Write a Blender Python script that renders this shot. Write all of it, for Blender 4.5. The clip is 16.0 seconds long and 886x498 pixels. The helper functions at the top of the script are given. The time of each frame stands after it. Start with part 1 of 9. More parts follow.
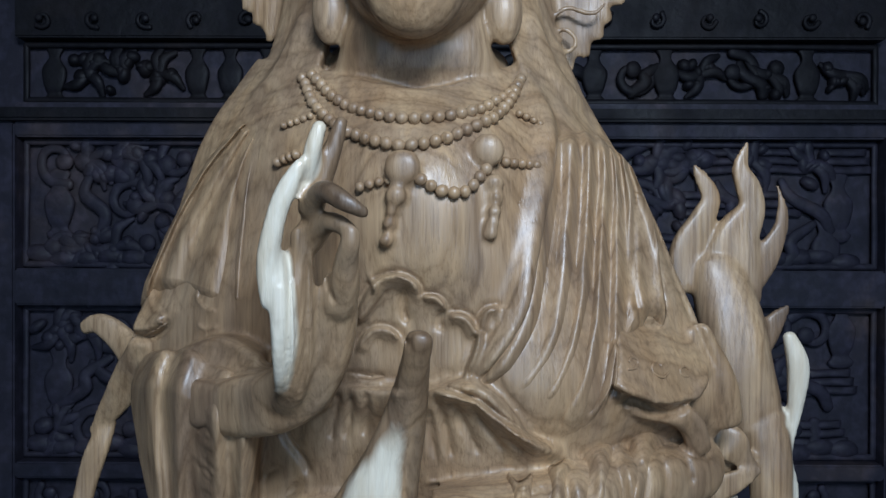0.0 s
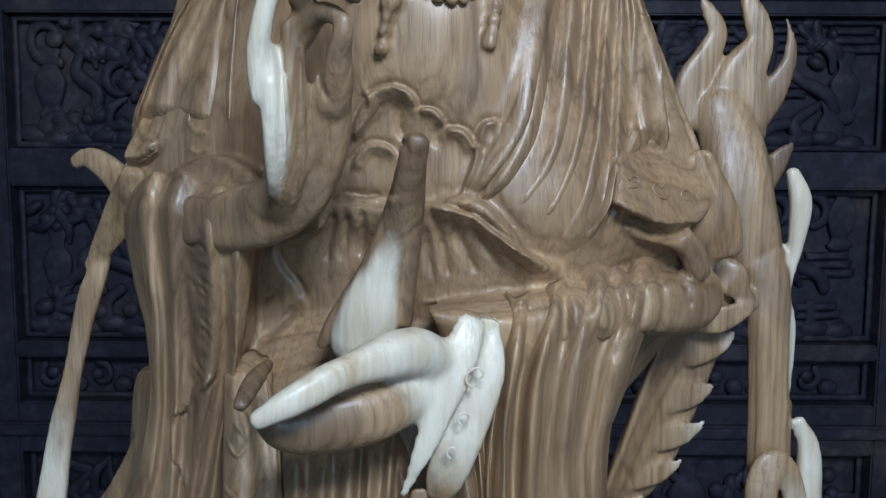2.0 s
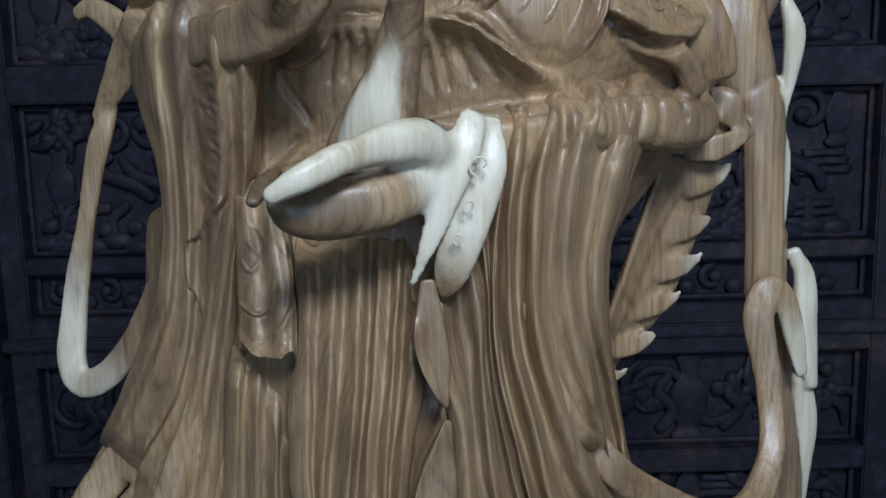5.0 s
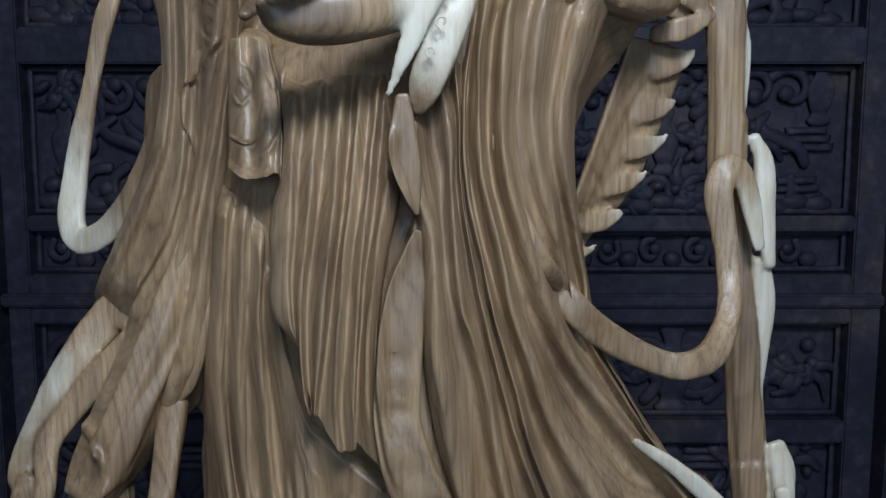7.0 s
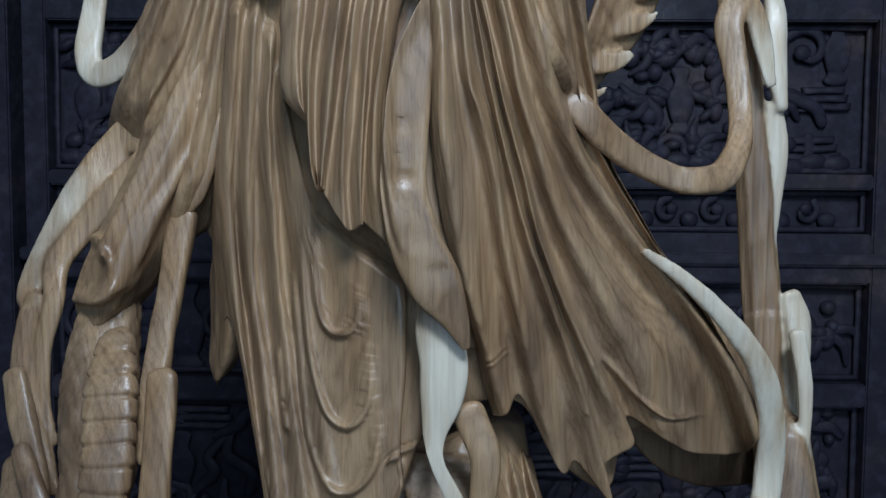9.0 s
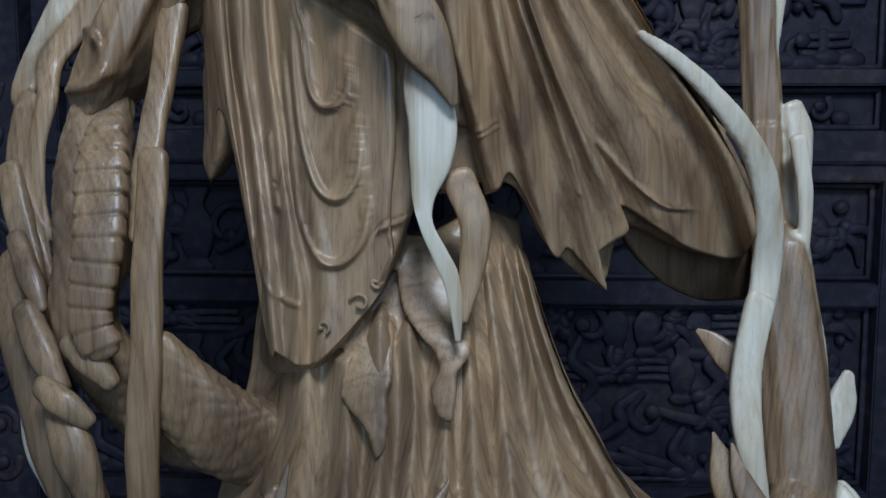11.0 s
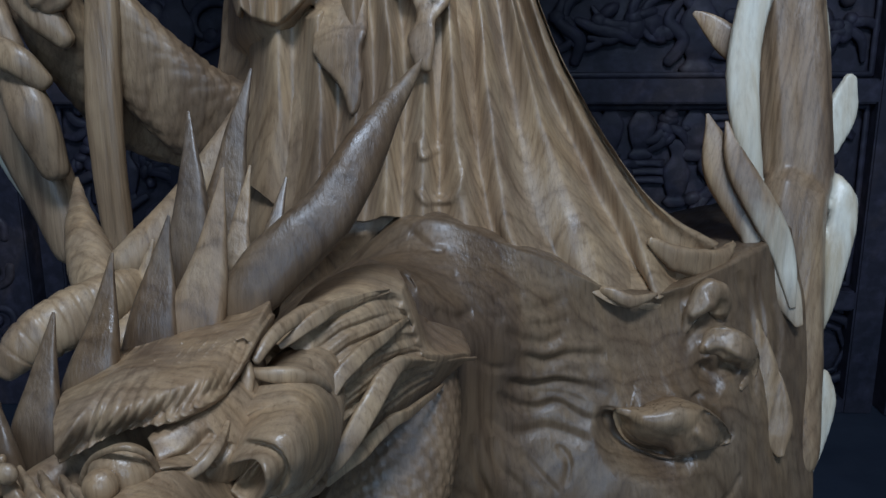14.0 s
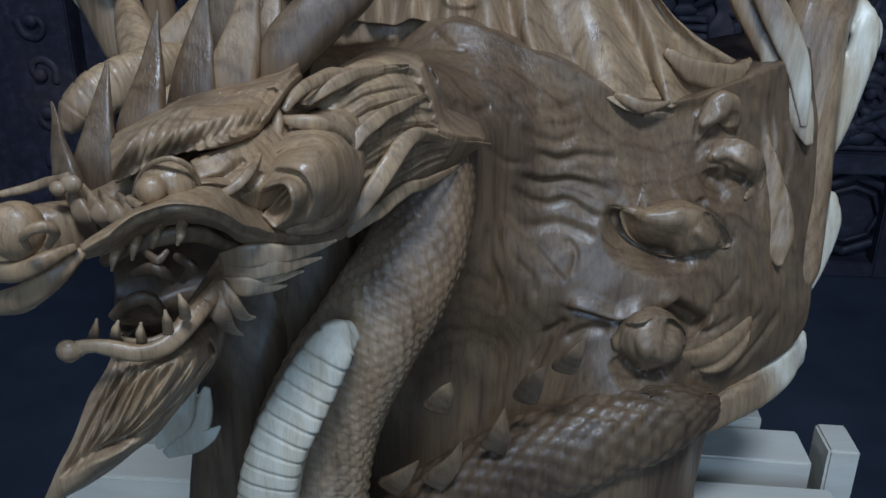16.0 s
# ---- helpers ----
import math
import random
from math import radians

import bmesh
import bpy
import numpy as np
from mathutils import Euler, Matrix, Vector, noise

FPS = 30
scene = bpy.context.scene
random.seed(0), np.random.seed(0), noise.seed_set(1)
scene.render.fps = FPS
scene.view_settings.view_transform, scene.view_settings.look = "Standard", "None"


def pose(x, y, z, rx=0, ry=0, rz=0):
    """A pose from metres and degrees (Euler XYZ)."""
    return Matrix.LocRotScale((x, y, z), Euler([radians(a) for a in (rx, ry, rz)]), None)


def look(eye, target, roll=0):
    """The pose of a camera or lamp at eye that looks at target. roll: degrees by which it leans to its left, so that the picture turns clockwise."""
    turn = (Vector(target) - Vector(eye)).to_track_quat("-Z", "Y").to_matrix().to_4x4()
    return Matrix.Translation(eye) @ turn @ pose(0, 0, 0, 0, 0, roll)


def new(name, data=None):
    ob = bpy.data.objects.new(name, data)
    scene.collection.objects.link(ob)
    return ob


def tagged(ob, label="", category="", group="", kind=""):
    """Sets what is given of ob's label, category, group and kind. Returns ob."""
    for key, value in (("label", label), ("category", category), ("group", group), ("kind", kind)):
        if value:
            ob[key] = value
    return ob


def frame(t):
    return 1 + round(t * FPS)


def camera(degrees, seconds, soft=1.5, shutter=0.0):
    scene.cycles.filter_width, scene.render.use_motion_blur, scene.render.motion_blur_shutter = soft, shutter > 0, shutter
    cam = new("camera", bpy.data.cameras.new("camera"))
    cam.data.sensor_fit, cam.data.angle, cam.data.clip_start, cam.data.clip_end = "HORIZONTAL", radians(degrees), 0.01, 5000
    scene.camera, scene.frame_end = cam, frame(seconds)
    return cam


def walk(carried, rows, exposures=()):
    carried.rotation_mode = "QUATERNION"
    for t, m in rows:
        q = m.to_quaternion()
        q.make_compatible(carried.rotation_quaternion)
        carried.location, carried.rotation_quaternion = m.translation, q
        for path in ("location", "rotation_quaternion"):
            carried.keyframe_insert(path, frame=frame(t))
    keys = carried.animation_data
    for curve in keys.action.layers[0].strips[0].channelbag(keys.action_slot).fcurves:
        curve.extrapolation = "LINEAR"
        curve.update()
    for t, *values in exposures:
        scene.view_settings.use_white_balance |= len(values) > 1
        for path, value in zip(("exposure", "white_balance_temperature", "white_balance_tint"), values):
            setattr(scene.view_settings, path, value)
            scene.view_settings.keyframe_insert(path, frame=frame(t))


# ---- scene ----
cam = camera(54.5, 16.0)
PATH = [
    (0, (0.008, 0.026, 1.758), (0.003, 2.026, 1.744), 0.2),
    (0.5, (0.008, 0.031, 1.743), (0.001, 2.03, 1.676), 0.2),
    (1, (0.008, 0.037, 1.725), (0.003, 2.034, 1.612), 0.4),
    (1.5, (0.009, 0.033, 1.707), (0.005, 2.027, 1.544), 0.3),
    (2, (0.01, 0.036, 1.688), (0.007, 2.024, 1.473), 0.3),
    (2.5, (0.008, 0.038, 1.671), (0.008, 2.02, 1.405), 0.2),
    (3, (0.007, 0.04, 1.649), (0.01, 2.016, 1.34), 0.6),
    (3.5, (0.008, 0.04, 1.634), (0.014, 2.007, 1.275), -0.1),
    (6, (0.006, -0.026, 1.542), (-0.001, 1.952, 1.244), -1.6),
    (6.5, (0.014, -0.039, 1.504), (0.022, 1.94, 1.214), -0.7),
    (7, (0.025, -0.065, 1.442), (0.022, 1.92, 1.2), 0.0),
    (7.5, (0.029, -0.082, 1.394), (0.003, 1.906, 1.182), 0.1),
    (8, (0.027, -0.078, 1.344), (-0.019, 1.913, 1.161), -0.2),
    (8.5, (0.024, -0.076, 1.293), (-0.023, 1.917, 1.135), 0.1),
    (9, (0.035, -0.084, 1.237), (-0.013, 1.911, 1.102), 0.4),
    (9.5, (0.045, -0.097, 1.202), (-0.007, 1.896, 1.047), -0.3),
    (10, (0.063, -0.102, 1.166), (-0.012, 1.888, 0.981), -0.3),
    (12.5, (0.044, -0.055, 0.977), (-0.032, 1.923, 0.69), 0.7),
    (13, (0.042, -0.048, 0.957), (-0.005, 1.919, 0.596), 0.7),
    (13.5, (0.06, -0.059, 0.927), (0.006, 1.895, 0.503), 0.5),
    (14, (0.071, -0.08, 0.907), (-0.008, 1.857, 0.414), -0.2),
    (14.5, (0.075, -0.092, 0.89), (-0.034, 1.824, 0.327), 0.2),
    (15, (0.081, -0.102, 0.881), (-0.055, 1.789, 0.243), 0.5),
    (15.5, (0.087, -0.119, 0.871), (-0.071, 1.746, 0.166), 0.5),
    (16, (0.093, -0.142, 0.863), (-0.08, 1.7, 0.102), 0.6),
]
walk(cam, [(t, look(eye, target, roll)) for t, eye, target, roll in PATH], [(0, -0.03, 6250, 10), (1.5, -0.03, 6250, 10), (3.0, -0.15, 6400, 10), (3.7, -0.16, 6400, 10), (6.0, -0.07, 6400, 10), (7.5, 0.05, 6500, 10), (10.0, 0.1, 6300, 10), (12.5, 0.1, 6100, 10), (15.0, 0.1, 6050, 10), (16.0, 0.3, 6050, 10)])

# ---- light ----
world = bpy.data.worlds.new("room_air")
world.use_nodes = True
world.node_tree.nodes["Background"].inputs[0].default_value = (0.55, 0.68, 1.0, 1)
world.node_tree.nodes["Background"].inputs[1].default_value = 0.02
scene.world = world
scene.view_settings.exposure = 0.0


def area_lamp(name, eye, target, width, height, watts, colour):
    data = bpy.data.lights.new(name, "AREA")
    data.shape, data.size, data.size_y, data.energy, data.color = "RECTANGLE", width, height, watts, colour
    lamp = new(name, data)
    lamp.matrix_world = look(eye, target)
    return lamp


# Unseen main lamp, added above the front; its kind and spot are assumed.
area_lamp("key_light", (0.27, -0.75, 2.6), (0.05, 0.75, 1.3), 0.55, 0.38, 36, (0.72, 0.84, 1.0))
# Added soft fill before the plain south wall, which has no window.
area_lamp("fill_light", (0.3, -3.3, 1.7), (0.0, 0.7, 1.2), 2.6, 1.8, 44, (0.50, 0.72, 1.0))


# ---- materials ----
def material(name, rough=0.5, coat=0.0, metal=0.0):
    m = bpy.data.materials.new(name)
    m.use_nodes = True
    b = m.node_tree.nodes["Principled BSDF"]
    b.inputs["Roughness"].default_value, b.inputs["Metallic"].default_value = rough, metal
    b.inputs["Coat Weight"].default_value = coat
    b.inputs["Coat Roughness"].default_value = 0.25
    return m, m.node_tree.nodes, m.node_tree.links, b


def noise_node(nodes, links, scale, detail=4.0, stretch=(1, 1, 1), rough=0.55, warp=0.0):
    place = nodes.new("ShaderNodeTexCoord")
    mapping = nodes.new("ShaderNodeMapping")
    mapping.inputs["Scale"].default_value = stretch
    links.new(place.outputs["Object"], mapping.inputs["Vector"])
    tex = nodes.new("ShaderNodeTexNoise")
    tex.inputs["Scale"].default_value, tex.inputs["Detail"].default_value = scale, detail
    tex.inputs["Roughness"].default_value, tex.inputs["Distortion"].default_value = rough, warp
    links.new(mapping.outputs["Vector"], tex.inputs["Vector"])
    return tex.outputs["Fac"]


def ramp_node(nodes, links, fac, stops):
    ramp = nodes.new("ShaderNodeValToRGB")
    e = ramp.color_ramp.elements
    while len(e) < len(stops):
        e.new(0.5)
    for k, (at, colour) in zip(e, stops):
        k.position, k.color = at, (*colour, 1)
    links.new(fac, ramp.inputs["Fac"])
    return ramp.outputs["Color"]


def mix_node(nodes, links, fac, a, b, blend="MIX"):
    mix = nodes.new("ShaderNodeMix")
    mix.data_type, mix.blend_type = "RGBA", blend
    for slot, value in ((0, fac), (6, a), (7, b)):
        if hasattr(value, "links"):
            links.new(value, mix.inputs[slot])
        else:
            mix.inputs[slot].default_value = value if slot == 0 else (*value, 1)
    return mix.outputs[2]


def bump_node(nodes, links, b, fac, strength, distance, before=None):
    bump = nodes.new("ShaderNodeBump")
    bump.inputs["Strength"].default_value, bump.inputs["Distance"].default_value = strength, distance
    links.new(fac, bump.inputs["Height"])
    if before:
        links.new(before, bump.inputs["Normal"])
    links.new(bump.outputs["Normal"], b.inputs["Normal"])
    return bump.outputs["Normal"]


def wave_node(nodes, links, scale, warp, stretch, shift, profile="SAW", detail=3.0):
    """Growth rings round an upright axis."""
    wave = nodes.new("ShaderNodeTexWave")
    wave.wave_type, wave.rings_direction, wave.wave_profile = "RINGS", "Z", profile
    wave.inputs["Scale"].default_value, wave.inputs["Distortion"].default_value = scale, warp
    wave.inputs["Detail"].default_value, wave.inputs["Detail Scale"].default_value = detail, 1.1
    place, mapping = nodes.new("ShaderNodeTexCoord"), nodes.new("ShaderNodeMapping")
    mapping.inputs["Scale"].default_value, mapping.inputs["Location"].default_value = stretch, shift
    links.new(place.outputs["Object"], mapping.inputs["Vector"])
    links.new(mapping.outputs["Vector"], wave.inputs["Vector"])
    return wave.outputs["Fac"]


def carved_wood():
    m, n, l, b = material("waxed_carved_wood", 0.42, 0.2)
    broad = noise_node(n, l, 4.2, 4, (1.6, 1.6, 0.5), 0.55, 0.9)
    heart = ramp_node(n, l, broad, [(0.28, (0.135, 0.094, 0.066)), (0.40, (0.235, 0.165, 0.107)), (0.52, (0.335, 0.246, 0.160)), (0.62, (0.275, 0.190, 0.118)), (0.74, (0.165, 0.115, 0.080))])
    years = ramp_node(n, l, wave_node(n, l, 20.0, 4.0, (1, 1, 0.12), (-0.02, -0.95, 0)), [(0.0, (0.60, 0.55, 0.50)), (0.10, (0.90, 0.88, 0.86)), (0.5, (1.06, 1.05, 1.03)), (0.9, (1.0, 0.97, 0.93)), (1.0, (0.72, 0.67, 0.62))])
    heart = mix_node(n, l, 0.75, heart, years, "MULTIPLY")
    lines = ramp_node(n, l, wave_node(n, l, 62.0, 6.0, (1, 1, 0.10), (-0.02, -0.95, 0)), [(0.0, (0.70, 0.66, 0.62)), (0.22, (0.98, 0.97, 0.96)), (0.7, (1.08, 1.07, 1.05)), (1.0, (0.86, 0.83, 0.80))])
    heart = mix_node(n, l, 0.6, heart, lines, "MULTIPLY")
    fibre = noise_node(n, l, 240, 4, (1, 1, 0.035), 0.7)
    streak = ramp_node(n, l, fibre, [(0.34, (0.62, 0.59, 0.56)), (0.48, (0.98, 0.98, 0.98)), (0.66, (1.18, 1.18, 1.17))])
    pores = ramp_node(n, l, noise_node(n, l, 700, 2, (1, 1, 0.03), 0.6), [(0.32, (0.50, 0.46, 0.43)), (0.42, (1, 1, 1))])
    heart = mix_node(n, l, 0.4, heart, pores, "MULTIPLY")
    heart = mix_node(n, l, 0.6, heart, streak, "MULTIPLY")
    bands = ramp_node(n, l, noise_node(n, l, 26, 3, (1, 1, 0.07), 0.55, 0.6), [(0.32, (0.66, 0.62, 0.63)), (0.45, (0.97, 0.96, 0.96)), (0.57, (1.14, 1.09, 1.0)), (0.70, (0.84, 0.77, 0.70))])
    heart = mix_node(n, l, 0.7, heart, bands, "MULTIPLY")
    blotch = ramp_node(n, l, noise_node(n, l, 11, 5, (1, 1, 0.6), 0.65, 0.8), [(0.30, (0.74, 0.71, 0.70)), (0.46, (1.0, 1.0, 1.0)), (0.66, (1.10, 1.07, 1.02))])
    heart = mix_node(n, l, 0.8, heart, blotch, "MULTIPLY")
    heart = mix_node(n, l, 1.0, heart, (1.09, 1.05, 0.99), "MULTIPLY")
    pale_tone = ramp_node(n, l, noise_node(n, l, 34, 5, (1, 1, 0.14), 0.6, 0.5), [(0.30, (0.42, 0.31, 0.18)), (0.42, (0.60, 0.51, 0.37)), (0.56, (0.70, 0.64, 0.51)), (0.72, (0.62, 0.54, 0.40))])
    pale_tone = mix_node(n, l, 0.3, pale_tone, streak, "MULTIPLY")
    share = n.new("ShaderNodeAttribute")
    share.attribute_name = "pale"
    ragged = n.new("ShaderNodeMath")
    ragged.operation, ragged.use_clamp = "MULTIPLY_ADD", True
    l.new(noise_node(n, l, 24, 5, (1, 1, 0.35), 0.65, 0.8), ragged.inputs[0])
    ragged.inputs[1].default_value = 0.8
    l.new(share.outputs["Fac"], ragged.inputs[2])
    edge = ramp_node(n, l, ragged.outputs[0], [(0.56, (0, 0, 0)), (0.98, (1, 1, 1))])
    # Below 0 the tone darkens: heartwood, and shade put into the colour.
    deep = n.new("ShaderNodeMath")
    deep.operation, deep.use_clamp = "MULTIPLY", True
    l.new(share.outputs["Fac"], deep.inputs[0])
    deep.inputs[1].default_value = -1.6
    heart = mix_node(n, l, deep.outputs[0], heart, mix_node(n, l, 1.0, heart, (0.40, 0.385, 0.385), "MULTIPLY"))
    colour = mix_node(n, l, edge, heart, pale_tone)
    l.new(colour, b.inputs["Base Color"])
    gloss = ramp_node(n, l, noise_node(n, l, 26, 5, (1, 1, 0.5), 0.6), [(0.34, (0.30,) * 3), (0.64, (0.56,) * 3)])
    l.new(gloss, b.inputs["Roughness"])
    first = bump_node(n, l, b, noise_node(n, l, 34, 3, (1, 1, 0.3), 0.55, 0.5), 0.16, 0.005)
    second = bump_node(n, l, b, noise_node(n, l, 130, 3, (1, 1, 0.10), 0.6, 0.2), 0.22, 0.003, first)
    bump_node(n, l, b, fibre, 0.45, 0.0015, second)
    return m


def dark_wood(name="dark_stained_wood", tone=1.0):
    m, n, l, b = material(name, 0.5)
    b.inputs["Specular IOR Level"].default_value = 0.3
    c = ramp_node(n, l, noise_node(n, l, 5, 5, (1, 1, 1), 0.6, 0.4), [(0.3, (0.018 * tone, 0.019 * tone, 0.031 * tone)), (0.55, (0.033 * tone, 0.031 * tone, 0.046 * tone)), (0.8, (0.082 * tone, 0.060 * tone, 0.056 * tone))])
    dust = ramp_node(n, l, noise_node(n, l, 40, 3), [(0.45, (0.8, 0.8, 0.8)), (0.75, (1.5, 1.45, 1.5))])
    l.new(mix_node(n, l, 1.0, c, dust, "MULTIPLY"), b.inputs["Base Color"])
    l.new(ramp_node(n, l, noise_node(n, l, 12, 4), [(0.3, (0.48,) * 3), (0.7, (0.75,) * 3)]), b.inputs["Roughness"])
    bump_node(n, l, b, noise_node(n, l, 45, 5), 0.5, 0.004)
    return m


def pale_timber():
    m, n, l, b = material("rough_pale_timber", 0.7)
    c = ramp_node(n, l, noise_node(n, l, 14, 5, (0.12, 1, 1), 0.6, 0.5), [(0.3, (0.50, 0.46, 0.38)), (0.6, (0.66, 0.63, 0.55)), (0.8, (0.56, 0.50, 0.40))])
    l.new(c, b.inputs["Base Color"])
    bump_node(n, l, b, noise_node(n, l, 70, 4, (0.15, 1, 1)), 0.4, 0.002)
    return m


def dark_floor():
    m, n, l, b = material("worn_dark_floor", 0.35)
    c = ramp_node(n, l, noise_node(n, l, 2.5, 6, (1, 1, 1), 0.65), [(0.3, (0.016, 0.022, 0.036)), (0.7, (0.036, 0.046, 0.068))])
    specks = ramp_node(n, l, noise_node(n, l, 120, 2), [(0.70, (1, 1, 1)), (0.80, (2.6, 2.6, 2.6))])
    l.new(mix_node(n, l, 1.0, c, specks, "MULTIPLY"), b.inputs["Base Color"])
    l.new(ramp_node(n, l, noise_node(n, l, 6, 5), [(0.3, (0.30,) * 3), (0.7, (0.55,) * 3)]), b.inputs["Roughness"])
    bump_node(n, l, b, noise_node(n, l, 30, 4), 0.15, 0.002)
    return m


def plaster():
    m, n, l, b = material("grey_plaster", 0.85)
    l.new(ramp_node(n, l, noise_node(n, l, 3, 6), [(0.3, (0.30, 0.305, 0.32)), (0.7, (0.40, 0.405, 0.42))]), b.inputs["Base Color"])
    bump_node(n, l, b, noise_node(n, l, 60, 4), 0.2, 0.002)
    return m


# Wood above the ledge: a darker copy with the shade put into its colour.
WOOD, DARK, DARK_SHADED, TIMBER, FLOOR, PLASTER = carved_wood(), dark_wood(), dark_wood("dark_stained_wood_shaded", 0.2), pale_timber(), dark_floor(), plaster()


# ---- building helpers ----
def box_mesh(bm, x0, x1, y0, y1, z0, z1, bevel=0.0):
    made = bmesh.ops.create_cube(bm, size=1.0, matrix=Matrix.LocRotScale(((x0 + x1) / 2, (y0 + y1) / 2, (z0 + z1) / 2), None, (x1 - x0, y1 - y0, z1 - z0)))
    if bevel:
        edges = list({e for v in made["verts"] for e in v.link_edges})
        bmesh.ops.bevel(bm, geom=edges, offset=bevel, segments=2, affect="EDGES", clamp_overlap=True)


def link_mesh(name, bm, mat, parent=None):
    mesh = bpy.data.meshes.new(name)
    bm.to_mesh(mesh)
    bm.free()
    mesh.materials.append(mat)
    ob = new(name, mesh)
    ob.parent = parent
    return ob


def box(name, x0, x1, y0, y1, z0, z1, mat, parent=None, bevel=0.003):
    bm = bmesh.new()
    box_mesh(bm, x0, x1, y0, y1, z0, z1, bevel)
    return link_mesh(name, bm, mat, parent)




from mathutils import kdtree
# ---- carving tools ----
def spline(points, n):
    """n places along a smooth curve through the points, at even steps of its length."""
    p = np.array(points, float)
    if len(p) == 2:
        return p[0] + (p[1] - p[0]) * np.linspace(0, 1, n)[:, None]
    q = np.vstack([2 * p[0] - p[1], p, 2 * p[-1] - p[-2]])
    out = []
    for i in range(len(p) - 1):
        a, b, c, d = q[i:i + 4]
        t = np.linspace(0, 1, 12, endpoint=False)[:, None]
        out.append(0.5 * (2 * b + (c - a) * t + (2 * a - 5 * b + 4 * c - d) * t * t + (3 * b - a - 3 * c + d) * t ** 3))
    out = np.vstack(out + [p[-1:]])
    step = np.r_[0, np.cumsum(np.linalg.norm(np.diff(out[:, :3], axis=0), axis=1))]
    at = np.linspace(0, step[-1], n)
    return np.stack([np.interp(at, step, column) for column in out.T], 1)


def loft(rows, nu, nv):
    """A grid nv x nu of places over curves that run across, from the first row to the last."""
    across = np.stack([spline(row, nu) for row in rows])
    return np.stack([spline_even(across[:, i], nv) for i in range(nu)], 1)


def spline_even(points, n):
    """n places along a curve through the points, at even steps of the point's number."""
    p = np.array(points, float)
    q = np.vstack([2 * p[0] - p[1], p, 2 * p[-1] - p[-2]])
    u = np.linspace(0, len(p) - 1, n)
    i = np.minimum(u.astype(int), len(p) - 2)
    t = (u - i)[:, None]
    a, b, c, d = q[i], q[i + 1], q[i + 2], q[i + 3]
    return 0.5 * (2 * b + (c - a) * t + (2 * a - 5 * b + 4 * c - d) * t * t + (3 * b - a - 3 * c + d) * t ** 3)


class Carving:
    """Gathers the surfaces of one carved block into one mesh, with the share of pale sapwood at each point (below 0: of
    a darker tone, for heartwood and for shade put into the colour).
    """

    def __init__(self):
        self.verts, self.faces, self.pale, self.count = [], [], [], 0

    def add(self, verts, faces, pale):
        self.verts.append(np.asarray(verts, float))
        self.faces.append(np.asarray(faces, int) + self.count)
        self.pale.append(np.broadcast_to(pale, (len(verts),)).astype(float))
        self.count += len(verts)

    def grid(self, places, pale, closed_u=False):
        nv, nu, _ = places.shape
        v, u = np.meshgrid(np.arange(nv - 1), np.arange(nu if closed_u else nu - 1), indexing="ij")
        w = (u + 1) % nu
        faces = np.stack([v * nu + u, v * nu + w, (v + 1) * nu + w, (v + 1) * nu + u], -1).reshape(-1, 4)
        self.add(places.reshape(-1, 3), faces, np.broadcast_to(pale, (nv, nu)).ravel())

    def tube(self, points, flat=1.0, pale=0.0, rings=None, twist=(0, 0), n=0, m=0, groove=0.0, grooves=3, scales=None):
        """A limb along points of (x, y, z, radius); flat: its depth against its width; rings: (count, height) of plates across it; scales: (round, along, height) of a net of scales."""
        p = np.array(points, float)
        length = np.linalg.norm(np.diff(p[:, :3], axis=0), axis=1).sum()
        n = n or int(min(170, max(14, length / 0.005)))
        m = m or (72 if scales else 24)
        if scales:
            n = max(n, int(scales[1] * 9))
        if rings:
            n = max(n, rings[0] * 11)
        s = spline(p, n)
        c, r = s[:, :3], np.maximum(s[:, 3], 0.0008)
        tan = np.gradient(c, axis=0)
        tan /= np.linalg.norm(tan, axis=1)[:, None] + 1e-9
        side = np.cross(tan, (0, 1, 0))
        side /= np.linalg.norm(side, axis=1)[:, None] + 1e-9
        deep = np.cross(side, tan)
        turn = np.radians(np.linspace(twist[0], twist[1], n))[:, None]
        side, deep = side * np.cos(turn) + deep * np.sin(turn), deep * np.cos(turn) - side * np.sin(turn)
        along = np.linspace(0, 1, n)
        if rings:
            saw = (along * rings[0]) % 1.0
            r = r * (1 + rings[1] * ((np.minimum(saw, 1 - saw) / 0.14).clip(0, 1) ** 0.7 + 0.5 * saw - 1.1))
        a = np.linspace(0, 2 * np.pi, m, endpoint=False)
        wob = 1 + groove * np.cos(a * grooves)[None] * np.sin(np.pi * along)[:, None]
        if scales:
            u, v = a[None] / (2 * np.pi) * scales[0], along[:, None] * scales[1]
            wob = wob + scales[2] * (np.abs(np.sin(np.pi * (u + v)) * np.sin(np.pi * (u - v))) ** 0.5 - 0.6)
        power = 0.55 if flat < 0.7 else 0.8
        ca, sa = (np.sign(q) * np.abs(q) ** power for q in (np.cos(a), np.sin(a)))
        ring = c[:, None] + (side[:, None] * ca[:, None] + deep[:, None] * sa[:, None] * flat) * (r[:, None] * wob)[..., None]
        ends = []
        for i, sign in ((0, -1), (n - 1, 1)):
            cap = [c[i] + tan[i] * sign * r[i] * h * min(1, flat + 0.3) + (ring[i] - c[i]) * k for h, k in ((0.35, 0.92), (0.62, 0.74), (0.8, 0.45), (0.86, 0.02))]
            ends.append(cap[::-1] if sign < 0 else cap)
        places = np.concatenate([np.array(ends[0]), ring, np.array(ends[1])])
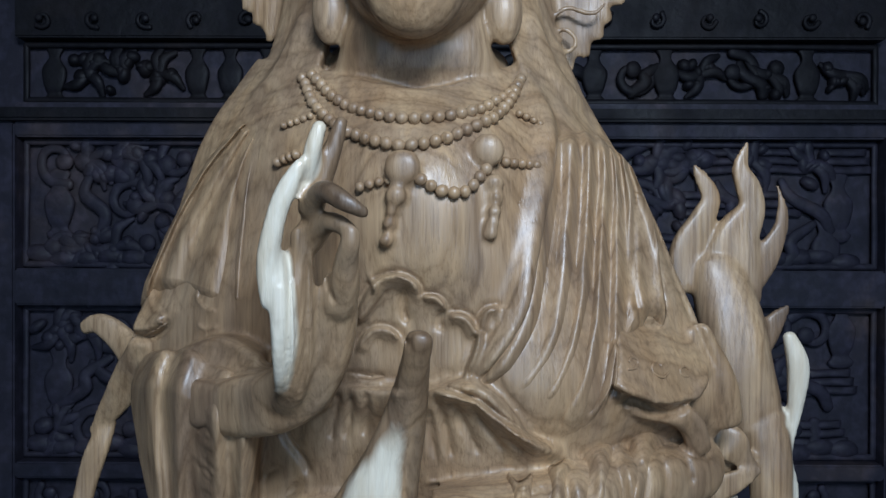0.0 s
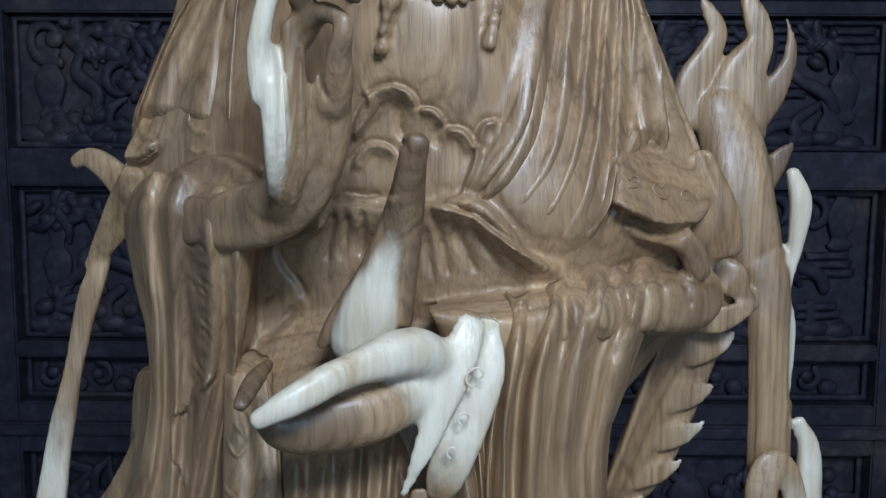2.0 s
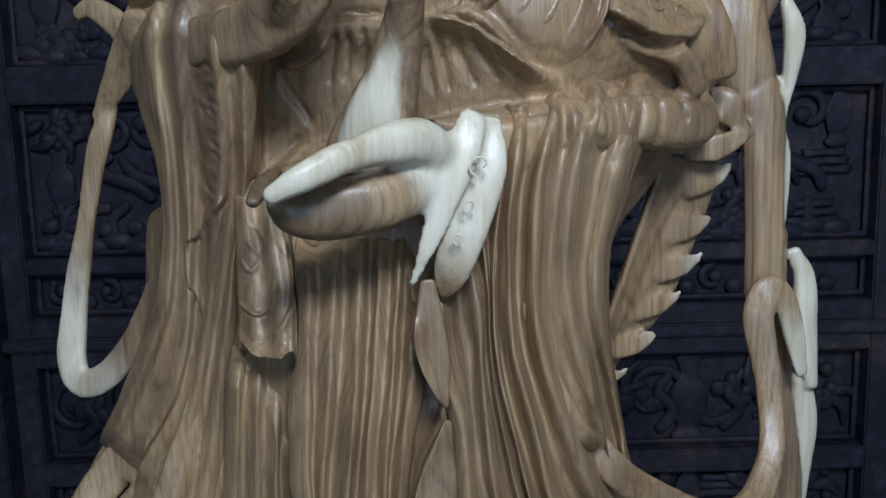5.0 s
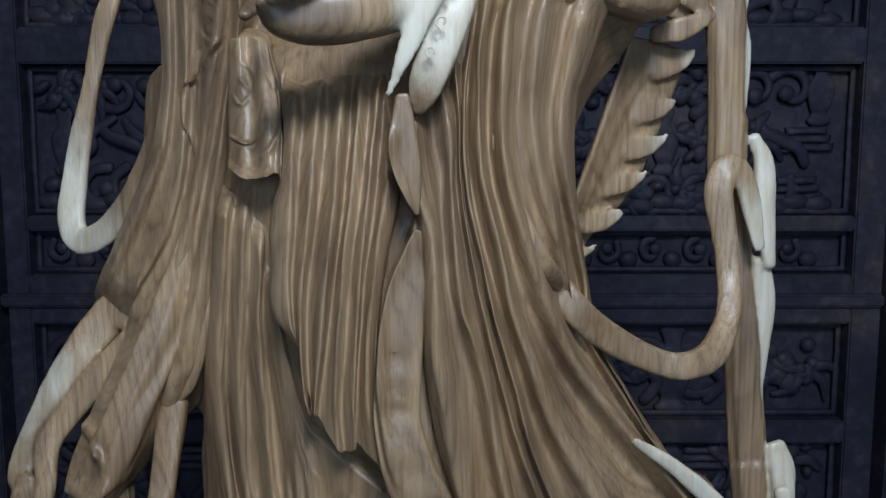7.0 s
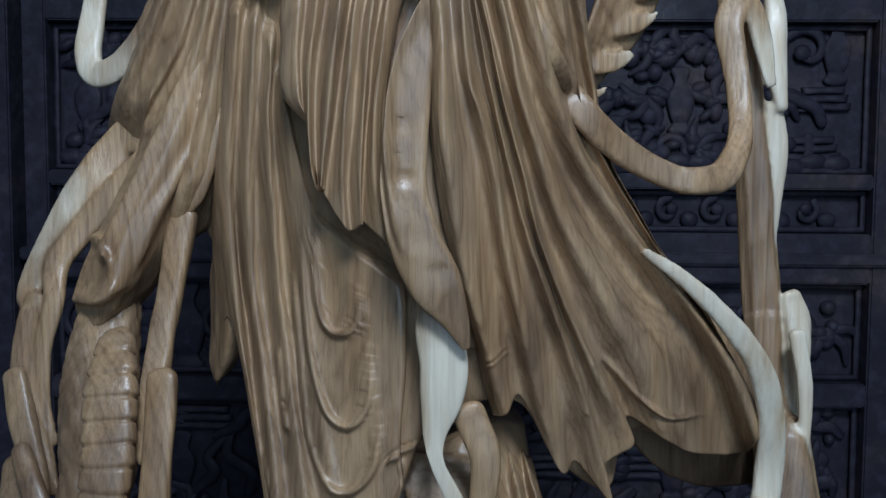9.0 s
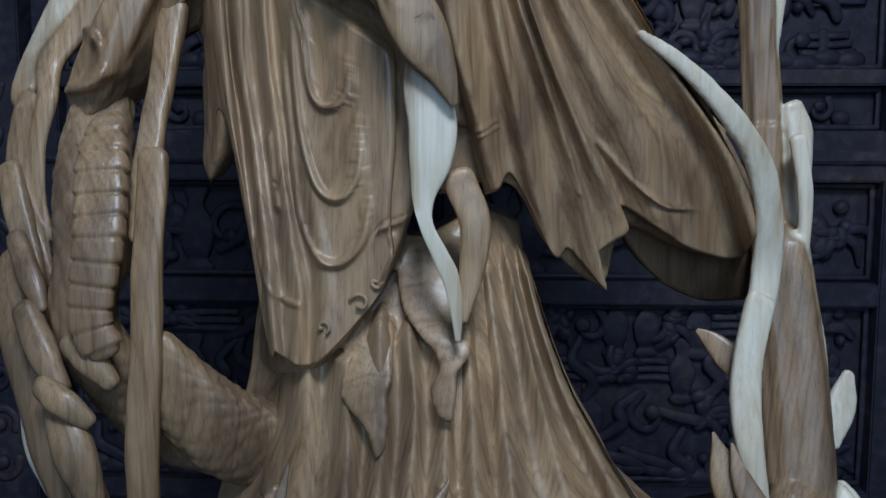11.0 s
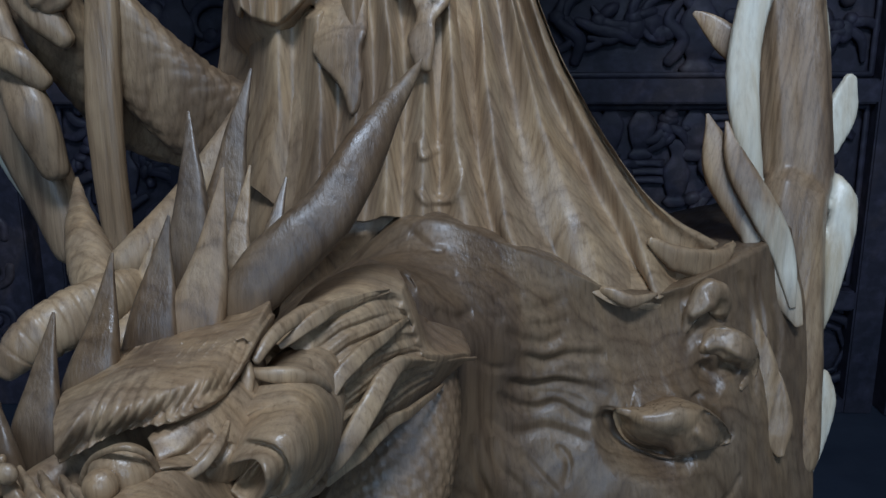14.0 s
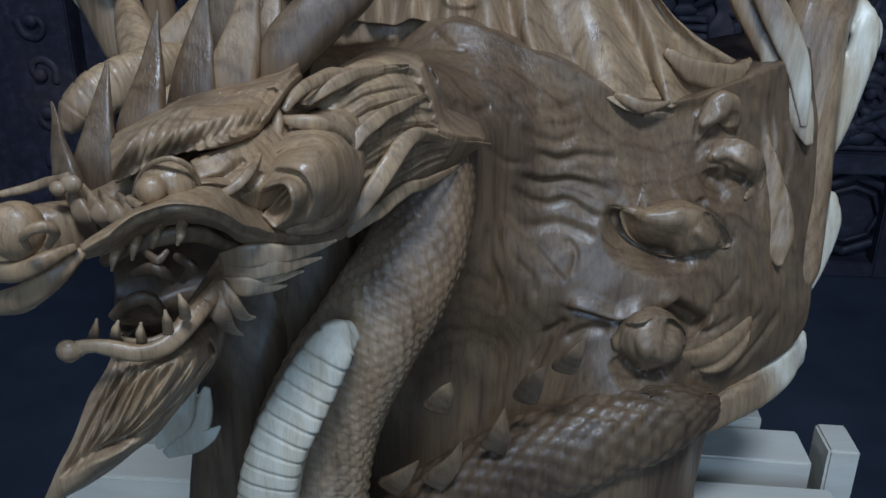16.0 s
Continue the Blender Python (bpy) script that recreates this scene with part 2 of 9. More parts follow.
        share = np.interp(np.linspace(0, 1, len(places)), np.linspace(0, 1, np.size(pale)), np.atleast_1d(pale))
        self.grid(places, share[:, None], closed_u=True)

    def ball(self, x, y, z, rx, ry, rz, pale=0.0, tilt=0.0, n=14):
        b, a = np.meshgrid(np.linspace(-np.pi / 2, np.pi / 2, n), np.linspace(0, 2 * np.pi, n * 2, endpoint=False), indexing="ij")
        q = np.stack([np.cos(b) * np.cos(a) * rx, np.cos(b) * np.sin(a) * ry, np.sin(b) * rz], -1)
        c, s = math.cos(radians(tilt)), math.sin(radians(tilt))
        self.grid(q @ np.array([[c, 0, s], [0, 1, 0], [-s, 0, c]]) + (x, y, z), pale, closed_u=True)

    def sheet(self, rows, size, thick, folds=(), pale=(), rim=0.012, tone=0.0):
        """A draped or bulging piece over curves that run across it, with folds cut into its front and a rounded back."""
        nu, nv = size
        front = loft(rows, nu, nv)
        x, z = front[..., 0], front[..., 2]
        lift, share = np.zeros((nv, nu)), np.full((nv, nu), float(tone))
        for kind, width, height, points in folds:
            lift += fold(x, z, kind, width, height, points)
        for width, amount, points in pale:
            share = np.maximum(share, fold(x, z, "p", width, amount, points))
        front = front.copy()
        edge = np.minimum(np.minimum(np.arange(nu), np.arange(nu)[::-1])[None] / 3.0, np.minimum(np.arange(nv), np.arange(nv)[::-1])[:, None] / 3.0).clip(0, 1)
        front[..., 1] -= lift
        back = front.copy()
        s = np.linspace(-1, 1, nu)
        back[..., 1] = np.minimum(front[..., 1] + rim, front[..., 1].max(1, keepdims=True)) + rim + thick * np.sqrt(np.maximum(0, 1 - s * s))[None]
        front[..., 1] += rim * 0.45 * (1 - edge) ** 2
        self.grid(front, share)
        self.grid(back[:, ::-1], share[:, ::-1])
        for a, b, k in ((front[0], back[0], share[0]), (back[-1], front[-1], share[-1]), (back[:, 0], front[:, 0], share[:, 0]), (front[:, -1], back[:, -1], share[:, -1])):
            self.grid(np.stack([a, b]), np.stack([k, k]))

    def pleated(self, lines, sink=0.02, tail=0.0, thick=0.012, step=7, n=260):
        """Cloth over fold lines that run along it, crest and hollow in turn, that sinks into the block at its start and ends in a rounded rim."""
        lanes = [spline(line, n) for line in lines]
        front = np.stack([spline_even([lane[i] for lane in lanes], (len(lines) - 1) * step + 1) for i in range(n)])
        front[..., 1] += sink * np.clip(1 - np.arange(n) / (0.07 * n), 0, 1)[:, None] ** 1.5
        front[..., 1] += tail * np.clip(1 - np.arange(n)[::-1] / (0.12 * n), 0, 1)[:, None] ** 1.5
        back = front.copy()
        back[..., 1] += thick
        for u in (0, -1):
            front[:, u, 1] += thick * 0.3
            front[u, :, 1] += thick * 0.3
        self.grid(front, 0.0)
        self.grid(back[:, ::-1], 0.0)
        for a, b in ((front[0], back[0]), (back[-1], front[-1]), (back[:, 0], front[:, 0]), (front[:, -1], back[:, -1])):
            self.grid(np.stack([a, b]), 0.0)

    def mesh(self, name, cut=1.0):
        mesh = bpy.data.meshes.new(name)
        mesh.from_pydata(hand_cut(np.concatenate(self.verts), cut).tolist(), [], [tuple(f) for part in self.faces for f in part.tolist()])
        mesh.attributes.new("pale", "FLOAT", "POINT").data.foreach_set("value", np.concatenate(self.pale).astype(np.float32))
        bm = bmesh.new()
        bm.from_mesh(mesh)
        bmesh.ops.remove_doubles(bm, verts=bm.verts, dist=0.00005)
        bmesh.ops.recalc_face_normals(bm, faces=bm.faces)
        bm.to_mesh(mesh)
        bm.free()
        return mesh

    def finish(self, name, material, cut=1.0, grain=0.0, soften=3, fine=None):
        ob = new(name, self.mesh(name, cut))
        if grain:
            coarse = ob.data
            ob.data = one_block(ob, grain, soften)
            bpy.data.meshes.remove(coarse)
        if fine:
            small = fine.mesh(name + "_detail", cut)
            bm = bmesh.new()
            bm.from_mesh(ob.data)
            bm.from_mesh(small)
            bm.to_mesh(ob.data)
            bm.free()
            bpy.data.meshes.remove(small)
        mesh = ob.data
        mesh.polygons.foreach_set("use_smooth", [True] * len(mesh.polygons))
        mesh.materials.clear()
        mesh.materials.append(material)
        return ob


def one_block(ob, grain, soften):
    """The overlapping limbs and folds melted into one closed skin, as cut from one trunk, with the sapwood share carried over."""
    source = ob.data
    tree = kdtree.KDTree(len(source.vertices))
    for i, v in enumerate(source.vertices):
        tree.insert(v.co, i)
    tree.balance()
    share = np.zeros(len(source.vertices), np.float32)
    source.attributes["pale"].data.foreach_get("value", share)
    melt = ob.modifiers.new("melt", "REMESH")
    melt.mode, melt.voxel_size = "VOXEL", grain
    soft = ob.modifiers.new("soft", "SMOOTH")
    soft.factor, soft.iterations = 0.5, soften
    skin = bpy.data.meshes.new_from_object(ob.evaluated_get(bpy.context.evaluated_depsgraph_get()))
    ob.modifiers.clear()
    place = np.array([share[tree.find(v.co)[1]] for v in skin.vertices], np.float32)
    ends = np.zeros(len(skin.edges) * 2, np.int32)
    skin.edges.foreach_get("vertices", ends)
    a, b = ends[0::2], ends[1::2]
    n = len(place)
    count = np.bincount(a, minlength=n) + np.bincount(b, minlength=n) + 1
    for _ in range(10):
        place = (place + np.bincount(a, place[b], n) + np.bincount(b, place[a], n)) / count
    skin.attributes.new("pale", "FLOAT", "POINT").data.foreach_set("value", place.astype(np.float32))
    return skin


def hand_cut(verts, amount):
    """The slight unevenness that gouge and plane leave on every surface."""
    rng = np.random.RandomState(4)
    out = verts.copy()
    for size, height in ((0.13, 0.0011), (0.05, 0.0005), (0.022, 0.00028)):
        for _ in range(5):
            way, shift = rng.normal(size=(3, 3)) * (1, 1, 0.45) * 4.5 / size, rng.uniform(0, 6.3, 3)
            out += amount * height * 0.45 * np.sin(verts @ way.T + shift)
    return out


def fold(x, z, kind, width, height, points):
    """The lift that one carved fold gives: kind r a rounded ridge, v a groove, s a lap that is steep on one side, p a soft patch."""
    line = spline(points, 26)
    lo, hi = line.min(0) - width, line.max(0) + width
    near = (x > lo[0]) & (x < hi[0]) & (z > lo[1]) & (z < hi[1])
    out = np.zeros_like(x)
    if not near.any():
        return out
    p = np.stack([x[near], z[near]], -1)
    a, ab = line[:-1], np.diff(line, axis=0)
    t = (((p[:, None] - a) * ab).sum(-1) / ((ab * ab).sum(-1) + 1e-12)).clip(0, 1)
    off = p[:, None] - (a + t[..., None] * ab)
    d2 = (off * off).sum(-1)
    k = d2.argmin(1)
    i = np.arange(len(k))
    d = np.sqrt(d2[i, k])
    s = (k + t[i, k]) / 25
    ends = np.minimum(1, np.minimum(s, 1 - s) / 0.14 + (0.25 if kind == "s" else 0.0)).clip(0, 1)
    if kind == "p":
        out[near] = height * np.clip(1.6 * (1 - d / width), 0, 1)
    elif kind == "s":
        sign = np.sign(ab[k, 0] * off[i, k, 1] - ab[k, 1] * off[i, k, 0])
        q = d / width
        soft = (0.5 + 0.5 * np.cos(np.pi * q.clip(0, 1))) ** 0.85
        steep = np.where(q < 0.2, 1 - q / 0.2 * 1.3, -0.3 * (1 - (q - 0.2) / 0.3)).clip(-0.3, 1)
        out[near] = height * np.where(sign > 0, soft, np.where(q < 0.5, steep, 0)) * ends
    else:
        far = (d / width).clip(0, 1)
        bump = 0.5 + 0.5 * np.cos(np.pi * far) if kind == "r" else 0.6 * (1 - far) ** 1.6 + 0.2 + 0.2 * np.cos(np.pi * far)
        out[near] = (height if kind == "r" else -height) * bump * np.sqrt(ends)
    return out


# ---- chisel work over the melted block ----
CUTS = []


def cut(kind, width, height, points):
    """One stroke of the chisel along places on the skin: r a rounded ridge, v a groove, s a lap that is raised on its left and steep along the line, n a narrow lap, d heartwood, p sapwood."""
    CUTS.append((kind, width, height, points))


def split_near(verts, faces, pale, near):
    """The quads that are marked cut in four, so that narrow strokes have room."""
    quads, keep = faces[near], faces[~near]
    pairs = np.sort(np.stack([quads, np.roll(quads, -1, 1)], -1), -1).reshape(-1, 2)
    key, back = np.unique(pairs[:, 0].astype(np.int64) * len(verts) + pairs[:, 1], return_inverse=True)
    a, b = key // len(verts), key % len(verts)
    n = len(verts)
    mid = n + back.reshape(-1, 4)
    middle = n + len(key) + np.arange(len(quads))
    verts2 = np.concatenate([verts, (verts[a] + verts[b]) / 2, verts[quads].mean(1)])
    pale2 = np.concatenate([pale, (pale[a] + pale[b]) / 2, pale[quads].mean(1)])
    small = [np.stack([quads[:, k], mid[:, k], middle, mid[:, k - 1]], 1) for k in range(4)]
    return verts2, np.concatenate([keep] + small), pale2


def stroke_field(verts, facing, order, depth, kind, width, height, points):
    """Which points a stroke reaches, and how far it lifts each of them."""
    line = spline(points, 40)
    lo, hi = line.min(0) - width, line.max(0) + width
    i0, i1 = np.searchsorted(depth, [lo[2], hi[2]])
    pick = order[i0:i1]
    p = verts[pick]
    pick = pick[(p[:, 0] > lo[0]) & (p[:, 0] < hi[0]) & (facing[pick] > 0.02)]
    if not len(pick):
        return pick, np.zeros(0)
    p = verts[pick][:, [0, 2]]
    flat = line[:, [0, 2]]
    a, ab = flat[:-1], np.diff(flat, axis=0)
    k = np.zeros(len(p), int)
    best = np.full(len(p), 1e9)
    for i in range(len(a)):
        t = (((p - a[i]) @ ab[i]) / (ab[i] @ ab[i] + 1e-12)).clip(0, 1)
        off = p - a[i] - t[:, None] * ab[i]
        d2 = (off * off).sum(1)
        near = d2 < best
        best[near], k[near] = d2[near], i
    d = np.sqrt(best)
    gap = np.abs(verts[pick][:, 1] - line[k, 1])
    on = (d < width) & (gap < 0.034)
    pick, p, d, k, gap = pick[on], p[on], d[on], k[on], gap[on]
    if not len(pick):
        return pick, d
    off = p - a[k]
    sign = ab[k, 0] * off[:, 1] - ab[k, 1] * off[:, 0]
    q = d / width
    s = (k + 0.5) / len(a)
    ends = np.minimum(1, np.minimum(s, 1 - s) / 0.12).clip(0, 1) ** 0.7 * ((0.034 - gap) / 0.014).clip(0, 1)
    if kind == "s":
        soft = (1 - q) ** 1.3
        steep = np.where(q < 0.16, 1 - q / 0.16 * 1.45, -0.45 * (1 - (q - 0.16) / 0.34)).clip(-0.45, 1)
        lift = np.where(sign > 0, soft, np.where(q < 0.5, steep, 0))
    elif kind == "n":
        lift = np.where(sign > 0, 0.5 + 0.5 * np.cos(np.pi * q), np.where(q < 0.3, 1 - q / 0.3 * 1.2, -0.2 * (1 - q) / 0.7))
    elif kind == "v":
        lift = -(0.4 * (1 - q) ** 1.5 + 0.3 + 0.3 * np.cos(np.pi * q))
    elif kind == "r":
        lift = 0.5 + 0.5 * np.cos(np.pi * q)
    else:
        return pick, height * np.clip(1.8 * (1 - q), 0, 1)
    return pick, height * lift * ends


def chisel(ob):
    """The strokes carried out on the skin, towards the front."""
    mesh = ob.data
    if not CUTS:
        return
    n = len(mesh.vertices)
    verts = np.zeros(n * 3, np.float32)
    mesh.vertices.foreach_get("co", verts)
    verts = verts.reshape(-1, 3).astype(float)
    pale = np.zeros(n, np.float32)
    mesh.attributes["pale"].data.foreach_get("value", pale)
    total = np.zeros(len(mesh.polygons), np.int32)
    mesh.polygons.foreach_get("loop_total", total)
    loops = np.zeros(len(mesh.loops), np.int32)
    mesh.loops.foreach_get("vertex_index", loops)
    start = np.r_[0, np.cumsum(total)[:-1]]
    four = total == 4
    quads = loops[start[four][:, None] + np.arange(4)]
    odd = loops[start[~four][:, None] + np.arange(3)] if (~four).any() else np.zeros((0, 3), int)

    def fronts(v, f):
        face = np.cross(v[f[:, 2]] - v[f[:, 0]], v[f[:, 3]] - v[f[:, 1]])
        out = np.zeros((len(v), 3))
        for c in range(4):
            for axis in range(3):
                out[:, axis] += np.bincount(f[:, c], face[:, axis], len(v))
        return -out[:, 1] / (np.linalg.norm(out, axis=1) + 1e-15)

    facing = fronts(verts, quads)
    order = np.argsort(verts[:, 2])
    depth = verts[order, 2]
    near = np.zeros(n, bool)
    for kind, width, height, points in CUTS:
        if kind in "srvn":
            near[stroke_field(verts, facing, order, depth, kind, width, height, points)[0]] = True
    size = np.linalg.norm(verts[quads[:, 0]] - verts[quads[:, 2]], axis=1)
    verts, quads, pale = split_near(verts, quads, pale.astype(float), near[quads].all(1) & (size > 0.0021))
    facing = fronts(verts, quads)
    order = np.argsort(verts[:, 2])
    depth = verts[order, 2]
    lift = np.zeros(len(verts))
    for kind, width, height, points in CUTS:
        pick, value = stroke_field(verts, facing, order, depth, kind, width, height, points)
        if kind == "p":
            pale[pick] = np.maximum(pale[pick], value)
        elif kind == "d":
            pale[pick] = np.minimum(pale[pick], -value)
        else:
            lift[pick] += value
    touched = (lift != 0)[quads].any(1)
    ring = quads[touched]
    a, b = ring.ravel(), np.roll(ring, -1, 1).ravel()
    count = np.bincount(a, minlength=len(verts)) + np.bincount(b, minlength=len(verts))
    on = count > 0
    for _ in range(3):
        around = (np.bincount(a, lift[b], len(verts)) + np.bincount(b, lift[a], len(verts)))[on] / count[on]
        lift[on] = 0.4 * lift[on] + 0.6 * around
    verts[:, 1] -= lift * np.clip(facing * 1.6, 0, 1)
    skin = bpy.data.meshes.new(mesh.name)
    skin.from_pydata(verts.tolist(), [], quads.tolist() + odd.tolist())
    skin.attributes.new("pale", "FLOAT", "POINT").data.foreach_set("value", pale.astype(np.float32))
    skin.polygons.foreach_set("use_smooth", [True] * len(skin.polygons))
    skin.materials.append(mesh.materials[0])
    ob.data = skin
    bpy.data.meshes.remove(mesh)
    skin.name = "carved_statue"


# ---- room ----
tagged(box("floor", -3.0, 3.0, -3.4, 1.94, -0.08, 0.0, FLOOR, bevel=0), "worn dark blue-black floor with scratches", "floor", kind="structure")
tagged(box("ceiling", -3.0, 3.0, -3.4, 2.1, 3.3, 3.4, PLASTER, bevel=0), "plain grey plaster ceiling", "ceiling", kind="structure")
tagged(box("wall_south", -3.0, 3.0, -3.5, -3.4, 0, 3.3, PLASTER, bevel=0), "plain grey plaster wall", "wall", kind="structure")
tagged(box("wall_east", 3.0, 3.1, -3.5, 2.1, 0, 3.3, PLASTER, bevel=0), "plain grey plaster wall", "wall", kind="structure")
tagged(box("wall_west", -3.1, -3.0, -3.5, 2.1, 0, 3.3, PLASTER, bevel=0), "plain grey plaster wall", "wall", kind="structure")

WALL = box("wall_north", -3.0, 3.0, 1.94, 2.1, 0, 3.3, DARK, bevel=0)
tagged(WALL, "wall clad in dark carved wooden panels", "wall", kind="structure")


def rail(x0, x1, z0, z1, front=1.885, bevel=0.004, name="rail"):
    return box(name, x0, x1, front, 1.942, z0, z1, DARK_SHADED if z0 > 1.99 else DARK, WALL, bevel)


LEVELS = [(2.06, 2.20), (1.70, 1.985), (1.28, 1.62), (1.145, 1.245), (0.80, 1.03), (0.31, 0.745), (0.04, 0.262)]
edges = [3.3] + [z for pair in LEVELS for z in (pair[1], pair[0])] + [0.0]
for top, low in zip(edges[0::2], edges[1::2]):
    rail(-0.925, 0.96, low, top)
rail(-2.9, 2.9, 2.018, 2.046, 1.86, 0.006, "ledge")
rail(-0.99, 1.03, 1.072, 1.102, 1.868, 0.005, "moulding")
rail(-0.98, -0.925, 0, 2.018, 1.884, 0.004, "stile")
rail(0.96, 1.03, 0, 2.018, 1.884, 0.004, "stile")
rail(-0.03, 0.03, 0, 2.0, 1.882, 0.004, "stile")
rail(-1.30, -1.005, 0, 2.018, 1.87, 0.004, "jamb")
rail(1.055, 1.30, 0, 2.018, 1.87, 0.004, "jamb")


def scroll(c, rng, x, z, size, thick):
    """A curl of foliage: an arm that winds into a spiral, with a leaf on it."""
    turn, way = rng.uniform(0, 6.3), rng.choice((-1, 1))
    pts = []
    for k in range(8):
        a, r = turn + way * k * 0.75, size * (1 - k * 0.11)
        pts.append((x + r * math.cos(a), 1.925 - 0.01 * k / 8, z + r * math.sin(a), thick * (1 - 0.06 * k)))
    c.tube(pts, 0.9, m=10, n=26)
    c.ball(pts[-1][0], 1.915, pts[-1][2], thick * 1.5, thick, thick * 1.5, n=6)


def clump(c, rng, x, z, size):
    """A rounded clump of leaves and fruit with stems."""
    for _ in range(7):
        a, r = rng.uniform(0, 6.3), rng.uniform(0.1, 0.9) * size
        c.ball(x + r * math.cos(a), 1.925, z + r * math.sin(a), size * rng.uniform(0.2, 0.42), 0.022, size * rng.uniform(0.16, 0.4), tilt=rng.uniform(0, 180), n=7)
    for _ in range(4):
        a = rng.uniform(0, 6.3)
        dx, dz = math.cos(a) * size, math.sin(a) * size
        c.tube([(x, 1.92, z, 0.011), (x + dx * 0.6 - dz * 0.2, 1.915, z + dz * 0.6 + dx * 0.2, 0.012), (x + dx * 1.15, 1.925, z + dz * 1.15, 0.006)], 0.9, m=9, n=12)


def plates(c, rng, x, z, size):
    """Stacked flat blocks with a roof-like top."""
    for k in range(3):
        w = size * (1.0 - 0.12 * k)
        c.sheet([[(x - w, 1.918, z + size * (0.3 * k - 0.12)), (x + w, 1.918, z + size * (0.3 * k - 0.12))], [(x - w * 0.94, 1.912, z + size * (0.3 * k - 0.38)), (x + w * 0.94, 1.912, z + size * (0.3 * k - 0.38))]], (10, 8), 0.0, (), (), 0.015)


def vessel(c, rng, x, z, size):
    c.tube([(x, 1.925, z + size, size * 0.35), (x, 1.92, z + size * 0.6, size * 0.22), (x, 1.92, z + size * 0.1, size * 0.5), (x, 1.92, z - size * 0.5, size * 0.4), (x, 1.925, z - size * 0.8, size * 0.28), (x, 1.925, z - size, size * 0.45)], 0.35, m=14, n=30)


def clouds(c, rng, x0, x1, z, size):
    x = x0
    while x < x1:
        c.ball(x, 1.925, z + rng.uniform(-0.3, 0.3) * size, size * 1.25, 0.025, size * 0.7, n=8)
        x += size * 1.7


def branch(c, rng, x, z, size):
    a = rng.uniform(0.2, 2.9)
    dx, dz = math.cos(a) * size, math.sin(a) * size
    c.tube([(x - dx, 1.925, z - dz, 0.013), (x - dx * 0.3 + dz * 0.3, 1.915, z - dz * 0.3, 0.015), (x + dx * 0.3 - dz * 0.3, 1.915, z + dz * 0.3, 0.014), (x + dx, 1.922, z + dz, 0.009)], 0.9, m=10, n=24)


def ring8(c, x, z, size, thick):
    pts = [(x + size * math.cos(k * math.pi / 4), 1.925, z + size * math.sin(k * math.pi / 4), thick) for k in range(9)]
    for a, b in zip(pts, pts[1:]):
        c.tube([a, b], 0.8, m=8, n=4)


def panel(x0, x1, z0, z1, seed):
    """One recessed field with its bead frame and low carving."""
    rng, c = random.Random(seed), Carving()
    w, h = x1 - x0, z1 - z0
    for a, b in (((x0 + 0.008, z0 + 0.008), (x1 - 0.008, z0 + 0.008)), ((x0 + 0.008, z1 - 0.008), (x1 - 0.008, z1 - 0.008)), ((x0 + 0.008, z0 + 0.008), (x0 + 0.008, z1 - 0.008)), ((x1 - 0.008, z0 + 0.008), (x1 - 0.008, z1 - 0.008))):
        c.tube([(a[0], 1.915, a[1], 0.007), (b[0], 1.915, b[1], 0.007)], 1.0, m=8, n=4)
    if h < 0.12:
        x = x0 + 0.06
        while x < x1 - 0.05:
            scroll(c, rng, x, (z0 + z1) / 2, h * 0.3, 0.010)
            c.ball(x + 0.05, 1.925, z0 + h * 0.3, 0.022, 0.02, 0.020, n=8)
            x += 0.105
    elif h < 0.24:
        x = x0 + 0.07
        while x < x1 - 0.05:
            rng.choice((scroll_wide, clump_tall, vessel_mid))(c, rng, x, (z0 + z1) / 2, h)
            x += rng.uniform(0.07, 0.09)
    else:
        rows = max(2, round(h / 0.100))
        for r in range(rows):
            z = z0 + h * (r + 0.5) / rows
            x = x0 + 0.08
            while x < x1 - 0.06:
                k = rng.random()
                if k < 0.32:
                    clump(c, rng, x, z, 0.062)
                elif k < 0.52:
                    scroll(c, rng, x, z, 0.055, 0.013)
                elif k < 0.66:
                    plates(c, rng, x, z, 0.065)
                elif k < 0.8:
                    vessel(c, rng, x, z, 0.065)
                else:
                    branch(c, rng, x, z, 0.075)
                x += rng.uniform(0.055, 0.082)
        clouds(c, rng, x0 + 0.04, x1 - 0.03, z0 + 0.025, 0.030)
    ob = c.finish("carved_panel", DARK_SHADED if z0 > 1.99 else DARK, 1.2)
    for v in ob.data.vertices:
        v.co.y = 1.938 + (v.co.y - 1.938) * 0.7
    ob.parent = WALL
    return ob


def scroll_wide(c, rng, x, z, h):
    scroll(c, rng, x, z, h * 0.36, 0.013)
    branch(c, rng, x + 0.03, z - 0.01, h * 0.3)


def clump_tall(c, rng, x, z, h):
    clump(c, rng, x, z, h * 0.36)


def vessel_mid(c, rng, x, z, h):
    vessel(c, rng, x, z, h * 0.40)


seed = 10
for z0, z1 in LEVELS[:-1]:
    for x0, x1 in ((-0.925, -0.03), (0.03, 0.96)):
        panel(x0, x1, z0, z1, seed)
        seed += 1
footing = Carving()
for i in range(8):
    ring8(footing, -0.82 + i * 0.245, 0.151, 0.098, 0.012)
    ring8(footing, -0.82 + i * 0.245, 0.151, 0.070, 0.006)
ob = footing.finish("carved_panel", DARK)
ob.parent = WALL
for x in (-1.09, 1.15):
    side = Carving()
    rng = random.Random(int(x * 100) + 300)
    for k in range(17):
        scroll(side, rng, x, 0.12 + k * 0.112, 0.042, 0.012)
    ob = side.finish("carved_jamb", DARK)
    ob.location.y, ob.parent = -0.052, WALL
strip = Carving()
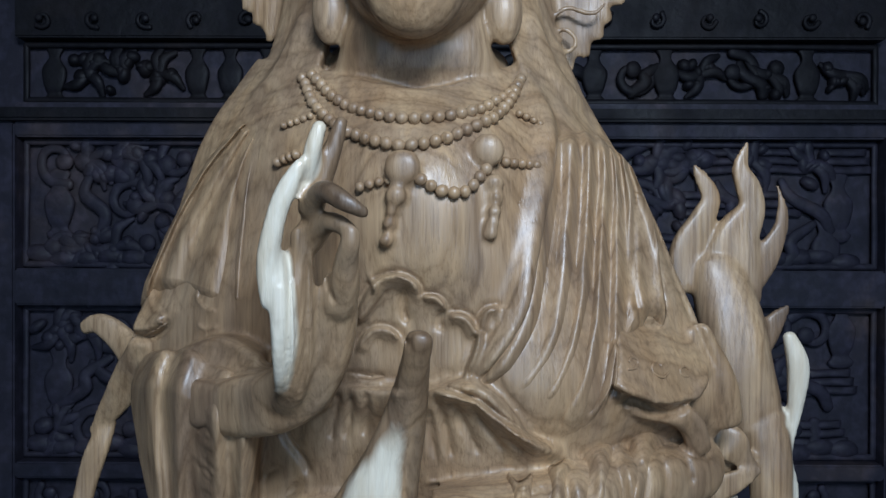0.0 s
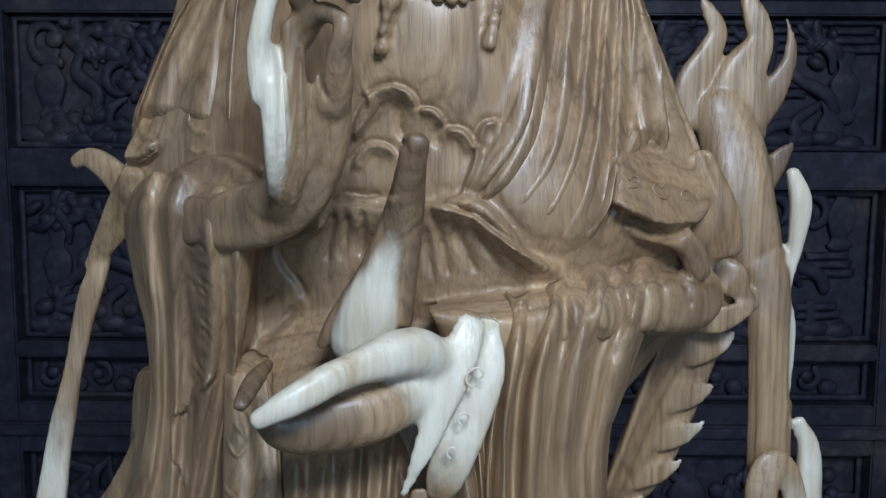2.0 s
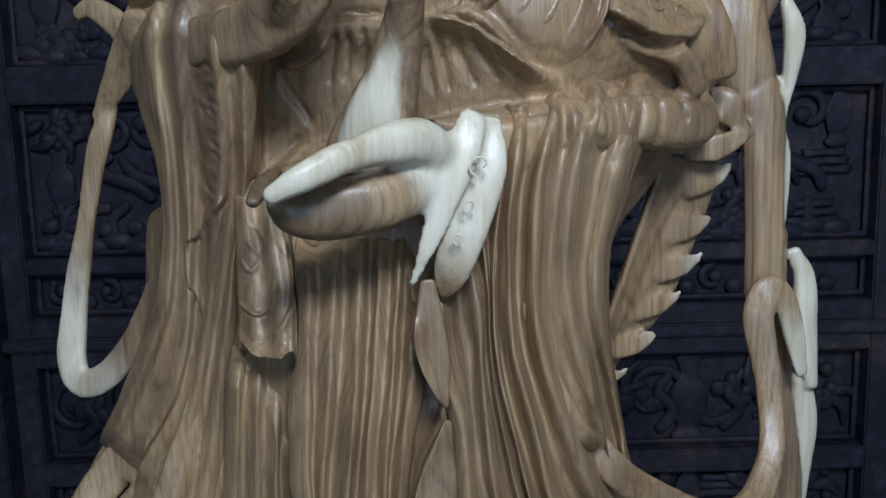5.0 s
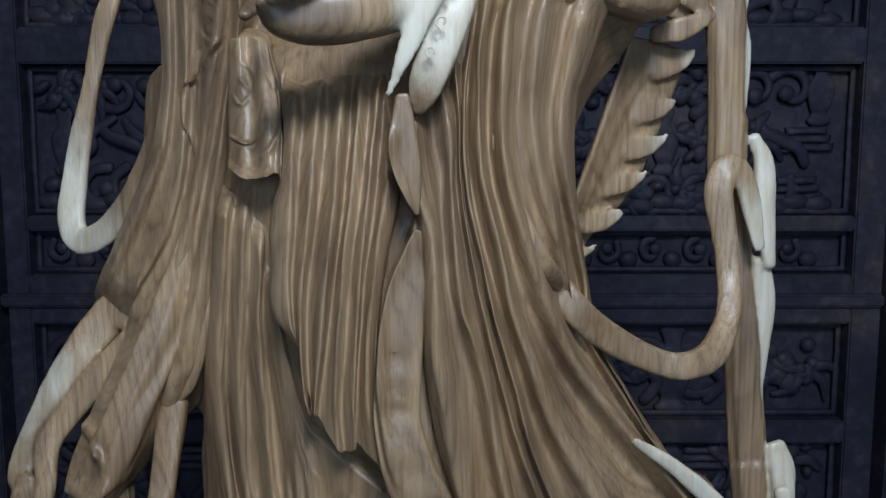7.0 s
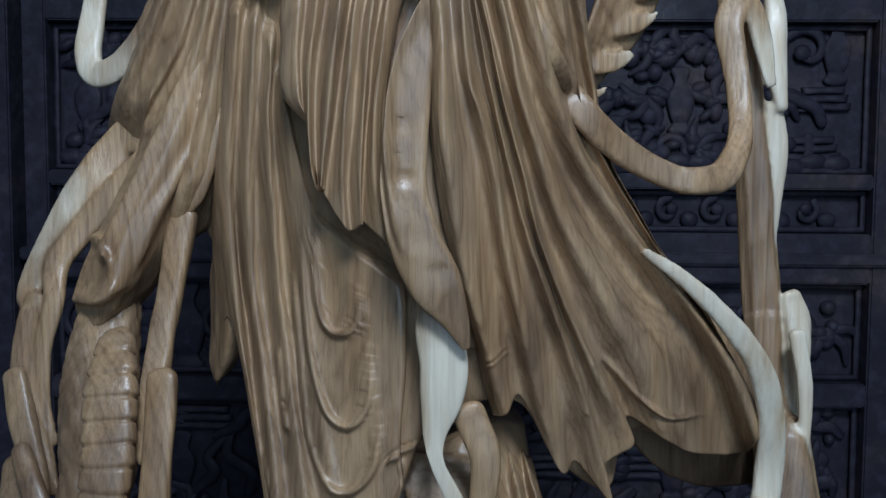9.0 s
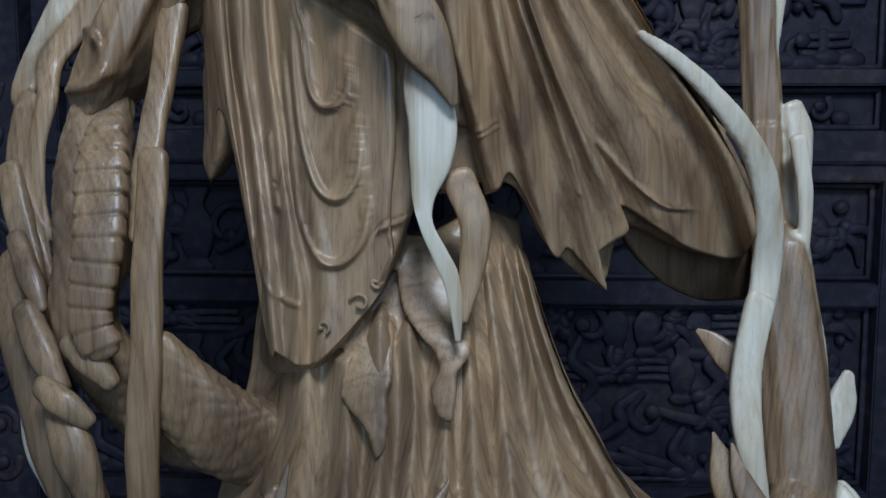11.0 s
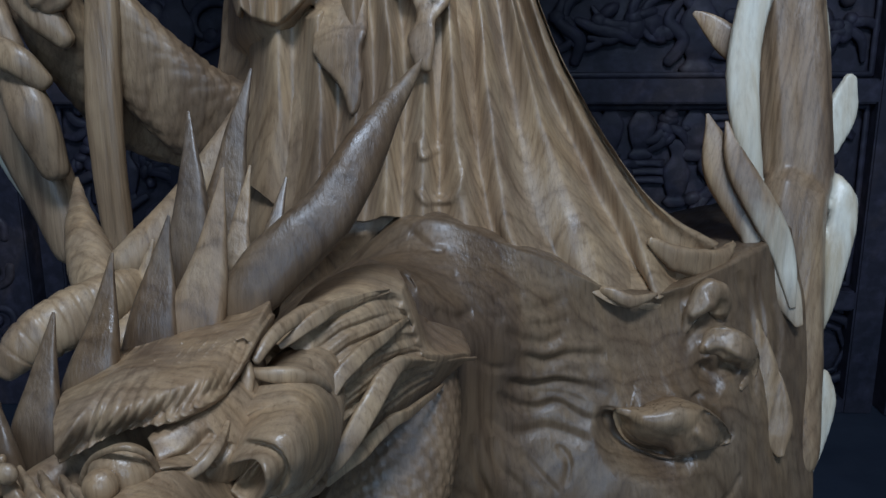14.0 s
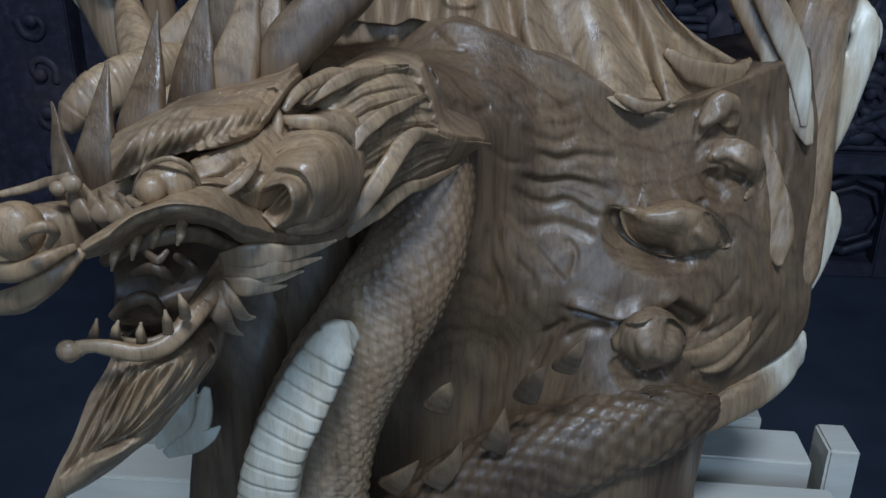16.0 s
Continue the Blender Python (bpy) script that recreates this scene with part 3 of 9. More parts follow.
rng = random.Random(5)
for k in range(17):
    scroll(strip, rng, -0.86 + k * 0.11, 2.238, 0.020, 0.006)
ob = strip.finish("carved_strip", DARK_SHADED)
ob.location.y, ob.parent = -0.045, WALL


# ---- the carved statue ----
wood, fine = Carving(), Carving()


def string_beads(points, step, radius):
    line = spline(points, 200)
    length = np.linalg.norm(np.diff(line, axis=0), axis=1).sum()
    for x, y, z in spline(points, max(2, round(length / step) + 1)):
        fine.ball(x, y, z, radius, radius * 0.9, radius, n=7)


def set_back(rows, depth):
    return [[(x, y + depth, z) for x, y, z in row] for row in rows]


# torso and shoulders under the robe
torso, torso_folds = [], []
torso.append([(-0.158, 0.785, 1.922), (-0.096, 0.72, 1.899), (-0.015, 0.68, 1.878), (0.054, 0.72, 1.9), (0.104, 0.77, 1.934)])
torso.append([(-0.198, 0.77, 1.856), (-0.122, 0.7, 1.853), (-0.014, 0.645, 1.837), (0.084, 0.7, 1.854), (0.146, 0.76, 1.853)])
torso.append([(-0.217, 0.765, 1.804), (-0.129, 0.69, 1.806), (-0.011, 0.63, 1.798), (0.09, 0.68, 1.806), (0.173, 0.75, 1.806)])
torso.append([(-0.232, 0.76, 1.746), (-0.129, 0.68, 1.749), (-0.007, 0.63, 1.75), (0.093, 0.665, 1.75), (0.197, 0.74, 1.745)])
torso.append([(-0.253, 0.75, 1.691), (-0.137, 0.68, 1.698), (-0.007, 0.645, 1.699), (0.095, 0.65, 1.701), (0.22, 0.73, 1.685)])
torso.append([(-0.248, 0.75, 1.634), (-0.139, 0.69, 1.64), (-0.007, 0.65, 1.647), (0.094, 0.64, 1.65), (0.241, 0.73, 1.62)])
torso.append([(-0.247, 0.76, 1.574), (-0.141, 0.7, 1.585), (-0.007, 0.66, 1.596), (0.097, 0.66, 1.596), (0.221, 0.74, 1.581)])
torso.append([(-0.227, 0.76, 1.51), (-0.143, 0.71, 1.524), (-0.006, 0.68, 1.541), (0.102, 0.68, 1.533), (0.186, 0.74, 1.527)])
torso_folds.append(("v", 0.01, 0.006, [(-0.201, 1.805), (-0.225, 1.743), (-0.236, 1.706)]))
torso_folds.append(("s", 0.022, 0.01, [(0.025, 1.653), (0.041, 1.674), (0.064, 1.706), (0.075, 1.75), (0.083, 1.792), (0.09, 1.847), (0.077, 1.892)]))
torso_folds.append(("v", 0.014, 0.012, [(0.161, 1.782), (0.171, 1.727), (0.173, 1.701)]))
torso_folds.append(("s", 0.03, 0.012, [(0.096, 1.605), (0.07, 1.618), (0.033, 1.654), (-0.007, 1.652), (-0.071, 1.651)]))
torso_folds.append(("s", 0.02, 0.012, [(-0.257, 1.687), (-0.239, 1.683), (-0.217, 1.695)]))
wood.sheet(torso, (280, 280), 0.16, torso_folds, (), 0.012)
# neck, head, ears and hood
wood.tube([(-0.017, 0.73, 1.984, 0.0563), (-0.017, 0.73, 1.938, 0.0563), (-0.017, 0.73, 1.913, 0.0628), (-0.017, 0.745, 1.895, 0.0778), (-0.019, 0.78, 1.872, 0.094)], 0.62)
wood.ball(-0.016, 0.7, 2.001, 0.0671, 0.0663, 0.0906)
wood.ball(-0.014, 0.645, 1.949, 0.0386, 0.0243, 0.0446)
wood.ball(-0.085, 0.715, 1.943, 0.0154, 0.0118, 0.0280)
wood.ball(-0.087, 0.73, 1.984, 0.0138, 0.0111, 0.0323)
wood.ball(0.053, 0.715, 1.944, 0.0154, 0.0117, 0.0280)
wood.ball(0.053, 0.73, 1.985, 0.0138, 0.0111, 0.0323)
hood_left, hood_left_folds = [], []
hood_left.append([(-0.133, 0.79, 2.003), (-0.103, 0.76, 1.999), (-0.074, 0.74, 1.997)])
hood_left.append([(-0.141, 0.785, 1.947), (-0.112, 0.755, 1.949), (-0.083, 0.735, 1.949)])
hood_left.append([(-0.15, 0.77, 1.904), (-0.119, 0.74, 1.913), (-0.091, 0.725, 1.919)])
hood_left.append([(-0.162, 0.755, 1.875), (-0.132, 0.735, 1.888), (-0.097, 0.712, 1.893)])
hood_left.append([(-0.152, 0.745, 1.866), (-0.129, 0.72, 1.86), (-0.103, 0.7, 1.866)])
hood_left.append([(-0.145, 0.745, 1.855), (-0.129, 0.72, 1.845), (-0.111, 0.7, 1.842)])
hood_left_folds.append(("s", 0.02, 0.008, [(-0.115, 1.955), (-0.135, 1.906), (-0.159, 1.875)]))
wood.sheet(hood_left, (50, 60), 0.03, hood_left_folds, (), 0.008)
hood_right, hood_right_folds = [], []
hood_right.append([(0.041, 0.74, 1.997), (0.068, 0.76, 1.999), (0.096, 0.79, 2.004)])
hood_right.append([(0.05, 0.735, 1.949), (0.078, 0.755, 1.95), (0.105, 0.785, 1.948)])
hood_right.append([(0.059, 0.725, 1.919), (0.086, 0.74, 1.913), (0.115, 0.77, 1.905)])
hood_right.append([(0.066, 0.712, 1.894), (0.099, 0.735, 1.889), (0.128, 0.755, 1.875)])
hood_right.append([(0.073, 0.7, 1.867), (0.097, 0.72, 1.861), (0.119, 0.745, 1.867)])
hood_right.append([(0.082, 0.7, 1.843), (0.097, 0.72, 1.845), (0.112, 0.745, 1.855)])
hood_right_folds.append(("s", 0.02, 0.008, [(0.126, 1.876), (0.101, 1.906), (0.081, 1.956)]))
wood.sheet(hood_right, (50, 60), 0.03, hood_right_folds, (), 0.008)
wood.tube([(-0.108, 0.8, 2.017, 0.0152), (-0.144, 0.8, 1.966, 0.0132), (-0.15, 0.8, 1.939, 0.003)], 0.4)
wood.tube([(-0.129, 0.8, 2.022, 0.0112), (-0.154, 0.8, 1.981, 0.0102), (-0.162, 0.8, 1.956, 0.0046)], 0.4)
wood.tube([(-0.149, 0.8, 2.007, 0.0102), (-0.167, 0.8, 1.981, 0.0081), (-0.171, 0.8, 1.968, 0.0041)], 0.4)
wood.tube([(-0.108, 0.8, 1.986, 0.0132), (-0.129, 0.8, 1.956, 0.0102), (-0.136, 0.8, 1.931, 0.0041)], 0.4)
wood.tube([(0.079, 0.8, 1.997, 0.0203), (0.105, 0.8, 1.957, 0.0183), (0.115, 0.8, 1.931, 0.0112), (0.118, 0.8, 1.912, 0.0041)], 0.4)
wood.tube([(0.095, 0.8, 1.987, 0.0173), (0.125, 0.8, 1.947, 0.0122), (0.133, 0.8, 1.927, 0.0051)], 0.4)
wood.tube([(0.1, 0.8, 2.007, 0.0203), (0.135, 0.8, 1.962, 0.0122), (0.146, 0.8, 1.945, 0.0061)], 0.4)
wood.tube([(0.105, 0.8, 2.022, 0.0203), (0.14, 0.8, 1.977, 0.0122), (0.153, 0.8, 1.96, 0.0061)], 0.4)
wood.tube([(0.115, 0.8, 2.038, 0.0203), (0.15, 0.8, 1.987, 0.0112), (0.168, 0.8, 1.977, 0.0051)], 0.4)
wood.tube([(0.101, 0.785, 1.935, 0.002), (0.105, 0.782, 1.945, 0.0025), (0.116, 0.78, 1.944, 0.0025), (0.122, 0.78, 1.934, 0.0025), (0.115, 0.78, 1.926, 0.0025), (0.106, 0.78, 1.93, 0.002), (0.108, 0.78, 1.937, 0.002)], 0.8)
wood.tube([(0.096, 0.785, 1.95, 0.002), (0.112, 0.782, 1.964, 0.0025), (0.137, 0.78, 1.961, 0.0025), (0.147, 0.78, 1.969, 0.002)], 0.8)
# strings of beads and medallions
string_beads([(-0.1, 0.712, 1.891), (-0.073, 0.68, 1.866), (-0.037, 0.656, 1.852), (-0.004, 0.652, 1.85), (0.03, 0.669, 1.857), (0.057, 0.698, 1.875), (0.071, 0.721, 1.894)], 0.0090, 0.0047)
string_beads([(-0.108, 0.716, 1.889), (-0.091, 0.684, 1.861), (-0.064, 0.656, 1.84), (-0.032, 0.639, 1.829), (0, 0.639, 1.831), (0.034, 0.66, 1.845), (0.052, 0.682, 1.861), (0.066, 0.712, 1.887)], 0.0091, 0.0048)
string_beads([(-0.009, 0.627, 1.803), (0.007, 0.627, 1.794), (0.023, 0.632, 1.795), (0.036, 0.643, 1.81)], 0.0079, 0.0045)
string_beads([(-0.052, 0.638, 1.798), (-0.04, 0.634, 1.802), (-0.031, 0.631, 1.803)], 0.0072, 0.0036)
string_beads([(0.051, 0.654, 1.816), (0.074, 0.669, 1.814)], 0.0070, 0.0037)
string_beads([(-0.122, 0.684, 1.818), (-0.107, 0.676, 1.825)], 0.0073, 0.0039)
string_beads([(-0.097, 0.684, 1.855), (-0.118, 0.691, 1.847)], 0.0065, 0.0030)
string_beads([(0.063, 0.684, 1.856), (0.078, 0.689, 1.849)], 0.0065, 0.0030)
wood.ball(-0.022, 0.627, 1.812, 0.0134, 0.0055, 0.0134)
wood.ball(0.038, 0.645, 1.824, 0.0122, 0.0057, 0.0122)
wood.ball(-0.026, 0.627, 1.792, 0.0083, 0.0066, 0.0083)
wood.ball(-0.029, 0.627, 1.781, 0.0047, 0.0038, 0.0047)
wood.ball(-0.031, 0.628, 1.772, 0.0047, 0.0038, 0.0047)
wood.ball(-0.033, 0.629, 1.76, 0.0055, 0.0044, 0.0055)
wood.ball(0.042, 0.642, 1.8, 0.0069, 0.0055, 0.0069)
wood.ball(0.043, 0.64, 1.789, 0.0056, 0.0045, 0.0056)
wood.ball(0.042, 0.637, 1.779, 0.0052, 0.0042, 0.0052)
wood.ball(0.041, 0.636, 1.771, 0.0048, 0.0038, 0.0048)
wood.ball(0.04, 0.635, 1.764, 0.0048, 0.0038, 0.0048)
# turned sleeve cuff
flap, flap_folds = [], []
flap.append([(0.137, 0.679, 1.705), (0.179, 0.707, 1.697), (0.217, 0.731, 1.685)])
flap.append([(0.134, 0.654, 1.68), (0.173, 0.681, 1.673), (0.22, 0.716, 1.664)])
flap.append([(0.131, 0.642, 1.662), (0.169, 0.667, 1.652), (0.217, 0.705, 1.651)])
flap.append([(0.129, 0.639, 1.655), (0.166, 0.663, 1.64), (0.204, 0.692, 1.638)])
flap_folds.append(("r", 0.009, 0.006, [(0.134, 1.654), (0.149, 1.65), (0.169, 1.639), (0.196, 1.639), (0.215, 1.654)]))
wood.sheet(flap, (60, 50), 0.03, flap_folds, (), 0.012)
fine.tube([(0.177, 0.678, 1.661, 0.001), (0.17, 0.67, 1.659, 0.001), (0.163, 0.667, 1.662, 0.001), (0.162, 0.668, 1.666, 0.001), (0.165, 0.672, 1.669, 0.001), (0.169, 0.676, 1.669, 0.001), (0.171, 0.675, 1.667, 0.001)], 0.9)
fine.tube([(0.143, 0.653, 1.667, 0.001), (0.148, 0.657, 1.667, 0.001), (0.151, 0.662, 1.67, 0.001), (0.15, 0.662, 1.673, 0.001), (0.147, 0.66, 1.674, 0.001), (0.145, 0.658, 1.673, 0.001), (0.144, 0.656, 1.672, 0.001)], 0.9)
fine.tube([(0.195, 0.69, 1.656, 0.001), (0.19, 0.686, 1.657, 0.001), (0.187, 0.685, 1.66, 0.001), (0.188, 0.687, 1.663, 0.001), (0.192, 0.691, 1.663, 0.001), (0.194, 0.692, 1.662, 0.0011), (0.195, 0.692, 1.661, 0.0011)], 0.9)
wood.tube([(0.212, 0.72, 1.686, 0.01), (0.229, 0.725, 1.644, 0.0165), (0.238, 0.73, 1.616, 0.0139)], 0.5)
wood.tube([(0.138, 0.66, 1.646, 0.0042), (0.153, 0.67, 1.635, 0.0068), (0.193, 0.69, 1.623, 0.0105), (0.207, 0.7, 1.599, 0.0089)], 0.6)
# raised hand and its sleeve
wood.tube([(-0.23, 0.735, 1.635, 0.011), (-0.189, 0.70, 1.646, 0.022), (-0.146, 0.662, 1.650, 0.024), (-0.112, 0.632, 1.648, 0.020)], 0.8)
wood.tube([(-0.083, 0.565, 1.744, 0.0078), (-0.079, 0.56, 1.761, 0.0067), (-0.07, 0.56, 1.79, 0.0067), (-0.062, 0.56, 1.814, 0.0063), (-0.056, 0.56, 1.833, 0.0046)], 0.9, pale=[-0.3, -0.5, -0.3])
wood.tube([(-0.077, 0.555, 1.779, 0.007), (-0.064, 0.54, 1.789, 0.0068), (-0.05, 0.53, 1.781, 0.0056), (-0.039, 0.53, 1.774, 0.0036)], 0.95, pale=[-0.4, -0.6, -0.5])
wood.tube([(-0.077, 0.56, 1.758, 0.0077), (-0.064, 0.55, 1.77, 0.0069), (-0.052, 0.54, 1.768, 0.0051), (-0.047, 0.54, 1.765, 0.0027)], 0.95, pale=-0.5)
# sleeve that hangs from the raised arm
drape = []
drape.append([(-0.238, 0.72, 1.659), (-0.193, 0.665, 1.675), (-0.155, 0.645, 1.687), (-0.126, 0.625, 1.676)])
drape.append([(-0.25, 0.72, 1.622), (-0.191, 0.655, 1.639), (-0.151, 0.63, 1.642), (-0.128, 0.615, 1.62)])
drape.append([(-0.23, 0.72, 1.576), (-0.193, 0.67, 1.59), (-0.155, 0.64, 1.592), (-0.135, 0.64, 1.584)])
drape.append([(-0.232, 0.73, 1.518), (-0.189, 0.67, 1.534), (-0.157, 0.645, 1.541), (-0.141, 0.66, 1.537)])
drape.append([(-0.25, 0.73, 1.499), (-0.211, 0.68, 1.503), (-0.182, 0.655, 1.508), (-0.168, 0.67, 1.514)])
drape.append([(-0.259, 0.73, 1.421), (-0.222, 0.69, 1.446), (-0.198, 0.67, 1.451), (-0.176, 0.68, 1.453)])
drape.append([(-0.268, 0.73, 1.364), (-0.232, 0.69, 1.377), (-0.206, 0.68, 1.378), (-0.184, 0.69, 1.375)])
drape.append([(-0.302, 0.74, 1.308), (-0.249, 0.7, 1.318), (-0.216, 0.69, 1.32), (-0.19, 0.7, 1.316)])
drape.append([(-0.301, 0.74, 1.308), (-0.24, 0.7, 1.32), (-0.206, 0.69, 1.32), (-0.183, 0.7, 1.32)])
drape.append([(-0.327, 0.74, 1.27), (-0.263, 0.7, 1.268), (-0.223, 0.69, 1.259), (-0.193, 0.71, 1.241)])
wood.sheet(set_back(drape, 0.012), (140, 330), 0.1)
# ribbons at the raised arm
wood.tube([(-0.318, 0.8, 1.679, 0.006), (-0.302, 0.795, 1.683, 0.01), (-0.281, 0.79, 1.671, 0.0129), (-0.257, 0.77, 1.655, 0.0146)], 0.5)
wood.tube([(-0.24, 0.745, 1.671, 0.0159), (-0.264, 0.77, 1.641, 0.0156), (-0.29, 0.785, 1.609, 0.011), (-0.308, 0.79, 1.587, 0.0045)], 0.35, twist=(0, 30))
wood.tube([(-0.294, 0.792, 1.596, 0.007), (-0.303, 0.79, 1.573, 0.0101), (-0.313, 0.79, 1.542, 0.0091), (-0.321, 0.787, 1.504, 0.008), (-0.331, 0.783, 1.454, 0.0102), (-0.338, 0.778, 1.406, 0.0119), (-0.339, 0.77, 1.369, 0.0129), (-0.329, 0.765, 1.349, 0.0129), (-0.302, 0.76, 1.359, 0.0128), (-0.273, 0.755, 1.392, 0.0126), (-0.248, 0.74, 1.432, 0.0108), (-0.227, 0.72, 1.474, 0.0069)], 0.5, pale=[0, 0, 0.05, 0.15, 0.3, 0.6, 0.6, 0.35, 0.05, 0, 0, 0])
wood.tube([(-0.236, 0.72, 1.33, 0.0137), (-0.286, 0.735, 1.286, 0.0184), (-0.322, 0.72, 1.239, 0.016), (-0.347, 0.71, 1.193, 0.0127), (-0.368, 0.7, 1.141, 0.0116), (-0.359, 0.69, 1.125, 0.0127), (-0.366, 0.68, 1.078, 0.0116), (-0.36, 0.67, 1.032, 0.0115), (-0.341, 0.66, 0.994, 0.0124), (-0.325, 0.65, 0.968, 0.0062)], 0.45, pale=[0, 0, 0.1, 0.5, 0.3, 0, 0, 0, 0])
wood.tube([(-0.223, 0.71, 1.293, 0.0094), (-0.269, 0.715, 1.256, 0.0127), (-0.311, 0.71, 1.209, 0.0127), (-0.34, 0.7, 1.168, 0.0116), (-0.338, 0.685, 1.131, 0.0095), (-0.347, 0.68, 1.089, 0.0079), (-0.347, 0.675, 1.042, 0.0079), (-0.336, 0.67, 1.006, 0.0063)], 0.5)
wood.tube([(-0.337, 0.735, 1.237, 0.0076), (-0.353, 0.725, 1.201, 0.0097), (-0.369, 0.72, 1.158, 0.0043)], 0.35, pale=1)
# trumpet-shaped fold
cone, cone_folds = [], []
cone.append([(-0.212, 0.7, 1.406), (-0.188, 0.68, 1.405), (-0.176, 0.7, 1.401)])
cone.append([(-0.24, 0.7, 1.33), (-0.205, 0.67, 1.326), (-0.188, 0.7, 1.32)])
cone.append([(-0.269, 0.695, 1.258), (-0.227, 0.655, 1.263), (-0.205, 0.69, 1.254)])
cone.append([(-0.299, 0.685, 1.192), (-0.253, 0.64, 1.201), (-0.221, 0.68, 1.214)])
cone.append([(-0.315, 0.675, 1.14), (-0.26, 0.635, 1.158), (-0.233, 0.68, 1.183)])
cone.append([(-0.306, 0.67, 1.113), (-0.28, 0.65, 1.116), (-0.249, 0.68, 1.147)])
cone_folds.append(("s", 0.016, 0.01, [(-0.314, 1.137), (-0.275, 1.14), (-0.253, 1.155)]))
cone_folds.append(("s", 0.014, 0.012, [(-0.265, 1.177), (-0.277, 1.193), (-0.299, 1.197)]))
wood.sheet(cone, (70, 110), 0.03, cone_folds, (), 0.012)
wood.tube([(-0.196, 0.679, 1.385, 0.0022), (-0.216, 0.672, 1.316, 0.0062), (-0.242, 0.656, 1.248, 0.0073), (-0.267, 0.645, 1.19, 0.0085), (-0.298, 0.661, 1.141, 0.0045)], 0.6)
wood.tube([(-0.185, 0.693, 1.371, 0.0023), (-0.201, 0.681, 1.295, 0.0068), (-0.221, 0.665, 1.247, 0.0084), (-0.244, 0.648, 1.195, 0.01), (-0.27, 0.648, 1.135, 0.0053)], 0.6)
wood.tube([(-0.182, 0.68, 1.355, 0.007), (-0.19, 0.675, 1.286, 0.012), (-0.203, 0.675, 1.235, 0.0111), (-0.212, 0.675, 1.212, 0.002)], 0.4)
# outer skirt
skirt = []
skirt.append([(-0.153, 0.72, 1.595), (-0.092, 0.71, 1.606), (-0.007, 0.71, 1.607), (0.06, 0.71, 1.598), (0.087, 0.71, 1.589)])
skirt.append([(-0.143, 0.67, 1.517), (-0.082, 0.635, 1.536), (-0.009, 0.62, 1.533), (0.055, 0.63, 1.53), (0.099, 0.66, 1.521)])
skirt.append([(-0.185, 0.69, 1.475), (-0.118, 0.635, 1.472), (-0.035, 0.605, 1.472), (0.034, 0.6, 1.471), (0.103, 0.66, 1.455)])
skirt.append([(-0.196, 0.69, 1.391), (-0.13, 0.625, 1.392), (-0.037, 0.585, 1.397), (0.031, 0.585, 1.395), (0.112, 0.66, 1.368)])
skirt.append([(-0.202, 0.7, 1.371), (-0.129, 0.625, 1.368), (-0.024, 0.575, 1.366), (0.049, 0.585, 1.366), (0.119, 0.66, 1.335)])
skirt.append([(-0.21, 0.7, 1.294), (-0.131, 0.625, 1.299), (-0.024, 0.57, 1.302), (0.054, 0.59, 1.292), (0.162, 0.68, 1.25)])
skirt.append([(-0.212, 0.7, 1.211), (-0.124, 0.63, 1.223), (-0.025, 0.57, 1.233), (0.063, 0.6, 1.219), (0.219, 0.7, 1.169)])
skirt.append([(-0.19, 0.7, 1.167), (-0.103, 0.635, 1.166), (0.009, 0.58, 1.175), (0.09, 0.61, 1.165), (0.222, 0.69, 1.155)])
skirt.append([(-0.182, 0.705, 1.116), (-0.118, 0.65, 1.107), (-0.002, 0.595, 1.111), (0.081, 0.615, 1.104), (0.294, 0.725, 1.106)])
wood.sheet(set_back(skirt, 0.016), (320, 330), 0.16)
# rounded hem at the front
lobe = []
lobe.append([(-0.184, 0.691, 1.198), (-0.137, 0.657, 1.196), (-0.069, 0.614, 1.194), (-0.005, 0.589, 1.193)])
lobe.append([(-0.187, 0.701, 1.161), (-0.139, 0.662, 1.161), (-0.07, 0.615, 1.162), (0.02, 0.581, 1.161)])
lobe.append([(-0.179, 0.696, 1.13), (-0.132, 0.65, 1.132), (-0.069, 0.605, 1.134), (0.02, 0.58, 1.135)])
lobe.append([(-0.169, 0.69, 1.104), (-0.13, 0.64, 1.108), (-0.064, 0.602, 1.11), (0.017, 0.582, 1.112)])
lobe.append([(-0.16, 0.68, 1.062), (-0.119, 0.632, 1.069), (-0.061, 0.595, 1.074), (0.014, 0.585, 1.075)])
lobe.append([(-0.148, 0.67, 1.001), (-0.113, 0.622, 1.011), (-0.061, 0.588, 1.009), (-0.002, 0.582, 1.027)])
lobe.append([(-0.144, 0.67, 0.948), (-0.108, 0.615, 0.963), (-0.068, 0.585, 0.963), (-0.017, 0.58, 0.988)])
lobe.append([(-0.143, 0.66, 0.903), (-0.111, 0.605, 0.917), (-0.077, 0.58, 0.921), (-0.046, 0.578, 0.941)])
lobe.append([(-0.125, 0.64, 0.889), (-0.108, 0.61, 0.896), (-0.089, 0.59, 0.901), (-0.072, 0.59, 0.909)])
wood.sheet(set_back(lobe, 0.012), (150, 190), 0.05)
fine.tube([(-0.046, 0.58, 0.969, 0.0015), (-0.04, 0.579, 0.973, 0.0015), (-0.034, 0.579, 0.971, 0.0015), (-0.033, 0.578, 0.967, 0.0015), (-0.035, 0.577, 0.963, 0.0015), (-0.038, 0.578, 0.963, 0.0015), (-0.04, 0.578, 0.964, 0.0015)], 0.9)
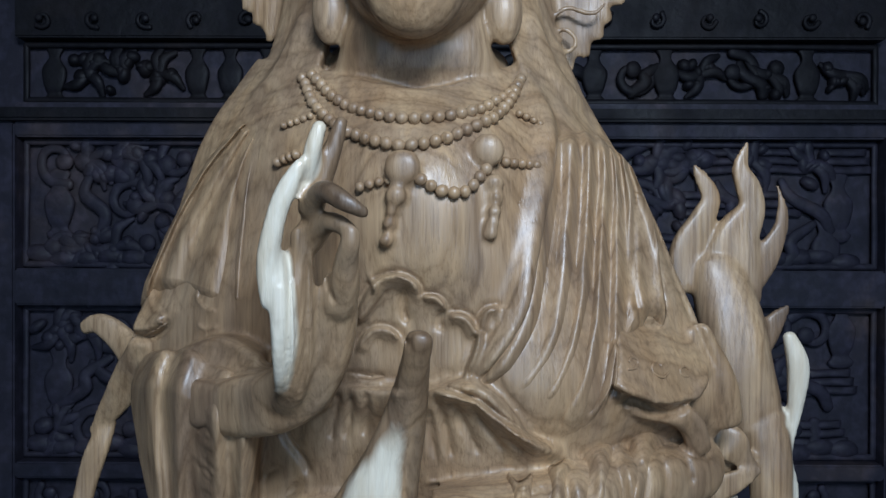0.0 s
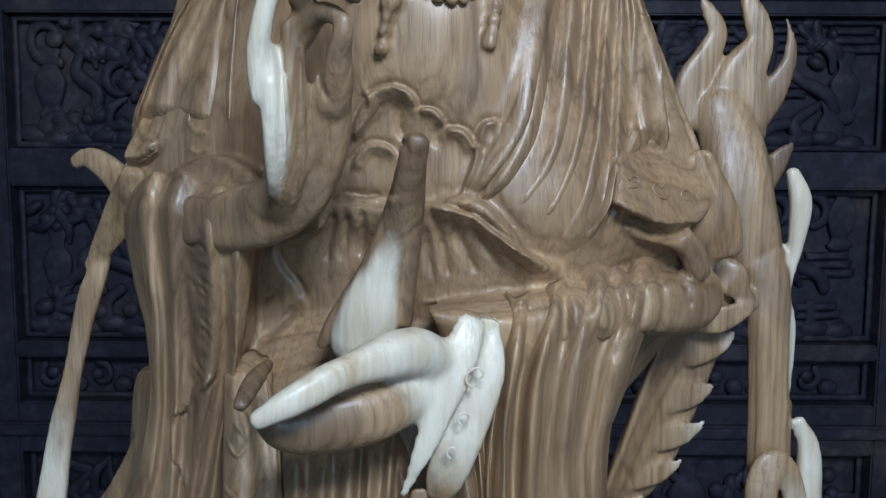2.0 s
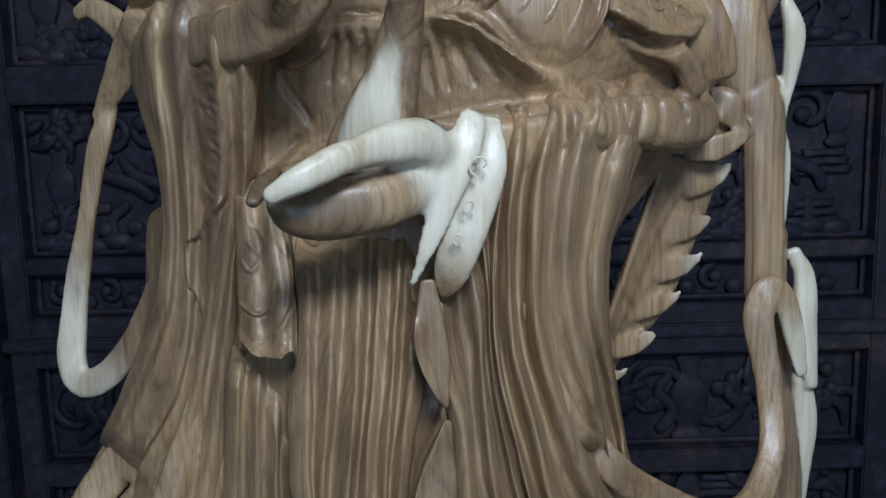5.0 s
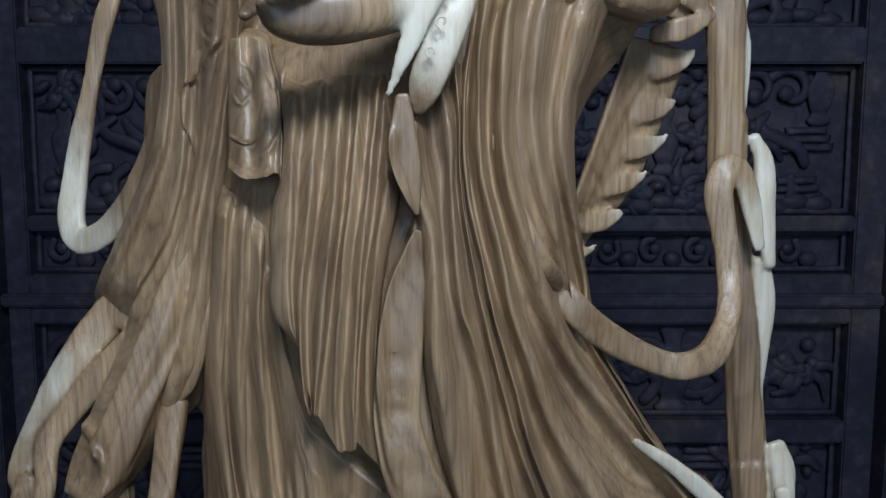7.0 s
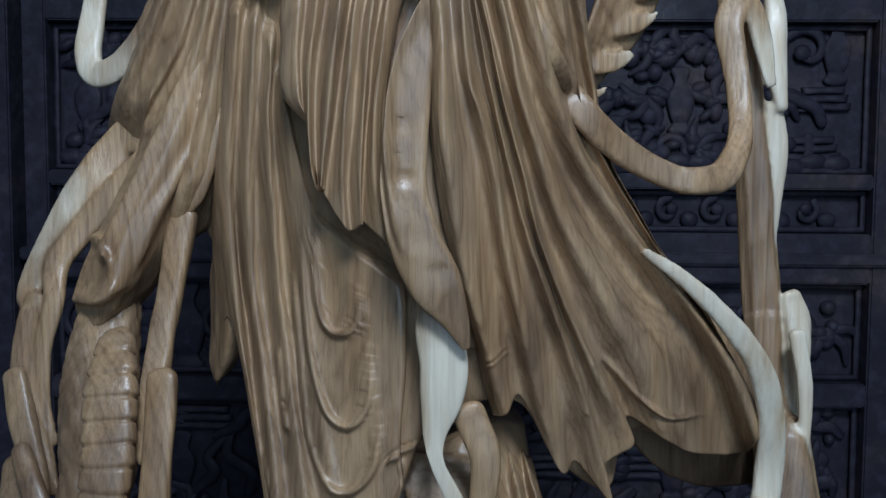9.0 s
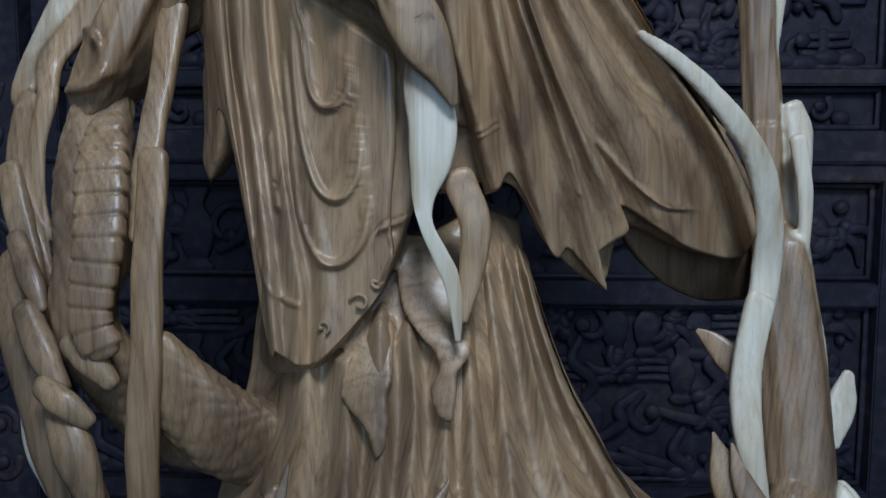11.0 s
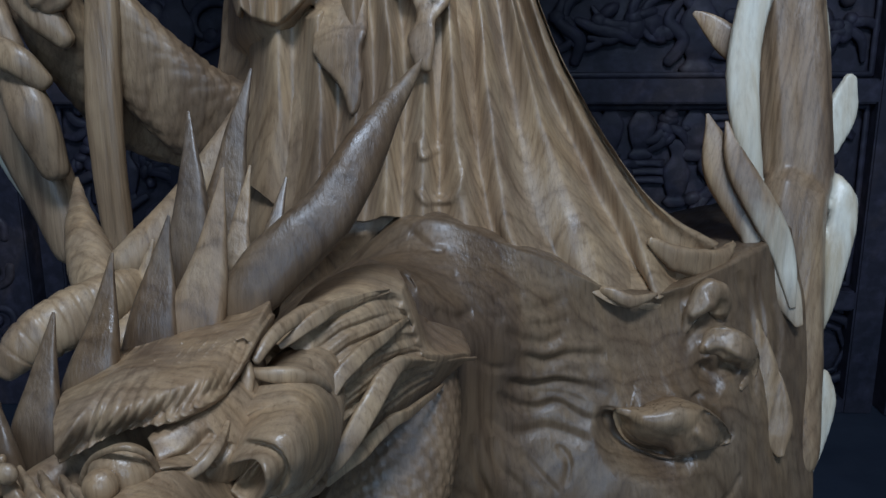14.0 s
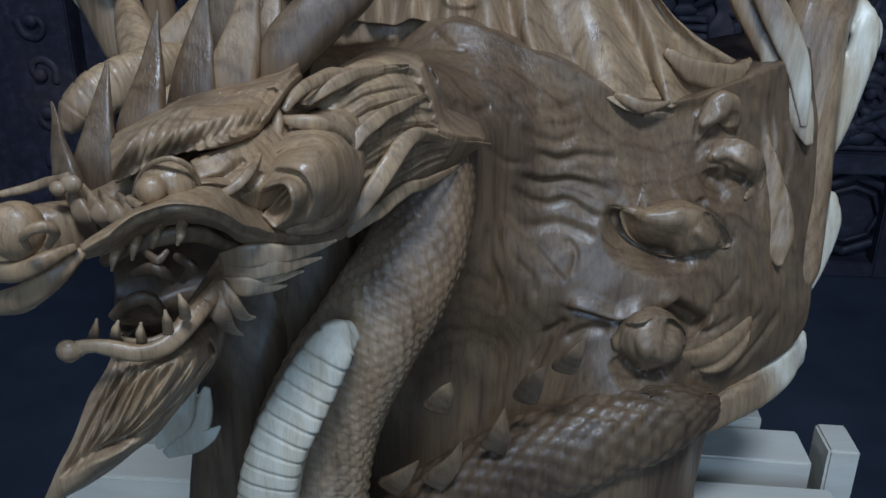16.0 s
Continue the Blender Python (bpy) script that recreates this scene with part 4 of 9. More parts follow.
fine.tube([(-0.064, 0.578, 0.942, 0.0015), (-0.062, 0.578, 0.946, 0.0015), (-0.064, 0.58, 0.949, 0.0015), (-0.067, 0.581, 0.95, 0.0015), (-0.07, 0.582, 0.948, 0.0015), (-0.07, 0.581, 0.945, 0.0015), (-0.068, 0.581, 0.945, 0.0015)], 0.9)
fine.tube([(-0.021, 0.579, 0.983, 0.0015), (-0.023, 0.579, 0.98, 0.0015), (-0.026, 0.579, 0.98, 0.0015), (-0.028, 0.58, 0.982, 0.0015), (-0.028, 0.58, 0.984, 0.0015), (-0.027, 0.58, 0.985, 0.0015), (-0.025, 0.58, 0.984, 0.0015)], 0.9)
tip = []
tip.append([(-0.201, 0.72, 1.194), (-0.173, 0.7, 1.188), (-0.154, 0.7, 1.177)])
tip.append([(-0.202, 0.705, 1.151), (-0.172, 0.675, 1.149), (-0.155, 0.69, 1.14)])
tip.append([(-0.2, 0.7, 1.114), (-0.171, 0.668, 1.118), (-0.16, 0.68, 1.112)])
tip.append([(-0.2, 0.695, 1.079), (-0.18, 0.675, 1.087), (-0.166, 0.685, 1.094)])
tip.append([(-0.194, 0.69, 1.061), (-0.189, 0.685, 1.063), (-0.181, 0.69, 1.071)])
wood.sheet(tip, (40, 60), 0.02, (), (), 0.006)
# flaring hem
flare = []
flare.append([(-0.005, 0.586, 1.215), (0.076, 0.621, 1.212), (0.131, 0.657, 1.219), (0.175, 0.689, 1.206)])
flare.append([(-0.001, 0.586, 1.17), (0.081, 0.608, 1.17), (0.145, 0.649, 1.175), (0.207, 0.694, 1.17)])
flare.append([(0.006, 0.587, 1.143), (0.085, 0.606, 1.142), (0.16, 0.647, 1.146), (0.238, 0.693, 1.139)])
flare.append([(0.007, 0.6, 1.127), (0.086, 0.61, 1.128), (0.165, 0.65, 1.131), (0.279, 0.71, 1.115)])
flare.append([(0.013, 0.61, 1.086), (0.093, 0.61, 1.086), (0.171, 0.65, 1.081), (0.315, 0.72, 1.057)])
flare.append([(0.017, 0.615, 1.064), (0.088, 0.61, 1.069), (0.14, 0.635, 1.049), (0.188, 0.66, 1.045), (0.319, 0.73, 1.017)])
flare.append([(0.019, 0.62, 1.051), (0.081, 0.61, 1.061), (0.116, 0.63, 1.008), (0.165, 0.655, 0.969), (0.184, 0.665, 1.019), (0.247, 0.7, 0.996), (0.316, 0.735, 0.983)])
wood.sheet(set_back(flare, 0.02), (220, 170), 0.02)
# far side of the flaring hem; the shade under it is put into its tone
inside = []
inside.append([(0.176, 0.72, 1.035), (0.253, 0.75, 1.019), (0.337, 0.77, 1.005)])
inside.append([(0.205, 0.73, 0.989), (0.267, 0.76, 0.972), (0.341, 0.78, 0.961)])
inside.append([(0.237, 0.75, 0.959), (0.282, 0.77, 0.937), (0.336, 0.78, 0.938)])
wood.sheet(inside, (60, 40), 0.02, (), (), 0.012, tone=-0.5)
# long pale ribbon
wood.tube([(0.19, 0.655, 1.188, 0.0041), (0.221, 0.658, 1.165, 0.0067), (0.262, 0.665, 1.129, 0.0093), (0.298, 0.678, 1.084, 0.0115), (0.316, 0.69, 1.033, 0.0116), (0.319, 0.7, 0.98, 0.0127), (0.307, 0.69, 0.923, 0.0126), (0.309, 0.68, 0.958, 0.0128), (0.297, 0.67, 0.909, 0.0127), (0.293, 0.66, 0.861, 0.0132), (0.299, 0.65, 0.814, 0.0107), (0.313, 0.645, 0.771, 0.0024)], 0.5, pale=[0.2, 0.6, 0.8, 0.85, 0.9, 0.9, 0.9, 0.9, 0.9, 0.85, 0.8, 0.5])
# ornate ribbon down the front
wood.tube([(0.038, 0.575, 1.067, 0.0135), (0.051, 0.57, 1.032, 0.0125), (0.049, 0.57, 0.995, 0.0108), (0.043, 0.565, 0.955, 0.0045)], 0.4)
# under-robe that spreads over the base
under = []
under.append([(-0.151, 0.7, 0.988), (-0.092, 0.63, 0.99), (-0.013, 0.625, 1.004), (0.051, 0.635, 1.036), (0.092, 0.68, 1.024)])
under.append([(-0.156, 0.67, 0.889), (-0.074, 0.6, 0.9), (-0.01, 0.585, 0.917), (0.057, 0.585, 0.917), (0.116, 0.65, 0.91)])
under.append([(-0.171, 0.66, 0.824), (-0.072, 0.58, 0.844), (0, 0.57, 0.848), (0.07, 0.57, 0.849), (0.153, 0.65, 0.831)])
under.append([(-0.185, 0.65, 0.764), (-0.08, 0.57, 0.792), (0.01, 0.56, 0.797), (0.097, 0.56, 0.798), (0.206, 0.64, 0.775)])
under.append([(-0.194, 0.64, 0.715), (-0.079, 0.56, 0.749), (0.01, 0.55, 0.764), (0.105, 0.545, 0.75), (0.273, 0.63, 0.727)])
under.append([(-0.145, 0.64, 0.683), (-0.035, 0.56, 0.74), (0.025, 0.55, 0.757), (0.091, 0.545, 0.746), (0.137, 0.54, 0.731), (0.205, 0.545, 0.703), (0.298, 0.62, 0.723)])
under.append([(-0.152, 0.65, 0.606), (-0.039, 0.58, 0.678), (0.024, 0.57, 0.71), (0.094, 0.57, 0.703), (0.142, 0.57, 0.685), (0.212, 0.57, 0.682), (0.308, 0.64, 0.682)])
wood.sheet(set_back(under, 0.012), (280, 230), 0.14)
# hanging zigzag hems
zig = []
zig.append([(-0.017, 0.629, 1.017), (0.018, 0.629, 1.017), (0.052, 0.629, 1.009)])
zig.append([(-0.009, 0.6, 0.966), (0.019, 0.594, 0.962), (0.048, 0.594, 0.958)])
zig.append([(0.006, 0.581, 0.944), (0.026, 0.577, 0.94), (0.049, 0.579, 0.937)])
zig.append([(0.018, 0.574, 0.932), (0.033, 0.572, 0.929), (0.048, 0.573, 0.926)])
zig.append([(0.023, 0.568, 0.918), (0.031, 0.566, 0.915), (0.038, 0.566, 0.914)])
zig.append([(0.016, 0.564, 0.902), (0.027, 0.563, 0.903), (0.038, 0.562, 0.904)])
zig.append([(0.021, 0.56, 0.885), (0.027, 0.558, 0.883), (0.036, 0.558, 0.885)])
zig.append([(0.03, 0.559, 0.877), (0.032, 0.559, 0.877), (0.036, 0.559, 0.878)])
wood.sheet(zig, (70, 130), 0.0, (), (), 0.005)
zag = []
zag.append([(-0.054, 0.609, 0.949), (-0.036, 0.606, 0.949), (-0.015, 0.603, 0.949)])
zag.append([(-0.054, 0.58, 0.9), (-0.033, 0.575, 0.905), (-0.012, 0.573, 0.909)])
zag.append([(-0.049, 0.573, 0.886), (-0.032, 0.57, 0.889), (-0.016, 0.569, 0.893)])
zag.append([(-0.032, 0.565, 0.867), (-0.026, 0.565, 0.869), (-0.015, 0.565, 0.873)])
zag.append([(-0.025, 0.561, 0.845), (-0.022, 0.561, 0.845), (-0.018, 0.562, 0.849)])
wood.sheet(zag, (60, 90), 0.0, (), (), 0.005)
wood.tube([(0.155, 0.548, 0.712, 0.0025), (0.168, 0.54, 0.718, 0.0049), (0.186, 0.538, 0.71, 0.0057), (0.208, 0.55, 0.712, 0.0029)], 0.5)
wood.tube([(0.205, 0.575, 0.748, 0.0042), (0.233, 0.582, 0.732, 0.0103), (0.265, 0.6, 0.726, 0.0097), (0.283, 0.615, 0.736, 0.0036)], 0.5)
# forearm sleeve and its hanging folds
sleeve = []
sleeve.append([(-0.006, 0.66, 1.58), (0.054, 0.68, 1.59), (0.109, 0.7, 1.601), (0.163, 0.72, 1.611), (0.223, 0.76, 1.614)])
sleeve.append([(-0.004, 0.615, 1.582), (0.05, 0.63, 1.589), (0.101, 0.65, 1.599), (0.154, 0.68, 1.608), (0.222, 0.73, 1.607)])
sleeve.append([(-0, 0.6, 1.579), (0.048, 0.6, 1.58), (0.096, 0.615, 1.587), (0.147, 0.65, 1.591), (0.219, 0.71, 1.589)])
sleeve.append([(0.007, 0.605, 1.563), (0.048, 0.598, 1.561), (0.097, 0.615, 1.563), (0.145, 0.655, 1.561), (0.207, 0.715, 1.555)])
sleeve.append([(0.009, 0.615, 1.534), (0.048, 0.605, 1.535), (0.1, 0.63, 1.531), (0.141, 0.67, 1.525), (0.185, 0.73, 1.519)])
sleeve.append([(-0.003, 0.62, 1.484), (0.041, 0.605, 1.487), (0.093, 0.635, 1.48), (0.123, 0.67, 1.471), (0.157, 0.73, 1.479)])
sleeve.append([(-0.014, 0.63, 1.43), (0.037, 0.605, 1.429), (0.077, 0.635, 1.423), (0.108, 0.67, 1.412), (0.14, 0.73, 1.417)])
sleeve.append([(0.002, 0.62, 1.389), (0.036, 0.6, 1.383), (0.075, 0.63, 1.375), (0.113, 0.67, 1.356), (0.155, 0.72, 1.333)])
sleeve.append([(0.018, 0.61, 1.367), (0.054, 0.6, 1.362), (0.087, 0.63, 1.358), (0.116, 0.66, 1.349), (0.151, 0.71, 1.334)])
sleeve.append([(0.019, 0.593, 1.336), (0.059, 0.611, 1.324), (0.093, 0.641, 1.312), (0.122, 0.678, 1.3), (0.15, 0.702, 1.283)])
wood.sheet(set_back(sleeve, 0.016), (200, 260), 0.05)
# lower hand, cuff bands and the vase that it holds
wood.tube([(-0.107, 0.6, 1.548, 0.0046), (-0.113, 0.58, 1.542, 0.0067), (-0.117, 0.56, 1.532, 0.0058)], 0.7, pale=-0.5)
wood.tube([(0.027, 0.575, 1.582, 0.0095), (0.018, 0.565, 1.559, 0.0116), (0.008, 0.558, 1.531, 0.0098), (-0.003, 0.554, 1.503, 0.0065), (-0.018, 0.556, 1.471, 0.0015)], 0.35, pale=1)
wood.tube([(0.035, 0.585, 1.58, 0.0097), (0.035, 0.575, 1.551, 0.0141), (0.024, 0.568, 1.518, 0.0148), (0.014, 0.565, 1.49, 0.0134), (0.008, 0.568, 1.473, 0.009), (0.005, 0.572, 1.462, 0.0023)], 0.35, pale=[0.9, 0.9, 0.8, 0.5, 0.1, -0.1])
wood.tube([(-0.007, 0.57, 1.696, 0.0088), (-0.012, 0.585, 1.669, 0.0094), (-0.02, 0.6, 1.642, 0.0112), (-0.03, 0.61, 1.614, 0.0153), (-0.039, 0.615, 1.585, 0.0209), (-0.044, 0.62, 1.561, 0.0235)], 0.8, pale=[-0.5, -0.3, 0.15, 0.6, 0.8, 0.85])
wood.tube([(-0.002, 0.575, 1.694, 0.0032), (-0.006, 0.592, 1.658, 0.0048), (-0.011, 0.604, 1.615, 0.0049), (-0.015, 0.61, 1.575, 0.0046)], 0.9, pale=-0.5)
wood.tube([(-0.014, 0.578, 1.691, 0.0029), (-0.024, 0.594, 1.657, 0.0037), (-0.041, 0.608, 1.614, 0.0053), (-0.061, 0.618, 1.577, 0.007), (-0.074, 0.622, 1.556, 0.0039)], 0.9, pale=-0.3)
fine.tube([(0.027, 0.556, 1.545, 0.0008), (0.023, 0.556, 1.55, 0.0008), (0.025, 0.556, 1.556, 0.0008), (0.03, 0.556, 1.558, 0.0008), (0.033, 0.556, 1.556, 0.0008), (0.034, 0.556, 1.553, 0.0008), (0.032, 0.556, 1.551, 0.0008)], 0.9, pale=0.8)
fine.tube([(0.021, 0.552, 1.521, 0.0008), (0.019, 0.552, 1.524, 0.0008), (0.02, 0.552, 1.528, 0.0008), (0.023, 0.552, 1.529, 0.0008), (0.025, 0.552, 1.528, 0.0008), (0.025, 0.552, 1.526, 0.0008), (0.024, 0.552, 1.524, 0.0008)], 0.9, pale=0.8)
fine.tube([(0.014, 0.55, 1.501, 0.0008), (0.012, 0.55, 1.504, 0.0008), (0.013, 0.55, 1.507, 0.0008), (0.016, 0.55, 1.508, 0.0008), (0.017, 0.55, 1.507, 0.0008), (0.018, 0.55, 1.505, 0.0008), (0.017, 0.55, 1.504, 0.0008)], 0.9, pale=0.8)
# upright post with flame tongues and pale bark ridges
wood.tube([(0.234, 0.83, 1.722, 0.019), (0.235, 0.83, 1.754, 0.0158), (0.249, 0.83, 1.783, 0.0116), (0.256, 0.83, 1.801, 0.009), (0.247, 0.83, 1.821, 0.0063), (0.241, 0.83, 1.832, 0.0016)], 0.45)
wood.tube([(0.271, 0.83, 1.712, 0.0306), (0.278, 0.83, 1.759, 0.0232), (0.294, 0.83, 1.791, 0.0132), (0.29, 0.83, 1.812, 0.0116), (0.284, 0.83, 1.83, 0.0079), (0.291, 0.83, 1.855, 0.0016)], 0.4)
wood.tube([(0.284, 0.83, 1.722, 0.019), (0.305, 0.83, 1.743, 0.0137), (0.32, 0.83, 1.77, 0.0079), (0.323, 0.83, 1.791, 0.0053), (0.319, 0.83, 1.815, 0.0016)], 0.4)
wood.tube([(0.281, 0.82, 1.65, 0.0177), (0.301, 0.82, 1.673, 0.0136), (0.317, 0.82, 1.692, 0.0073), (0.325, 0.82, 1.701, 0.0016)], 0.4)
wood.tube([(0.26, 0.83, 1.733, 0.0232), (0.27, 0.82, 1.691, 0.0292), (0.277, 0.81, 1.646, 0.0289), (0.29, 0.81, 1.599, 0.0268), (0.298, 0.805, 1.594, 0.0225), (0.302, 0.8, 1.554, 0.0199), (0.304, 0.8, 1.512, 0.019), (0.309, 0.8, 1.434, 0.0186), (0.309, 0.8, 1.47, 0.0191), (0.31, 0.8, 1.402, 0.0193), (0.321, 0.8, 1.32, 0.0172), (0.332, 0.8, 1.236, 0.0181), (0.334, 0.8, 1.194, 0.0174), (0.34, 0.8, 1.135, 0.0181), (0.348, 0.795, 1.053, 0.0169), (0.339, 0.795, 1.118, 0.0163), (0.348, 0.79, 1.036, 0.0175), (0.361, 0.78, 0.967, 0.0221), (0.35, 0.76, 1.007, 0.0247), (0.353, 0.74, 0.928, 0.0298), (0.356, 0.72, 0.851, 0.0316), (0.359, 0.7, 0.775, 0.0313), (0.351, 0.68, 0.754, 0.0291), (0.353, 0.665, 0.678, 0.0264), (0.35, 0.65, 0.599, 0.03), (0.342, 0.63, 0.543, 0.0322)], 0.7, groove=0.11, grooves=6)
wood.tube([(0.318, 0.8, 1.674, 0.006), (0.325, 0.8, 1.651, 0.0096), (0.324, 0.8, 1.616, 0.0076), (0.32, 0.8, 1.57, 0.002)], 0.8, pale=[0.9, 1, 1, 0.9])
wood.tube([(0.32, 0.8, 1.564, 0.002), (0.323, 0.8, 1.539, 0.0046), (0.324, 0.8, 1.481, 0.0036)], 0.8, pale=[0.9, 1, 1, 0.9])
wood.tube([(0.337, 0.8, 1.448, 0.0064), (0.346, 0.8, 1.423, 0.0101), (0.345, 0.795, 1.375, 0.0118), (0.351, 0.79, 1.321, 0.0064)], 0.7, pale=1, groove=0.08, grooves=5)
wood.tube([(0.344, 0.8, 1.319, 0.0115), (0.351, 0.8, 1.278, 0.011), (0.351, 0.8, 1.236, 0.007), (0.35, 0.8, 1.187, 0.0029)], 0.7, pale=1)
wood.tube([(0.366, 0.79, 1.133, 0.0098), (0.374, 0.79, 1.102, 0.0139), (0.371, 0.79, 1.055, 0.0122), (0.367, 0.785, 1.003, 0.0081)], 0.5, pale=1)
wood.tube([(0.368, 0.79, 1.125, 0.0104), (0.373, 0.785, 1.089, 0.0127), (0.373, 0.785, 1.037, 0.0104), (0.37, 0.78, 0.991, 0.0046)], 0.6, pale=1)
wood.tube([(0.379, 0.78, 0.944, 0.0082), (0.387, 0.775, 0.898, 0.007), (0.392, 0.77, 0.84, 0.0058)], 0.6, pale=0.9)
wood.tube([(0.438, 0.8, 0.861, 0.0069), (0.43, 0.795, 0.828, 0.0156), (0.416, 0.78, 0.793, 0.0091)], 0.4, pale=1)
wood.tube([(0.36, 0.755, 1.1, 0.0084), (0.368, 0.75, 1.049, 0.0074), (0.369, 0.745, 0.986, 0.0042)], 0.6, pale=0.9)
wood.tube([(0.377, 0.75, 0.954, 0.0064), (0.385, 0.745, 0.901, 0.0075), (0.392, 0.74, 0.836, 0.0065), (0.394, 0.73, 0.783, 0.0054)], 0.6, pale=0.7)
wood.tube([(0.406, 0.73, 0.767, 0.0076), (0.415, 0.725, 0.746, 0.0119), (0.398, 0.71, 0.701, 0.0118), (0.383, 0.7, 0.646, 0.005)], 0.6, pale=0.95)
wood.tube([(0.393, 0.7, 0.773, 0.0084), (0.4, 0.69, 0.754, 0.0115), (0.391, 0.68, 0.713, 0.0137), (0.382, 0.67, 0.672, 0.0106), (0.373, 0.665, 0.624, 0.005)], 0.6, pale=0.95)
wood.tube([(0.383, 0.66, 0.602, 0.0086), (0.384, 0.655, 0.578, 0.0119), (0.376, 0.65, 0.536, 0.011), (0.362, 0.64, 0.492, 0.0055)], 0.6, pale=[0.9, 0.6, 0.5, 0.3])
wood.tube([(0.371, 0.63, 0.473, 0.0055), (0.364, 0.62, 0.464, 0.0109), (0.348, 0.6, 0.457, 0.0161), (0.322, 0.58, 0.443, 0.0201), (0.291, 0.55, 0.438, 0.0185), (0.267, 0.53, 0.434, 0.0151)], 0.6, pale=[1, 1, 0.6, 0.1, -0.2, -0.3])
wood.tube([(0.377, 0.63, 0.456, 0.0022), (0.365, 0.615, 0.453, 0.0076), (0.342, 0.6, 0.443, 0.0097), (0.305, 0.57, 0.436, 0.0053)], 0.6, pale=[1, 1, 0.8, 0])
# bow beside the post
wood.tube([(0.223, 0.77, 1.545, 0.0079), (0.243, 0.765, 1.547, 0.0117), (0.264, 0.765, 1.555, 0.0088), (0.288, 0.77, 1.566, 0.0015)], 0.28)
wood.tube([(0.241, 0.78, 1.588, 0.0129), (0.255, 0.77, 1.585, 0.0166), (0.268, 0.77, 1.572, 0.0098), (0.281, 0.77, 1.564, 0.002)], 0.4)
wood.tube([(0.222, 0.77, 1.599, 0.0148), (0.251, 0.78, 1.574, 0.0181), (0.278, 0.79, 1.563, 0.0102)], 0.4)
# toothed fin
fin, fin_folds = [], []
fin.append([(0.2, 0.765, 1.545), (0.228, 0.782, 1.541), (0.265, 0.8, 1.531)])
fin.append([(0.187, 0.765, 1.5), (0.214, 0.782, 1.492), (0.249, 0.8, 1.483)])
fin.append([(0.173, 0.765, 1.454), (0.201, 0.782, 1.445), (0.232, 0.8, 1.435)])
fin.append([(0.157, 0.765, 1.407), (0.182, 0.782, 1.4), (0.209, 0.8, 1.389)])
fin.append([(0.14, 0.765, 1.359), (0.155, 0.782, 1.351), (0.171, 0.8, 1.341)])
fin.append([(0.109, 0.71, 1.299), (0.131, 0.73, 1.293), (0.151, 0.76, 1.289)])
fin_folds.append(("v", 0.006, 0.002, [(0.233, 1.517), (0.202, 1.467), (0.174, 1.392)]))
fin_folds.append(("v", 0.006, 0.002, [(0.218, 1.518), (0.185, 1.458), (0.16, 1.382)]))
wood.sheet(fin, (70, 160), 0.012, fin_folds, (), 0.006)
wood.tube([(0.229, 0.786, 1.518, 0.0154), (0.249, 0.79, 1.521, 0.0123), (0.264, 0.792, 1.527, 0.0065), (0.271, 0.792, 1.533, 0.0012)], 0.3, pale=[0, 0, 0.3, 0.75])
wood.tube([(0.213, 0.786, 1.475, 0.0145), (0.232, 0.79, 1.477, 0.0116), (0.247, 0.792, 1.483, 0.0061), (0.254, 0.792, 1.489, 0.0012)], 0.3, pale=[0, 0, 0.3, 0.75])
wood.tube([(0.204, 0.786, 1.439, 0.0135), (0.223, 0.79, 1.441, 0.0109), (0.238, 0.792, 1.447, 0.0057), (0.245, 0.792, 1.453, 0.0013)], 0.3, pale=[0, 0, 0.3, 0.75])
wood.tube([(0.184, 0.786, 1.403, 0.0136), (0.204, 0.79, 1.405, 0.011), (0.219, 0.792, 1.411, 0.0058), (0.226, 0.792, 1.418, 0.0013)], 0.3, pale=[0, 0, 0.3, 0.75])
wood.tube([(0.165, 0.786, 1.366, 0.0127), (0.185, 0.79, 1.368, 0.0102), (0.2, 0.792, 1.374, 0.0054), (0.207, 0.792, 1.381, 0.0013)], 0.3, pale=[0, 0, 0.3, 0.75])
wood.tube([(0.137, 0.786, 1.33, 0.0107), (0.157, 0.79, 1.332, 0.0086), (0.172, 0.792, 1.337, 0.0045), (0.18, 0.792, 1.344, 0.0013)], 0.3, pale=[0, 0, 0.3, 0.75])
# tail of the dragon with belly plates, straps and claws
fine.tube([(-0.282, 0.68, 1.126, 0.0251), (-0.283, 0.66, 1.081, 0.0307), (-0.279, 0.64, 1.037, 0.0311), (-0.274, 0.625, 0.995, 0.0296), (-0.279, 0.615, 0.956, 0.0269), (-0.269, 0.615, 0.919, 0.0271), (-0.252, 0.64, 0.882, 0.0321), (-0.223, 0.665, 0.843, 0.0365), (-0.179, 0.69, 0.817, 0.0346)], 0.85, pale=-0.12, scales=(10, 14, 0.06))
fine.tube([(-0.256, 0.63, 1.113, 0.0147), (-0.251, 0.605, 1.082, 0.02), (-0.248, 0.59, 1.046, 0.0206), (-0.246, 0.575, 1.007, 0.0193), (-0.252, 0.57, 0.955, 0.0165), (-0.243, 0.57, 0.929, 0.0157)], 0.5, pale=-0.12, rings=(11, 0.16))
fine.tube([(-0.211, 0.6, 0.926, 0.0171), (-0.191, 0.612, 0.882, 0.0307), (-0.166, 0.625, 0.849, 0.0379), (-0.14, 0.645, 0.828, 0.0391), (-0.105, 0.68, 0.802, 0.0295)], 0.55, pale=-0.12, rings=(7, 0.025), scales=(9, 10, 0.05))
